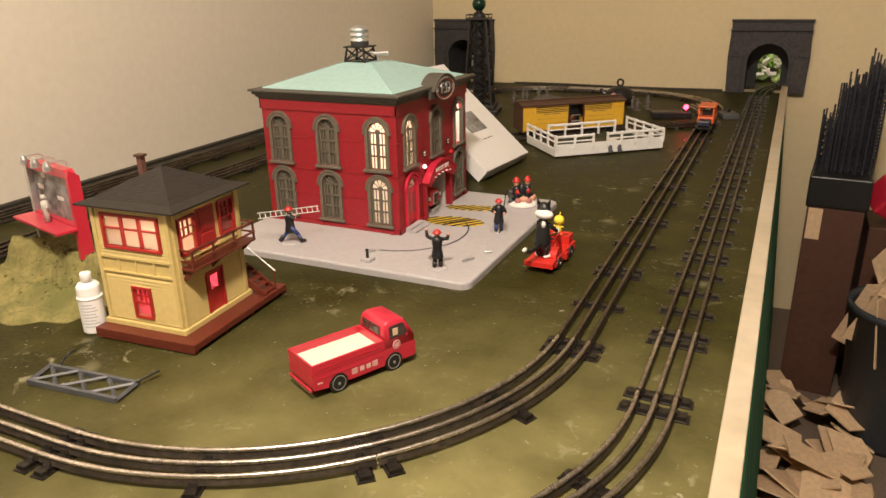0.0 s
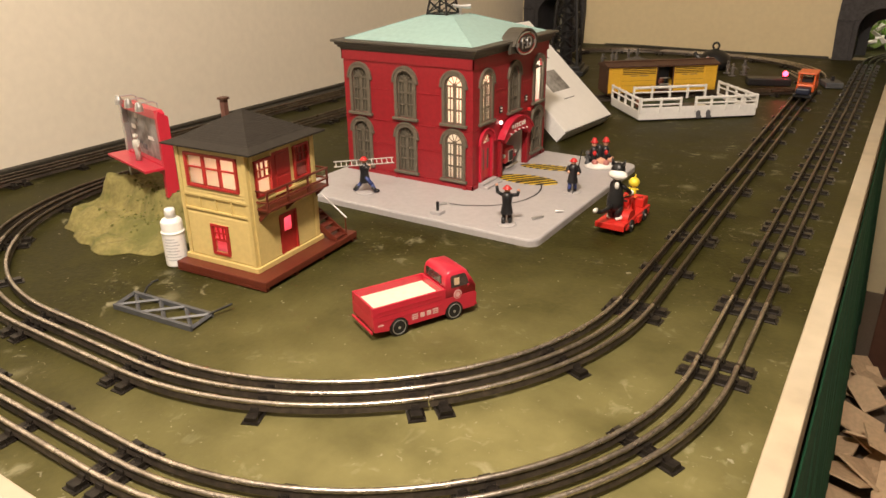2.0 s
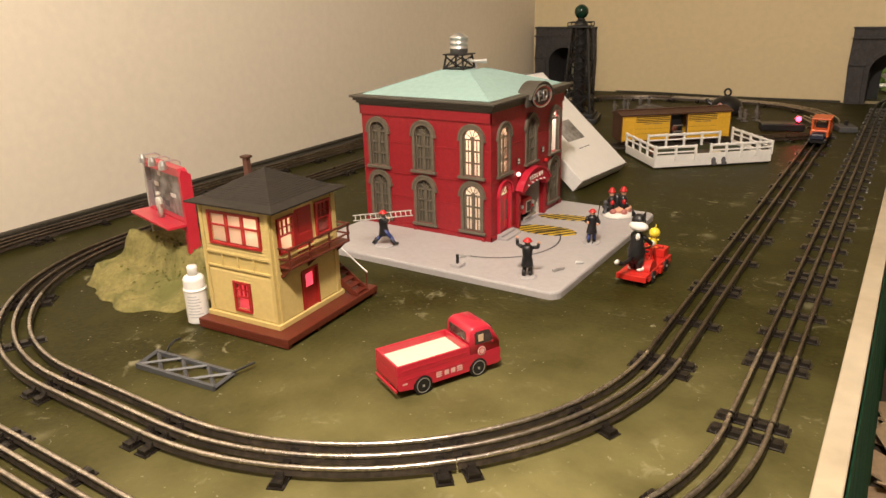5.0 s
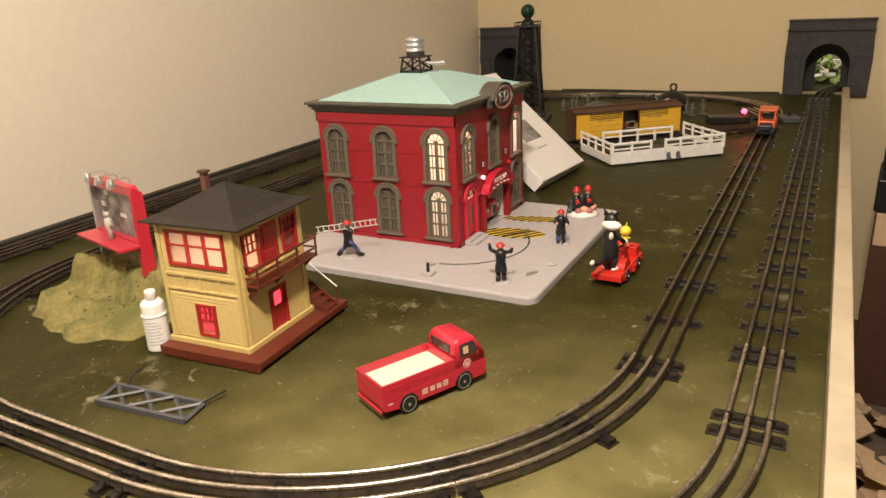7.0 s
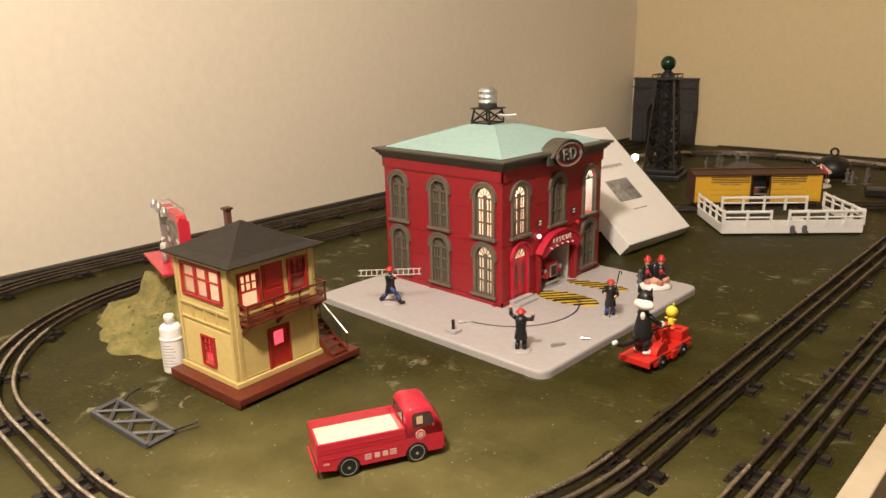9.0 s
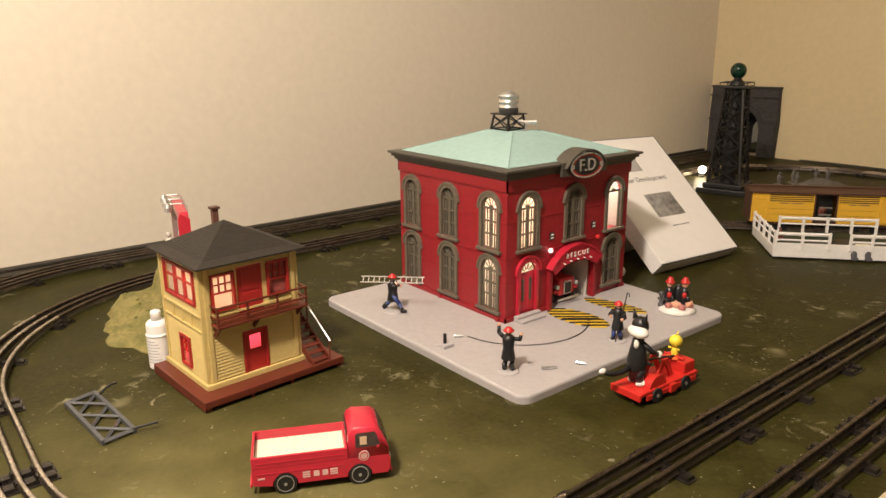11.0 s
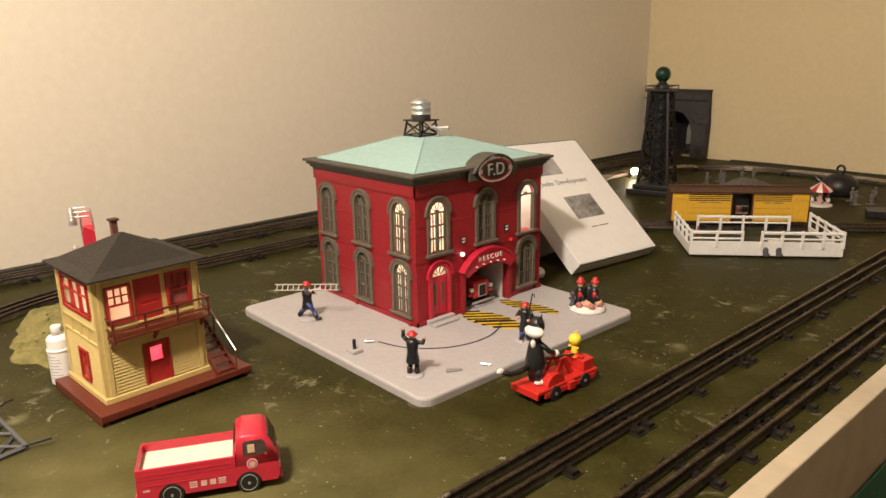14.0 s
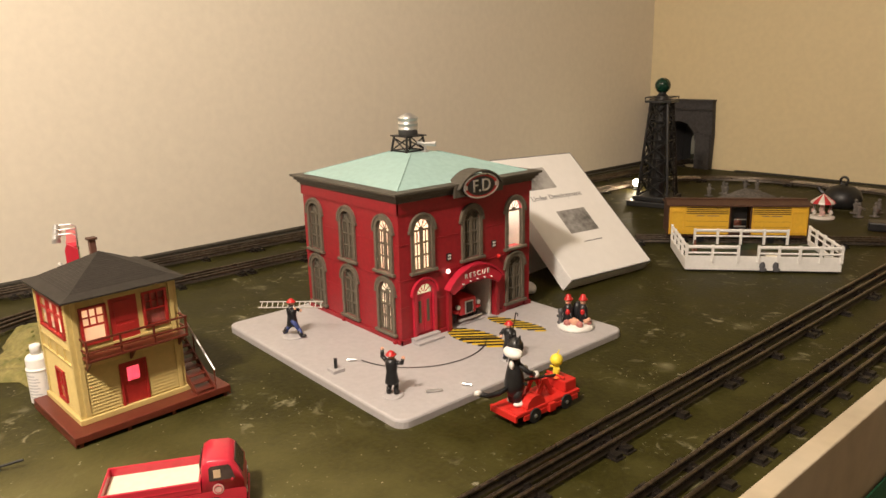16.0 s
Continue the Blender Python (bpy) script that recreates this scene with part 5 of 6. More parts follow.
for i in range(7):
    x, z = rnd.uniform(-0.108, -0.020), rnd.uniform(0.046, 0.094)
    w, h = rnd.uniform(0.008, 0.026), rnd.uniform(0.002, 0.008)
    part("print_block", B(x, min(x + w, -0.006), -0.0006 - 0.00005 * i, -0.0001, z, z + h), (BONE, GREYINK, BONE, PHOTO)[i % 4], pn)
part("shelf", B(-0.120, 0.006, -0.034, -0.0075, 0.0385, 0.0420, 0.0006), REDP, bb)
part("shelf_back", B(-0.1136, -0.0044, -0.0074, 0.004, 0.030, 0.0436), REDP, bb)
for x in (-0.092, -0.059, -0.025):
    lp = part("lamp_arm", tube(bmesh.new(), [(x, 0.008, 0.104), (x, 0.008, 0.119), (x, 0.002, 0.122), (x, -0.013, 0.122)], 0.0011, 6), SILVER, bb, "silver lamp arm")
    part("lamp_head", lathe(bmesh.new(), [(0.0056, -0.010), (0.0050, -0.004), (0.0032, 0.001), (0.0015, 0.002)], 12, (x, -0.016, 0.122)), SILVER, lp)
bm = bmesh.new()
lathe(bm, [(0.004, 0.0), (0.0036, 0.012), (0.0052, 0.018), (0.0050, 0.026), (0.0022, 0.029)], 10)
ball(bm, (0, 0, 0.0325), 0.0038, seg=9)
cyl(bm, (0.003, 0, 0.026), (0.009, -0.004, 0.020), 0.0016, 0.0014, 7)
pf = part("painter_figurine", bm, mat("figurine_grey", (0.45, 0.43, 0.38), 0.5, 0, 200, 0.2, 0.05), None, "", True)
pf.matrix_world = pose(-0.812, 0.618, 0.0922)
tagged(pf, "pale grey standing figurine on the billboard shelf", "figurine")

# ---- bottle ----
bo = thing("glue_bottle", "white plastic squeeze bottle with cap and printed label", "bottle", pose(-0.668, 0.548, 0) @ Matrix.Diagonal((0.93, 0.93, 0.9, 1)))
part("bottle", lathe(bmesh.new(), [(0.0130, 0.0), (0.0143, 0.0015), (0.0143, 0.0025), (0.0143, 0.0452), (0.0143, 0.0460), (0.0149, 0.0464), (0.0150, 0.0470), (0.0150, 0.0480), (0.0147, 0.0488), (0.0137, 0.0492), (0.0136, 0.0500), (0.0136, 0.0610), (0.0134, 0.0622), (0.0110, 0.0655), (0.0068, 0.067)], 28), WHITEP, bo, "", True)
part("cap", lathe(bmesh.new(), [(0.0066, 0.0671), (0.0066, 0.078), (0.0058, 0.0795), (0.001, 0.0800)], 20), WHITEP, bo, "white cap", True)
bm = bmesh.new()
rnd = random.Random(2)
for i in range(8):
    z = 0.010 + 0.0042 * i
    a0, a1 = -95 + rnd.uniform(0, 12), -10 - rnd.uniform(0, 25)
    pts = arc(0, 0, 0.01442, a0, a1, 10)
    for (xa, ya), (xb, yb) in zip(pts, pts[1:]):
        bm.faces.new([bm.verts.new(c) for c in ((xa, ya, z), (xb, yb, z), (xb, yb, z + 0.0014), (xa, ya, z + 0.0014))])
part("label_print", bm, mat("pale_grey_ink", (0.46, 0.46, 0.48), 0.5, 0, 200, 0.1, 0.0), bo)

# ---- fallen girder ----
gd = thing("bridge_girder", "grey plastic lattice girder lying on the green table", "girder", pose(-0.518, 0.444, 0, 0, 0, 5))
GL = 0.112
part("chord", B(-GL, 0, -0.002, 0.002, 0, 0.0060, 0.0004), GREYP, gd)
part("chord", B(-GL - 0.006, -0.002, 0.029, 0.033, 0, 0.0055, 0.0004), GREYP, gd)
part("end_bar", C((-0.001, 0, 0.0034), (-0.004, 0.030, 0.0034), 0.0026, seg=4), GREYP, gd)
part("end_bar", C((-GL + 0.001, 0, 0.0034), (-GL - 0.005, 0.030, 0.0034), 0.0026, seg=4), GREYP, gd)
for k in range(3):
    a, b = -GL + GL * k / 3, -GL + GL * (k + 1) / 3
    part("lattice_bar", C((a + 0.002, 0.001, 0.0044), (b - 0.003, 0.030, 0.0044), 0.0017, seg=4), GREYP, gd)
    part("lattice_bar", C((b - 0.002, 0.001, 0.0028), (a - 0.001, 0.030, 0.0028), 0.0022, seg=4), GREYP, gd)
part("arm", C((-0.004, 0.028, 0.005), (0.006, 0.052, 0.008), 0.0014, seg=6), BLACKP, gd)
part("hook", tube(bmesh.new(), [(-GL + 0.010, 0.032, 0.006), (-GL + 0.008, 0.038, 0.010), (-GL + 0.010, 0.045, 0.014), (-GL + 0.015, 0.049, 0.016)], 0.0013, 6), BLACKP, gd)

# ---- red pickup ----
vn = thing("toy_pickup", "glossy red toy pickup with a cream load bed", "toy truck", pose(-0.3415, 0.5850, 0, 0, 0, 63.5) @ Matrix.Diagonal((0.985, 1.01, 1.05, 1)))
W2, LF, LR = 0.0235, 0.059, -0.061
body = bmesh.new()
prism(body, [(LR, 0.014), (LR + 0.001, 0.010), (-0.044, 0.008), (-0.0435, 0.012), (-0.040, 0.0165), (-0.033, 0.0185), (-0.026, 0.0165), (-0.0225, 0.012), (-0.022, 0.008), (0.021, 0.008), (0.0215, 0.012), (0.025, 0.0165), (0.032, 0.0185), (0.039, 0.0165), (0.0425, 0.012), (0.043, 0.008), (LF - 0.002, 0.008), (LF, 0.012), (LF + 0.0005, 0.022), (LF - 0.001, 0.0245), (LR, 0.0245)], -W2, W2)
part("lower_body", body, REDP, vn)
part("side_board", B(LR, 0.022, W2 - 0.0022, W2, 0.0246, 0.0350, 0.0007), REDP, vn)
part("side_board", B(LR, 0.022, -W2, -W2 + 0.0022, 0.0246, 0.0350, 0.0007), REDP, vn)
part("tailgate", B(LR, LR + 0.0022, -W2 + 0.0023, W2 - 0.0023, 0.0246, 0.0350, 0.0007), REDP, vn)
part("bed_front", B(0.0198, 0.0220, -W2 + 0.0023, W2 - 0.0023, 0.0246, 0.0350, 0.0007), REDP, vn)
part("load_bed", B(LR + 0.0024, 0.0196, -W2 + 0.0024, W2 - 0.0024, 0.0246, 0.0275), BEDW, vn, "cream flat load bed")
for s in (-1, 1):
    for z in (0.0195, 0.0290):
        part("swage_line", B(LR + 0.004, 0.018, s * W2 - 0.0004, s * W2 + 0.0004, z, z + 0.0008), REDP, vn)
cab = bmesh.new()
pr_ = [(0.0222, 0.0246), (LF - 0.0008, 0.0246), (LF - 0.0005, 0.0310), (LF - 0.0035, 0.0385), (LF - 0.0085, 0.0475), (LF - 0.0130, 0.0505), (0.0290, 0.0515), (0.0240, 0.0490), (0.0222, 0.0430)]
rings = []
for yy, sc in ((-W2 + 0.0002, 0.0), (-W2 + 0.0015, 0.4), (-W2 + 0.0050, 1.0), (W2 - 0.0050, 1.0), (W2 - 0.0015, 0.4), (W2 - 0.0002, 0.0)):
    rings.append([cab.verts.new((x if z < 0.032 else 0.040 + (x - 0.040) * (0.94 + 0.06 * sc), yy if z < 0.032 else yy * (1 - 0.16 * (z - 0.032) / 0.022), z if z < 0.047 else z - 0.0016 * (1 - sc))) for x, z in pr_])
n = len(pr_)
for a, b in zip(rings, rings[1:]):
    for i in range(n):
        cab.faces.new((a[i], a[(i + 1) % n], b[(i + 1) % n], b[i]))
cab.faces.new(rings[0])
cab.faces.new(rings[-1][::-1])
part("cab", cab, REDP, vn, "", True)
WINDK = mat("dark_window", (0.05, 0.035, 0.03), 0.12, 0, 150, 0.3, 0.0)
bm = bmesh.new()
m = Matrix.Translation((LF - 0.0054, 0, 0.0412)) @ Matrix.Rotation(radians(-27), 4, "Y")
box(bm, -0.0004, 0.0012, -0.0165, 0.0165, -0.0075, 0.0062, 0.0003, m)
part("windscreen", bm, WINDK, vn, "dark windscreen")
part("rear_window", B(0.0212, 0.0224, -0.0150, 0.0150, 0.0372, 0.0462, 0.0005), WINDK, vn, "dark rear cab window")
for s in (-1, 1):
    bm = bmesh.new()
    prism(bm, [(0.0290, 0.0335), (0.0510, 0.0335), (0.0478, 0.0440), (0.0460, 0.0458), (0.0310, 0.0458), (0.0290, 0.0440)], -0.0006, 0.0006)
    bmesh.ops.transform(bm, matrix=Matrix.Translation((0, s * (W2 - 0.0022), 0)) @ Matrix.Translation((0, 0, 0.04)) @ Matrix.Rotation(s * radians(9.5), 4, "X") @ Matrix.Translation((0, 0, -0.04)), verts=bm.verts[:])
    part("side_window", bm, WINDK, vn)
    bm = bmesh.new()
    box(bm, 0.033, 0.039, s * (W2 - 0.0012) - 0.0003, s * (W2 - 0.0012) + 0.0003, 0.034, 0.0430)
    part("seat_back", bm, KRAFT, vn)
    em = part("emblem", C((0.036, s * W2, 0.0262), (0.036, s * (W2 + 0.0005), 0.0262), 0.0048, seg=24), PALEPRINT, vn, "pale round emblem")
    bm = tube(bmesh.new(), [(0.036 + 0.0033 * math.cos(2 * math.pi * i / 24), s * (W2 + 0.0006), 0.0262 + 0.0033 * math.sin(2 * math.pi * i / 24)) for i in range(25)], 0.0004, 5)
    part("emblem_ring", bm, REDP, em)
    for i in range(3):
        part("stripe_mark", B(-0.018, -0.0115, s * W2 - 0.0003, s * W2 + 0.0003, 0.0125 + 0.0021 * i, 0.0138 + 0.0021 * i), PALEPRINT, vn)
        part("stripe_mark", B(0.006, 0.0125, s * W2 - 0.0003, s * W2 + 0.0003, 0.0125 + 0.0021 * i, 0.0138 + 0.0021 * i), PALEPRINT, vn)
    for x in (-0.0085, -0.001):
        part("bar_mark", B(x, x + 0.0050, s * W2 - 0.0003, s * W2 + 0.0003, 0.0128, 0.0176), PALEPRINT, vn)
    part("bar_mark", B(-0.056, -0.0505, s * W2 - 0.0003, s * W2 + 0.0003, 0.0150, 0.0165), PALEPRINT, vn)
    part("headlight", C((LF - 0.002, s * 0.0165, 0.0185), (LF + 0.0012, s * 0.0165, 0.0185), 0.0032, seg=14), SILVER, vn)
    part("mirror", B(0.0475, 0.0495, s * (W2 + 0.0001) - 0.0004, s * (W2 + 0.0020) + 0.0004, 0.0330, 0.0350), REDP, vn)
    for x in (-0.033, 0.032):
        wl = part("wheel", C((x, s * (W2 - 0.0085), 0.0093), (x, s * (W2 + 0.0005), 0.0093), 0.0098, seg=24), TYRE, vn, "black tyre with chrome rim")
        bm = tube(bmesh.new(), [(x + 0.0072 * math.cos(2 * math.pi * i / 24), s * (W2 + 0.0007), 0.0093 + 0.0072 * math.sin(2 * math.pi * i / 24)) for i in range(25)], 0.00045, 6)
        part("rim", bm, SILVER, wl)
        part("hub", C((x, s * W2, 0.0088), (x, s * (W2 + 0.0012), 0.0088), 0.0014, seg=10), SILVER, wl)
part("bumper", B(LF + 0.0002, LF + 0.0022, -W2 + 0.001, W2 - 0.001, 0.0080, 0.0112, 0.0008), REDP, vn)
part("bumper", B(LR - 0.0022, LR - 0.0002, -W2 + 0.001, W2 - 0.001, 0.0080, 0.0112, 0.0008), REDP, vn)

# ---- red handcar and its two dolls ----
SCARLET = mat("scarlet_plastic", (0.52, 0.022, 0.016), 0.38, 0, 150, 0.06, 0.02)
hc = thing("handcar", "red plastic toy handcar with black wheels", "toy railcar", pose(-0.249, 0.955, 0, 0, 0, -2))
part("deck", B(-0.019, 0.019, -0.050, 0.050, 0.0125, 0.0170, 0.001), SCARLET, hc)
for s in (-1, 1):
    part("side_frame", B(s * 0.0185 - 0.0014, s * 0.0185 + 0.0014, -0.040, 0.046, 0.0065, 0.0124, 0.0006), SCARLET, hc)
    for y in (-0.024, 0.026):
        wl = part("wheel", C((s * 0.0150, y, 0.0085), (s * 0.0200 + s * 0.0008, y, 0.0085), 0.0085, seg=20), TYRE, hc)
        part("hub", C((s * 0.0208, y, 0.0085), (s * 0.0218, y, 0.0085), 0.0020, seg=10), SILVER, wl)
    part("journal_box", B(s * 0.0200 - 0.001, s * 0.0220 + 0.001, -0.004, 0.006, 0.0065, 0.0160, 0.0006), SCARLET, hc)
    part("gallows", prism(bmesh.new(), [(-0.016, 0.0171), (-0.010, 0.0171), (0.002, 0.0345), (0.012, 0.0171), (0.018, 0.0171), (0.006, 0.0400), (-0.002, 0.0400)], s * 0.008 - 0.0012, s * 0.008 + 0.0012, "x"), SCARLET, hc)
part("pump_beam", C((0, -0.030, 0.0440), (0, 0.030, 0.0330), 0.0016, seg=8), BLACKP, hc)
part("pump_handle", C((-0.013, -0.030, 0.0440), (0.013, -0.030, 0.0440), 0.0015, seg=8), BLACKP, hc)
part("pump_handle", C((-0.013, 0.030, 0.0330), (0.013, 0.030, 0.0330), 0.0015, seg=8), SCARLET, hc)
bm = bmesh.new()
prism(bm, [(0.014 * math.cos(math.pi * i / 14) - 0.020, 0.0171 + 0.0125 * math.sin(math.pi * i / 14)) for i in range(15)], 0.004, 0.0175, "x")
part("gear_cover", bm, SCARLET, hc)
part("front_box", B(-0.016, 0.016, 0.028, 0.047, 0.0171, 0.0300, 0.0015), SCARLET, hc)
part("end_sill", B(-0.0200, 0.0200, -0.0535, -0.0502, 0.0090, 0.0170, 0.0008), SCARLET, hc)
# plain toy doll, black with white, standing at the handle
bm = bmesh.new()
lathe(bm, [(0.006, 0.010), (0.0098, 0.017), (0.0100, 0.025), (0.0074, 0.038), (0.0056, 0.046), (0.003, 0.052)], 16)
cyl(bm, (0.004, 0, 0.002), (0.005, 0, 0.018), 0.0040, 0.0055, 10)
cyl(bm, (-0.004, 0, 0.002), (-0.005, 0, 0.018), 0.0040, 0.0055, 10)
for s in (-1, 1):
    tube(bm, [(s * 0.006, 0.001, 0.044), (s * 0.011, 0.008, 0.036), (s * 0.009, 0.017, 0.031)], 0.0026, 8)
tube(bm, [(0, -0.007, 0.020), (0, -0.018, 0.016), (0, -0.030, 0.0165), (0, -0.040, 0.021)], 0.0026, 8)
ball(bm, (0, 0.001, 0.0605), 0.0085, 1, 0.9, 1.05, 14)
cyl(bm, (0.006, 0, 0.066), (0.009, 0, 0.0745), 0.0030, 0.0004, 8)
cyl(bm, (-0.006, 0, 0.066), (-0.009, 0, 0.0745), 0.0030, 0.0004, 8)
for f in bm.faces:
    f.tag = True
ball(bm, (0.003, -0.004, 0.0560), 0.0080, 1.5, 1.0, 0.72, 14)
ball(bm, (0.0055, 0.004, 0.0028), 0.0048, 1, 1.9, 0.75, 10)
ball(bm, (-0.0055, 0.004, 0.0028), 0.0048, 1, 1.9, 0.75, 10)
for s in (-1, 1):
    ball(bm, (s * 0.009, 0.0185, 0.0305), 0.0036, seg=9)
ball(bm, (0, -0.0415, 0.0220), 0.0030, 0.8, 1.5, 1.0, 8)
ball(bm, (0.004, -0.006, 0.0440), 0.0030, 1, 0.8, 1.6, 8)
for f in bm.faces:
    f.smooth = True
    f.material_index = 0 if f.tag else 1
d1 = part("toy_doll", bm, (BLACKP, BONE))
d1.matrix_world = pose(-0.252, 0.921, 0.0171, 0, 0, -12) @ Matrix.Diagonal((1.12, 1.12, 1.12, 1))
tagged(d1, "black and white plastic toy doll standing on the handcar", "doll")
bm = bmesh.new()
lathe(bm, [(0.0030, 0.0), (0.0042, 0.006), (0.0034, 0.012), (0.0018, 0.014)], 12)
ball(bm, (0, 0, 0.0205), 0.0075, 1, 1, 0.95, 14)
tube(bm, [(0, 0, 0.027), (0.001, 0.002, 0.030), (0.0, 0.004, 0.031)], 0.0008, 6)
for s in (-1, 1):
    tube(bm, [(s * 0.003, 0, 0.011), (s * 0.007, -0.003, 0.012)], 0.0013, 6)
for f in bm.faces:
    f.tag = True
for s in (-1, 1):
    ball(bm, (s * 0.0042, -0.002, 0.0012), 0.0040, 0.9, 1.7, 0.5, 8)
for f in bm.faces:
    f.smooth = True
    f.material_index = 0 if f.tag else 1
d2 = part("toy_doll", bm, (DOLLY, ORANGE))
d2.matrix_world = pose(-0.249, 0.987, 0.0301)
tagged(d2, "small yellow plastic toy doll on the handcar", "doll")

# ---- leaning white box ----
LA = radians(42)
U = Vector((-math.cos(LA), 0, math.sin(LA)))
NRM = Vector((math.sin(LA), 0, math.cos(LA)))
E1 = Vector((0.025, 0.212, 0)).normalized()
mb = Matrix((E1, U, NRM)).transposed().to_4x4()
mb.translation = Vector((-0.505, 1.308, 0.0005))
bk = thing("document_box", "white letter-size box with printed cover leaning back", "box", mb)
part("carton", B(0, 0.214, 0, 0.278, 0, 0.0290, 0.001), WHITEP, bk)
for a, b, c, d in ((0.0, 0.214, -0.0004, 0.0012), (0.2128, 0.2144, 0.0, 0.278), (0.0, 0.214, 0.2768, 0.2784)):
    part("lid_edge", B(a, b, c, d, 0.0270, 0.0293), GREYINK, bk, "thin dark edge of the lid")
cv = part("cover_sheet", B(0.003, 0.211, 0.003, 0.275, 0.0292, 0.0296), PAPER, bk, "glossy white printed cover")
for x, y in ((0.040, 0.196), (0.070, 0.090)):
    part("photo", B(x, x + 0.074, y, y + 0.052, 0.02965, 0.0298), PHOTO, cv, "grey landscape photograph")
text("lettering", "Under Development", 0.0155, Matrix.Translation((0.098, 0.176, 0.0298)), GREYINK, cv, 0.0001)
for x0, x1 in ((0.088, 0.108), (0.110, 0.134)):
    part("caption_bar", B(x0, x1, 0.068, 0.0698, 0.02965, 0.0298), GREYINK, cv)
sp = thing("carton", "plain white cardboard carton on the table", "box", pose(-0.665, 1.36, 0, 0, 0, 7))
part("carton_body", B(-0.05, 0.05, -0.05, 0.16, 0, 0.115, 0.002), WHITEP, sp)
part("flap", B(-0.049, 0.049, -0.052, -0.0502, 0.07, 0.113), WHITEP, sp)
ws = thing("white_wrapping", "crumpled white paper wrapping beside the leaning box", "paper", pose(-0.548, 1.262, 0) @ Matrix.Diagonal((1.3, 1.1, 0.8, 1)))
bm = bmesh.new()
rnd = random.Random(11)
bmesh.ops.create_icosphere(bm, subdivisions=3, radius=0.013)
for v in bm.verts:
    v.co *= 1 + 0.5 * noise.noise(v.co * 55)
    v.co.z = max(v.co.z + 0.010, 0)
part("crumple", bm, PAPER, ws)

# ---- derrick beacon tower ----
dk = thing("beacon_tower", "black lattice toy beacon tower with a green globe", "tower", pose(-0.818, 2.075, 0, 0, 0, 14))
part("base", B(-0.062, 0.062, -0.062, 0.062, 0.0, 0.014, 0.002), BLACKP, dk)
part("base_step", B(-0.050, 0.050, -0.050, 0.050, 0.0142, 0.026, 0.002), BLACKP, dk)
W0, W1, ZB, ZT = 0.040, 0.022, 0.026, 0.268
for a, b in cs:
    part("leg", C((a * W0, b * W0, ZB), (a * W1, b * W1, ZT), 0.0038, seg=6), BLACKP, dk)
NL = 5
for k in range(NL):
    f0, f1 = k / NL, (k + 1) / NL
    w0, w1 = W0 + (W1 - W0) * f0, W0 + (W1 - W0) * f1
    z0, z1 = ZB + (ZT - ZB) * f0, ZB + (ZT - ZB) * f1
    for i in range(4):
        (a, b), (c, d) = cs[i], cs[(i + 1) % 4]
        part("brace", C((a * w0, b * w0, z0), (c * w1, d * w1, z1), 0.0026, seg=5), BLACKP, dk)
        part("brace", C((c * w0, d * w0, z0), (a * w1, b * w1, z1), 0.0026, seg=5), BLACKP, dk)
        part("girt", C((a * w1, b * w1, z1), (c * w1, d * w1, z1), 0.0022, seg=5), BLACKP, dk)
part("core_tube", C((0, 0, ZB), (0, 0, ZT), 0.020, 0.015, 12), BLACKP, dk)
part("platform", B(-0.034, 0.034, -0.034, 0.034, ZT, ZT + 0.006, 0.001), BLACKP, dk)
for i in range(4):
    (a, b), (c, d) = cs[i], cs[(i + 1) % 4]
    part("guard_rail", C((a * 0.033, b * 0.033, ZT + 0.014), (c * 0.033, d * 0.033, ZT + 0.014), 0.0013, seg=5), BLACKP, dk)
    part("guard_post", C((a * 0.033, b * 0.033, ZT + 0.006), (a * 0.033, b * 0.033, ZT + 0.0145), 0.0013, seg=5), BLACKP, dk)
part("collar", lathe(bmesh.new(), [(0.020, ZT + 0.0062), (0.016, ZT + 0.016), (0.010, ZT + 0.022), (0.010, ZT + 0.026)], 16), BLACKP, dk)
part("globe", ball(bmesh.new(), (0, 0, ZT + 0.043), 0.020, seg=20), mat("green_globe", (0.006, 0.032, 0.018), 0.10, 0, 100, 0.1, 0.0), dk, "dark green globe", True)
part("ladder_rail", C((0.046, 0.010, 0.026), (0.029, 0.010, ZT), 0.0012, seg=5), BLACKP, dk)
part("ladder_rail", C((0.046, -0.004, 0.026), (0.029, -0.004, ZT), 0.0012, seg=5), BLACKP, dk)
for i in range(18):
    f = (i + 0.5) / 18
    part("rung", C((0.046 - 0.017 * f, -0.004, 0.026 + 0.242 * f), (0.046 - 0.017 * f, 0.010, 0.026 + 0.242 * f), 0.0009, seg=4), BLACKP, dk)
wl = thing("work_lamp", "small bright lit bulb beside the beacon tower", "lamp", pose(-0.985, 2.225, 0))
part("bulb", ball(bmesh.new(), (0, 0, 0.021), 0.011, seg=12), glow("bulb_white", (1.0, 0.82, 0.55), 40.0), wl, "", True)
part("socket", lathe(bmesh.new(), [(0.010, 0), (0.010, 0.004), (0.005, 0.006), (0.005, 0.014)], 12), BLACKP, wl)
lamp("work_lamp_bulb", "POINT", (-0.980, 2.205, 0.046), (0, 0, 0), 0.35, (1.0, 0.8, 0.55), 0.008)

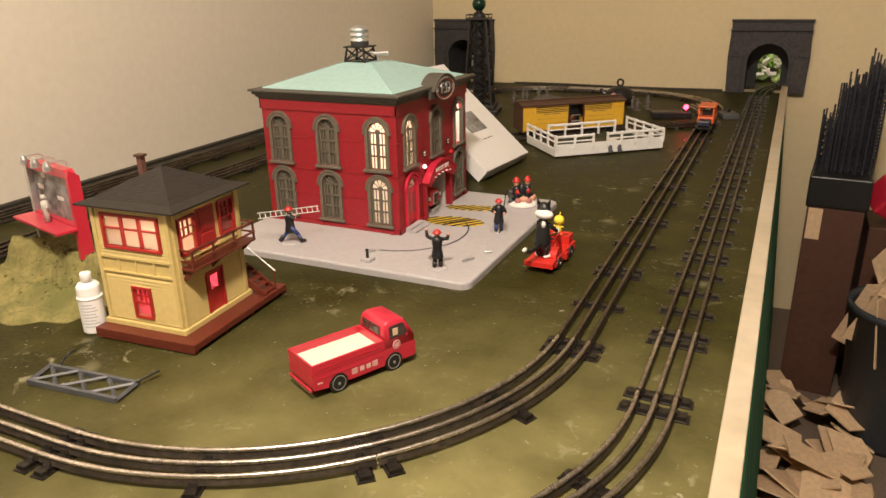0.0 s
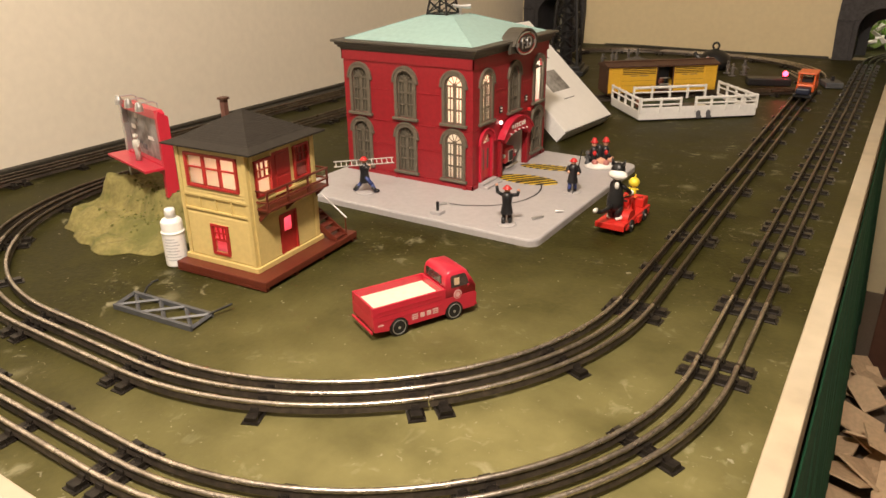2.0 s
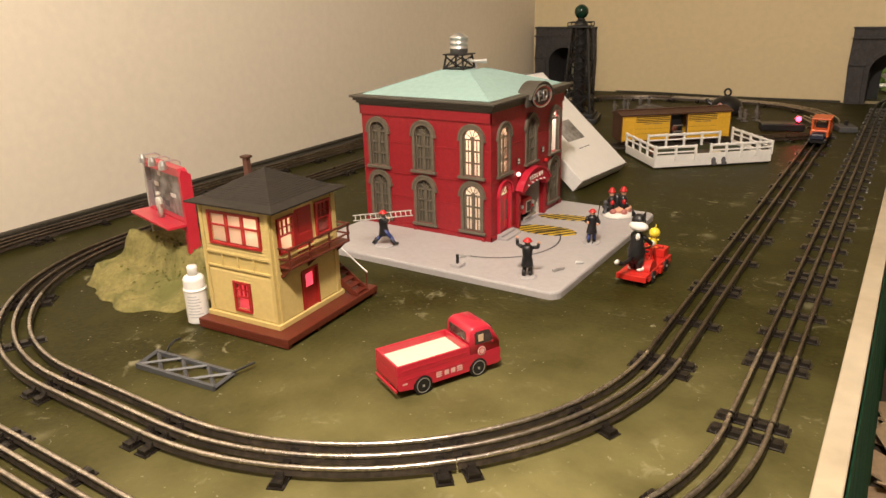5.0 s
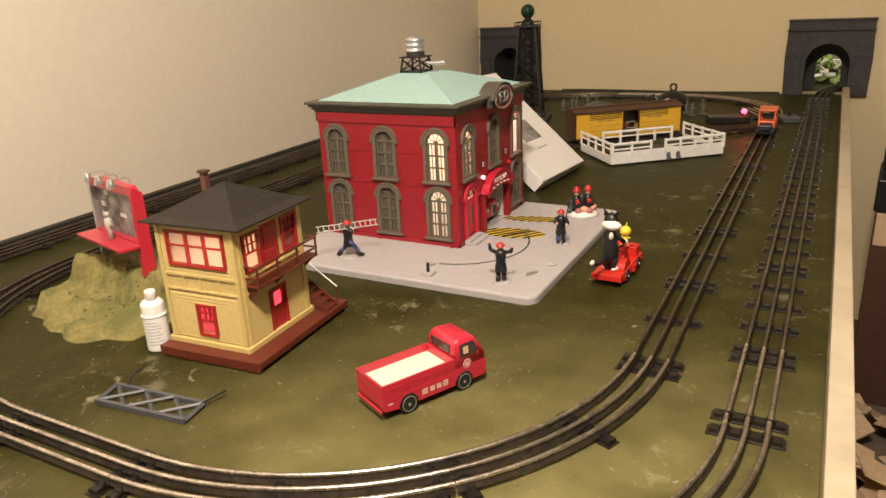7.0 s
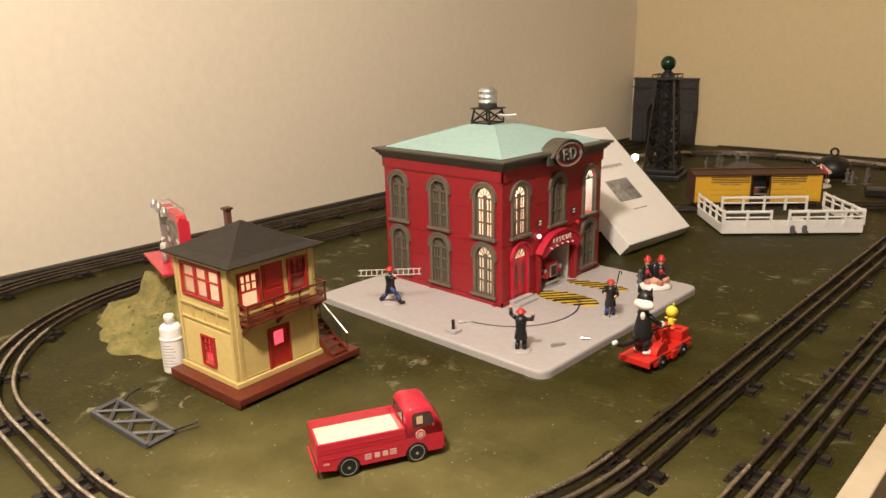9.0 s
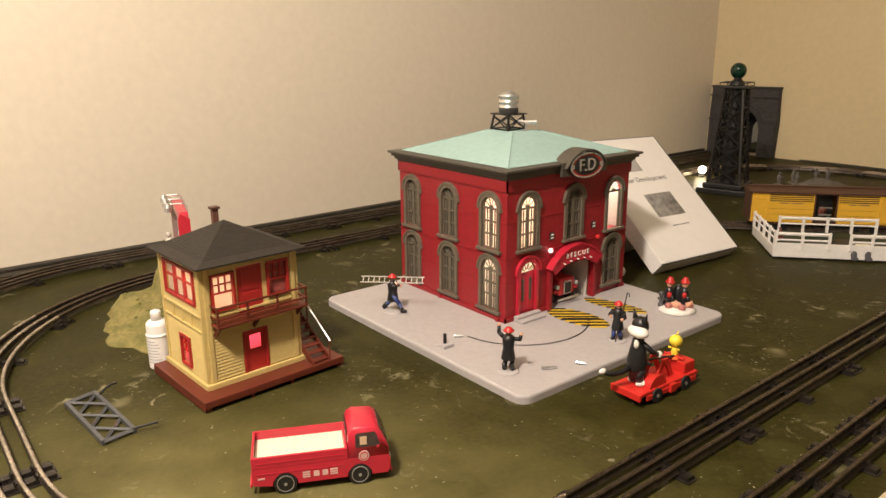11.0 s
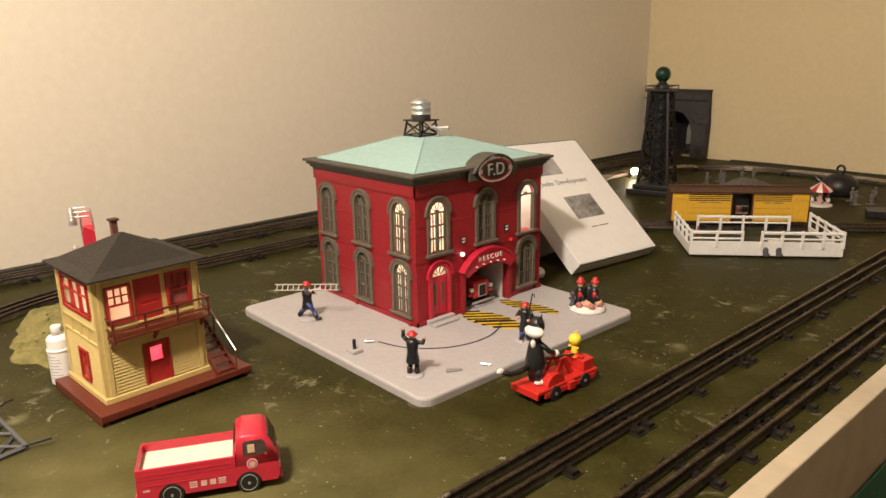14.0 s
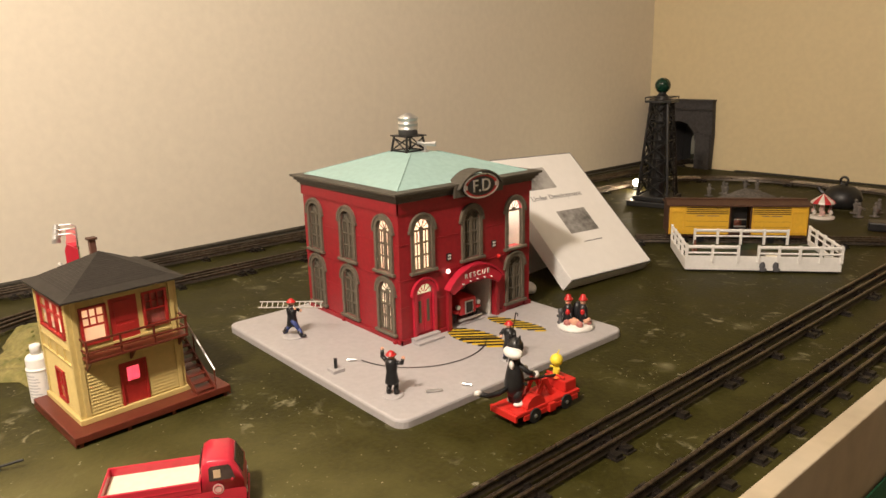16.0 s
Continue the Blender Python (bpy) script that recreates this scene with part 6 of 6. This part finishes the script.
# ---- stock pen, stock car and what lies behind ----
pa = math.atan2(0.172, 0.201)
pen = thing("stock_pen", "white fenced toy stock pen with dark green floor", "stock pen", pose(-0.425, 1.556, 0, 0, 0, math.degrees(pa)))
PL, PD = 0.268, 0.165
part("platform", B(0.002, PL - 0.002, 0.002, PD, 0, 0.006, 0.001), BLACKP, pen)
part("floor", B(0.006, PL - 0.006, 0.006, PD - 0.002, 0.0062, 0.0140), DKGREEN, pen)
part("front_board", B(0, PL, -0.001, 0.003, 0.004, 0.030, 0.0006), WHITEP, pen)
part("side_board", B(0, 0.004, 0.0035, PD, 0.004, 0.022, 0.0006), WHITEP, pen)
part("side_board", B(PL - 0.004, PL, 0.0035, PD, 0.004, 0.022, 0.0006), WHITEP, pen)
bm = bmesh.new()
for x in (PL * 0.50, PL * 0.585):
    ball(bm, (x, -0.0018, 0.013), 0.006, 0.9, 0.25, 1.3, 8)
    ball(bm, (x + 0.002, -0.0018, 0.006), 0.006, 1.1, 0.25, 0.7, 8)
part("painted_mark", bm, GREYINK, pen)


def fence(x0, y0, x1, y1, n, z0=0.020, z1=0.050):
    f = part("fence", C((x0, y0, z1 - 0.002), (x1, y1, z1 - 0.002), 0.0024, seg=4), WHITEP, pen)
    for z in (z0 + 0.016, z0 + 0.026):
        part("fence_rail", C((x0, y0, z), (x1, y1, z), 0.0020, seg=4), WHITEP, f)
    for i in range(n + 1):
        t = i / n
        x, y = x0 + (x1 - x0) * t, y0 + (y1 - y0) * t
        part("fence_post", B(x - 0.0022, x + 0.0022, y - 0.0022, y + 0.0022, z0, z1 + 0.001), WHITEP, f)


fence(0.002, -0.002, PL * 0.34, -0.002, 2)
fence(PL * 0.47, -0.002, PL - 0.002, -0.002, 4)
fence(0.002, 0.004, 0.002, PD, 4)
fence(PL - 0.002, 0.004, PL - 0.002, PD, 4)
fence(0.04, PD - 0.035, PL * 0.80, PD - 0.035, 4)
bm = bmesh.new()
bmesh.ops.create_cone(bm, cap_ends=True, segments=32, radius1=0.040, radius2=0.039, depth=0.003, matrix=Matrix.Translation((0.14, 0.06, 0.0158)) @ Matrix.Diagonal((1.5, 0.9, 1, 1)))
part("belt_oval", bm, BLACKP, pen)
part("hay", ball(bmesh.new(), (0.165, 0.05, 0.019), 0.008, 1.6, 1, 0.5, 10), BEDW, pen)
bm = bmesh.new()
ball(bm, (0, 0, 0.011), 0.006, 1.7, 0.8, 0.9, 9)
for x, y in ((-0.007, 0.003), (0.007, 0.003), (-0.007, -0.003), (0.007, -0.003)):
    cyl(bm, (x, y, 0), (x, y, 0.009), 0.0014, 0.002, 6)
cyl(bm, (0.008, 0, 0.013), (0.014, 0, 0.019), 0.003, 0.002, 7)
ball(bm, (0.0155, 0, 0.0195), 0.003, 1.5, 0.8, 0.8, 8)
hs = part("toy_calf", bm, PONY, None, "", True)
hs.matrix_world = pose(-0.455, 1.640, 0.0140, 0, 0, 120)
tagged(hs, "small brown plastic toy calf in the stock pen", "toy animal")

car = thing("stock_car", "yellow toy stock car with brown roof and open door", "toy railcar", pose(-0.548, 1.697, 0.012, 0, 0, math.degrees(pa)))
CL, CD, C0, C1 = 0.270, 0.060, 0.014, 0.073
part("underframe", B(0.004, CL - 0.004, 0.004, CD - 0.004, 0.008, C0 - 0.0002), BROWN, car)
for a, b in ((0.0, 0.118), (0.162, CL)):
    pnl = part("side_panel", B(a, b, 0, 0.002, C0, C1), YELLOWC, car, "yellow slatted side")
    e0 = a if a == 0 else b - 0.032
    for x in (e0 + 0.001, e0 + 0.029):
        part("frame_bar", B(x, x + 0.0022, -0.0018, -0.0001, C0, C1), YELLOWC, pnl)
    for z in (0.018, 0.060):
        part("frame_bar", B(e0 + 0.0034, e0 + 0.0288, -0.0016, -0.0001, z, z + 0.0020), YELLOWC, pnl)
    p0, p1 = (a + 0.034, b - 0.002) if a == 0 else (a + 0.002, b - 0.034)
    for z in (0.0565, 0.0605, 0.0645, 0.0685):
        part("slot", B(p0, p1, -0.0004, -0.0001, z, z + 0.0017), BLACKP, pnl)
    for z in (0.030, 0.041):
        part("plank_gap", B(p0, p1, -0.0003, -0.0001, z, z + 0.0004), BROWN, pnl)
    for x0, x1, z in ((0.25, 0.45, 0.0520), (0.50, 0.78, 0.0520), (0.35, 0.65, 0.0230)):
        part("lettering_bar", B(p0 + (p1 - p0) * x0, p0 + (p1 - p0) * x1, -0.0005, -0.0001, z, z + 0.0016), GREYINK, pnl)
part("side_panel", B(0, CL, CD - 0.002, CD, C0, C1), YELLOWC, car)
part("end_wall", B(-0.002, 0.0, 0.0, CD, C0, C1), BROWN, car)
part("end_wall", B(CL, CL + 0.002, 0.0, CD, C0, C1), BROWN, car)
part("floor", B(0, CL, 0.0022, CD - 0.0022, C0, C0 + 0.002), BROWN, car)
part("doorway_post", B(0.118, 0.121, -0.001, 0.002, C0, C1), BROWN, car)
part("doorway_post", B(0.159, 0.162, -0.001, 0.002, C0, C1), BROWN, car)
part("gate", B(0.128, 0.152, -0.001, 0.001, 0.030, 0.033), SILVER, car)
part("gate", B(0.128, 0.152, -0.001, 0.001, 0.045, 0.047), SILVER, car)
# black sheet added behind the doorway as the car's inner shade
part("door_shadow_box", B(0.122, 0.158, 0.020, 0.022, C0 + 0.002, C1 - 0.001), BLACKP, car, "black sheet standing in for the shade inside the doorway")
part("inner_load", ball(bmesh.new(), (0.14, 0.02, 0.034), 0.009, 0.9, 0.6, 1.2, 10), PONY, car)
bm = bmesh.new()
prism(bm, [(-0.004, C1), (CD + 0.004, C1), (CD + 0.004, C1 + 0.003), (CD / 2, C1 + 0.010), (-0.004, C1 + 0.003)], -0.005, CL + 0.005, "x")
part("roof", bm, BROWN, car, "brown pitched roof")
part("roof_walk", B(-0.004, CL + 0.004, CD / 2 - 0.005, CD / 2 + 0.005, C1 + 0.0095, C1 + 0.0115), BROWN, car)
for x in (0.05, CL - 0.05):
    for y in (0.010, CD - 0.010):
        for dx in (-0.016, 0.016):
            part("wheel", C((x + dx, y - 0.002, 0.002), (x + dx, y + 0.002, 0.002), 0.0075, seg=14), BLACKP, car)
SID = "siding of track"
ca, sa = math.cos(pa), math.sin(pa)
oc = Vector((-0.548, 1.697)) + Vector((-sa, ca)) * CD / 2
d2_ = Vector((ca, sa))
for k in range(3):
    p, q = oc + d2_ * (-0.06 + 0.20 * k), oc + d2_ * (0.14 + 0.20 * k)
    track([p[:], q[:]], C3, LAB, SID, DULL)
pb = thing("rubble_pile", "smooth grey mound of scale rubble on the table", "rubble", pose(-0.665, 2.27, 0, 0, 0, 50))
bm = bmesh.new()
rings = []
for k in range(9):
    q = 1 - k / 9
    rings.append([bm.verts.new((0.088 * q * math.cos(a) * (1 + 0.10 * math.sin(3 * a + 1)), 0.052 * q * math.sin(a) * (1 + 0.08 * math.sin(5 * a)), 0.0 if k == 0 else 0.036 * (1 - q) ** 0.8 + 0.004 * noise.noise((q * 4 * math.cos(a), q * 4 * math.sin(a), 0.7)))) for a in (2 * math.pi * i / 36 for i in range(36))])
for a, b in zip(rings, rings[1:]):
    for i in range(36):
        bm.faces.new((a[i], a[(i + 1) % 36], b[(i + 1) % 36], b[i]))
bm.faces.new(rings[-1])
bm.faces.new(rings[0][::-1])
part("mound", bm, ROCK, pb, "", True)
bm = bmesh.new()
for i in range(70):
    a, q = rnd.uniform(0, 6.28), rnd.uniform(0.75, 1.25)
    ball(bm, (0.088 * q * math.cos(a), 0.052 * q * math.sin(a), 0.003), rnd.uniform(0.003, 0.006), 1, 1, 0.7, 5)
part("stones", bm, ROCK, pb)
for i, (x, y, a) in enumerate(((-0.775, 2.27, 10), (-0.765, 2.33, 40), (-0.745, 2.31, 80), (-0.735, 2.40, 20), (-0.715, 2.43, 60), (-0.378, 2.25, 0), (-0.400, 2.29, 50), (-0.352, 2.28, 0), (-0.362, 2.33, 120))):
    bm = bmesh.new()
    lathe(bm, [(0.012, 0), (0.012, 0.002), (0.004, 0.003), (0.005, 0.016), (0.007, 0.022), (0.0025, 0.028)], 9)
    ball(bm, (0, 0, 0.032), 0.0045, seg=8)
    tube(bm, [(0.005, 0, 0.024), (0.012, 0.004, 0.018)], 0.002, 6)
    f = part("grey_figurine", bm, ROCK, None, "", True)
    f.matrix_world = pose(x, y, 0, 0, 0, a)
    tagged(f, "small dark grey figurine standing on the table", "figurine", "grey figurines")
cr = thing("toy_carousel", "small toy carousel with red and white striped canopy", "toy carousel", pose(-0.437, 2.185, 0) @ Matrix.Diagonal((0.85, 0.85, 0.95, 1)))
part("base", lathe(bmesh.new(), [(0.034, 0), (0.034, 0.004), (0.028, 0.006)], 20), BONE, cr)
part("column", C((0, 0, 0.006), (0, 0, 0.040), 0.006, seg=10), PALEPRINT, cr)
for i in range(12):
    a0, a1 = 2 * math.pi * i / 12, 2 * math.pi * (i + 1) / 12
    bm = bmesh.new()
    vs = [bm.verts.new(c) for c in ((0.032 * math.cos(a0), 0.032 * math.sin(a0), 0.038), (0.032 * math.cos(a1), 0.032 * math.sin(a1), 0.038), (0.030 * math.cos(a1), 0.030 * math.sin(a1), 0.043), (0.030 * math.cos(a0), 0.030 * math.sin(a0), 0.043), (0, 0, 0.062))]
    bm.faces.new(vs[:4])
    bm.faces.new((vs[3], vs[2], vs[4]))
    part("canopy_gore", bm, BONE if i % 2 else REDIN, cr)
for i in range(6):
    a = math.pi * i / 3
    part("pole", C((0.024 * math.cos(a), 0.024 * math.sin(a), 0.006), (0.024 * math.cos(a), 0.024 * math.sin(a), 0.040), 0.0010, seg=5), SILVER, cr)
    part("horse", ball(bmesh.new(), (0.024 * math.cos(a), 0.024 * math.sin(a), 0.016), 0.005, 1, 1, 1.2, 7), (BONE, PALEPRINT)[i % 2], cr)
fb = thing("black_kettle", "black rounded toy kettle with a ring on its lid", "toy kettle", pose(-0.452, 2.345, 0))
bm = lathe(bmesh.new(), [(0.034, 0.0), (0.044, 0.010), (0.046, 0.026), (0.040, 0.042), (0.026, 0.053), (0.010, 0.058)], 20)
part("pot", bm, BLACKP, fb, "", True)
part("ring", tube(bmesh.new(), [(0.009 * math.cos(2 * math.pi * i / 16), 0, 0.068 + 0.010 * math.sin(2 * math.pi * i / 16)) for i in range(17)], 0.0032, 6), BLACKP, fb)
part("spout", tube(bmesh.new(), [(-0.040, 0, 0.028), (-0.054, 0, 0.036), (-0.060, 0, 0.046)], 0.0055, 8), BLACKP, fb)

# signal box with red lamp, switch motor
sg = thing("crossing_signal", "low dark box with a lit red signal lamp", "signal", pose(-0.262, 2.150, 0, 0, 0, 20))
part("housing", B(-0.058, 0.050, -0.022, 0.022, 0, 0.020, 0.003), BLACKP, sg)
part("lamp_post", C((0.034, -0.006, 0.020), (0.034, -0.006, 0.026), 0.006, seg=12), BLACKP, sg)
part("lens", ball(bmesh.new(), (0.034, -0.010, 0.032), 0.0072, seg=14), glow("signal_red", (1.0, 0.03, 0.06), 14.0), sg, "lit red lens", True)
lamp("signal_glow", "POINT", (-0.227, 2.130, 0.046), (0, 0, 0), 0.07, (1.0, 0.05, 0.06), 0.006)
swm = thing("switch_motor", "dark track switch motor beside the rails", "switch motor", pose(-0.118, 2.20, 0, 0, 0, 20))
part("case", B(-0.022, 0.022, -0.030, 0.030, 0, 0.016, 0.003), GREYP, swm)
part("lantern", B(-0.004, 0.004, -0.006, 0.006, 0.0162, 0.028, 0.001), BLACKP, swm)
track([(-0.159, 2.09), (-0.167, 2.16), (-0.185, 2.23), (-0.215, 2.30), (-0.235, 2.34)], C3, LAB, SID)

# ---- orange motor car on the inner loop ----
oc_ = thing("track_motor_car", "orange toy rail motor car with dark blue nose", "toy railcar", pose(-0.1545, 1.98, 0.0118))
part("chassis", B(-0.020, 0.020, -0.062, 0.058, 0.004, 0.012, 0.001), BLACKP, oc_)
part("bonnet", B(-0.015, 0.015, -0.068, -0.030, 0.0122, 0.026, 0.003), mat("dark_blue_plastic", (0.02, 0.025, 0.05), 0.4, 0, 150, 0.15, 0.03), oc_, "dark blue nose")
part("body", B(-0.020, 0.020, -0.0295, 0.055, 0.0122, 0.030, 0.003), ORANGE, oc_)
for s in (-1, 1):
    part("cab_post", B(s * 0.0175 - 0.0018, s * 0.0175 + 0.0018, -0.024, -0.018, 0.0302, 0.052), ORANGE, oc_)
    part("cab_post", B(s * 0.0175 - 0.0018, s * 0.0175 + 0.0018, 0.034, 0.040, 0.0302, 0.052), ORANGE, oc_)
    for y in (-0.040, 0.035):
        part("wheel", C((s * 0.0150, y, 0.0070), (s * 0.0200, y, 0.0070), 0.0070, seg=16), BLACKP, oc_)
part("canopy", B(-0.021, 0.021, -0.027, 0.044, 0.0522, 0.056, 0.0015), ORANGE, oc_)
part("seat", B(-0.012, 0.012, 0.0, 0.014, 0.0302, 0.042, 0.001), BLACKP, oc_)

# ---- clutter beside the table ----
bx = thing("tall_carton", "tall dark brown cardboard carton standing on the floor", "box", pose(0.205, 2.26, -0.78, 0, 0, -4))
part("carton_body", B(-0.085, 0.052, -0.11, 0.11, 0, 0.56, 0.003), DKBOX, bx)
part("tape", B(-0.080, -0.045, -0.1126, -0.1121, 0.47, 0.558), KRAFT, bx, "strip of pale parcel tape")
part("flap", B(-0.085, 0.052, -0.112, -0.1102, 0.50, 0.559), DKBOX, bx)
tray = thing("black_tray", "black plastic tray on top of the tall carton", "tray", pose(0.205, 2.26, -0.219, 0, 0, -4))
part("tray_body", B(-0.090, 0.060, -0.113, 0.113, 0, 0.085, 0.004), BLACKP, tray)
BL = mat("blue_black_plastic", (0.014, 0.015, 0.024), 0.45, 0, 150, 0.3, 0.05)
rnd = random.Random(21)
for i in range(28):
    x, y = -0.078 + 0.0048 * i, rnd.uniform(-0.06, 0.04)
    h = 0.16 + 0.09 * (i > 6) + 0.07 * max(0, 1 - abs(i - 21) / 4) + 0.03 * (i > 23) + rnd.uniform(-0.02, 0.02)
    st_ = thing("plastic_truss", "blue-black plastic truss piece stored upright in the tray", "truss piece", pose(0.205 + x, 2.26 + y, -0.1335, 0, 0, rnd.uniform(-12, 12)), "stored truss pieces")
    for s in (-1, 1):
        part("chord", B(s * 0.008 - 0.002, s * 0.008 + 0.002, -0.003, 0.003, 0, h * (1 if s < 0 else 0.95)), BL, st_)
    bm = bmesh.new()
    k = 0
    z = 0.006
    while z < h * 0.93 - 0.018:
        cyl(bm, (-0.008, 0, z), (0.008, 0, z + 0.016), 0.0016, seg=4)
        cyl(bm, (0.008, 0, z), (-0.008, 0, z + 0.016), 0.0016, seg=4)
        z += 0.019
    part("lattice", bm, BL, st_)
rd = thing("red_packet", "crumpled red plastic packet beside the black tray", "packet", pose(0.325, 2.27, -0.225, 20, 30, 25))
part("packet_body", B(-0.06, 0.06, -0.05, 0.05, -0.03, 0.05, 0.008), REDP, rd)
rb = thing("storage_carton", "dark carton under a red packet on the floor", "box", pose(0.345, 2.30, -0.78))
part("carton_body", B(-0.07, 0.12, -0.08, 0.1, 0, 0.50, 0.003), DKBOX, rb)
bn = thing("waste_bin", "grey-blue round plastic waste bin full of cardboard", "bin", pose(0.372, 1.99, -0.78))
part("bucket", lathe(bmesh.new(), [(0.105, 0.0), (0.112, 0.02), (0.135, 0.36), (0.142, 0.362), (0.142, 0.378), (0.132, 0.378), (0.128, 0.355), (0.105, 0.04), (0.09, 0.03)], 36), BIN, bn, "", True)
rnd = random.Random(4)
for i in range(9):
    a = rnd.uniform(0, 6.28)
    c = thing("cardboard_piece", "torn piece of brown cardboard sticking from the bin", "cardboard", pose(0.372 + 0.07 * math.cos(a), 1.99 + 0.07 * math.sin(a), -0.47 + rnd.uniform(0, 0.10), rnd.uniform(50, 110), rnd.uniform(-25, 25), rnd.uniform(0, 180)), "cardboard in the bin")
    w, h = rnd.uniform(0.04, 0.07), rnd.uniform(0.08, 0.14)
    part("sheet", prism(bmesh.new(), [(-w, -h), (w * 0.9, -h), (w, h * 0.7), (w * 0.3, h), (-w * 0.9, h * 0.9)], -0.002, 0.002, "z"), KRAFT, c)
for i in range(34):
    x, y = rnd.uniform(0.09, 0.29), rnd.uniform(1.50, 2.06)
    z = -0.775 + 0.10 * max(0, 1 - abs(x - 0.19) / 0.16) * rnd.uniform(0.3, 1) + 0.004 * i * 0.3
    c = thing("cardboard_scrap", "torn brown cardboard scrap in a heap on the floor", "cardboard", pose(x, y, z, rnd.uniform(-28, 28), rnd.uniform(-28, 28), rnd.uniform(0, 360)), "heap of cardboard scraps")
    w, h = rnd.uniform(0.03, 0.06), rnd.uniform(0.03, 0.07)
    part("sheet", prism(bmesh.new(), [(-w, -h), (w * 0.8, -h * 0.9), (w, h * 0.5), (w * 0.2, h), (-w * 0.8, h * 0.7)], -0.0025, 0.0025, "z"), KRAFT, c)
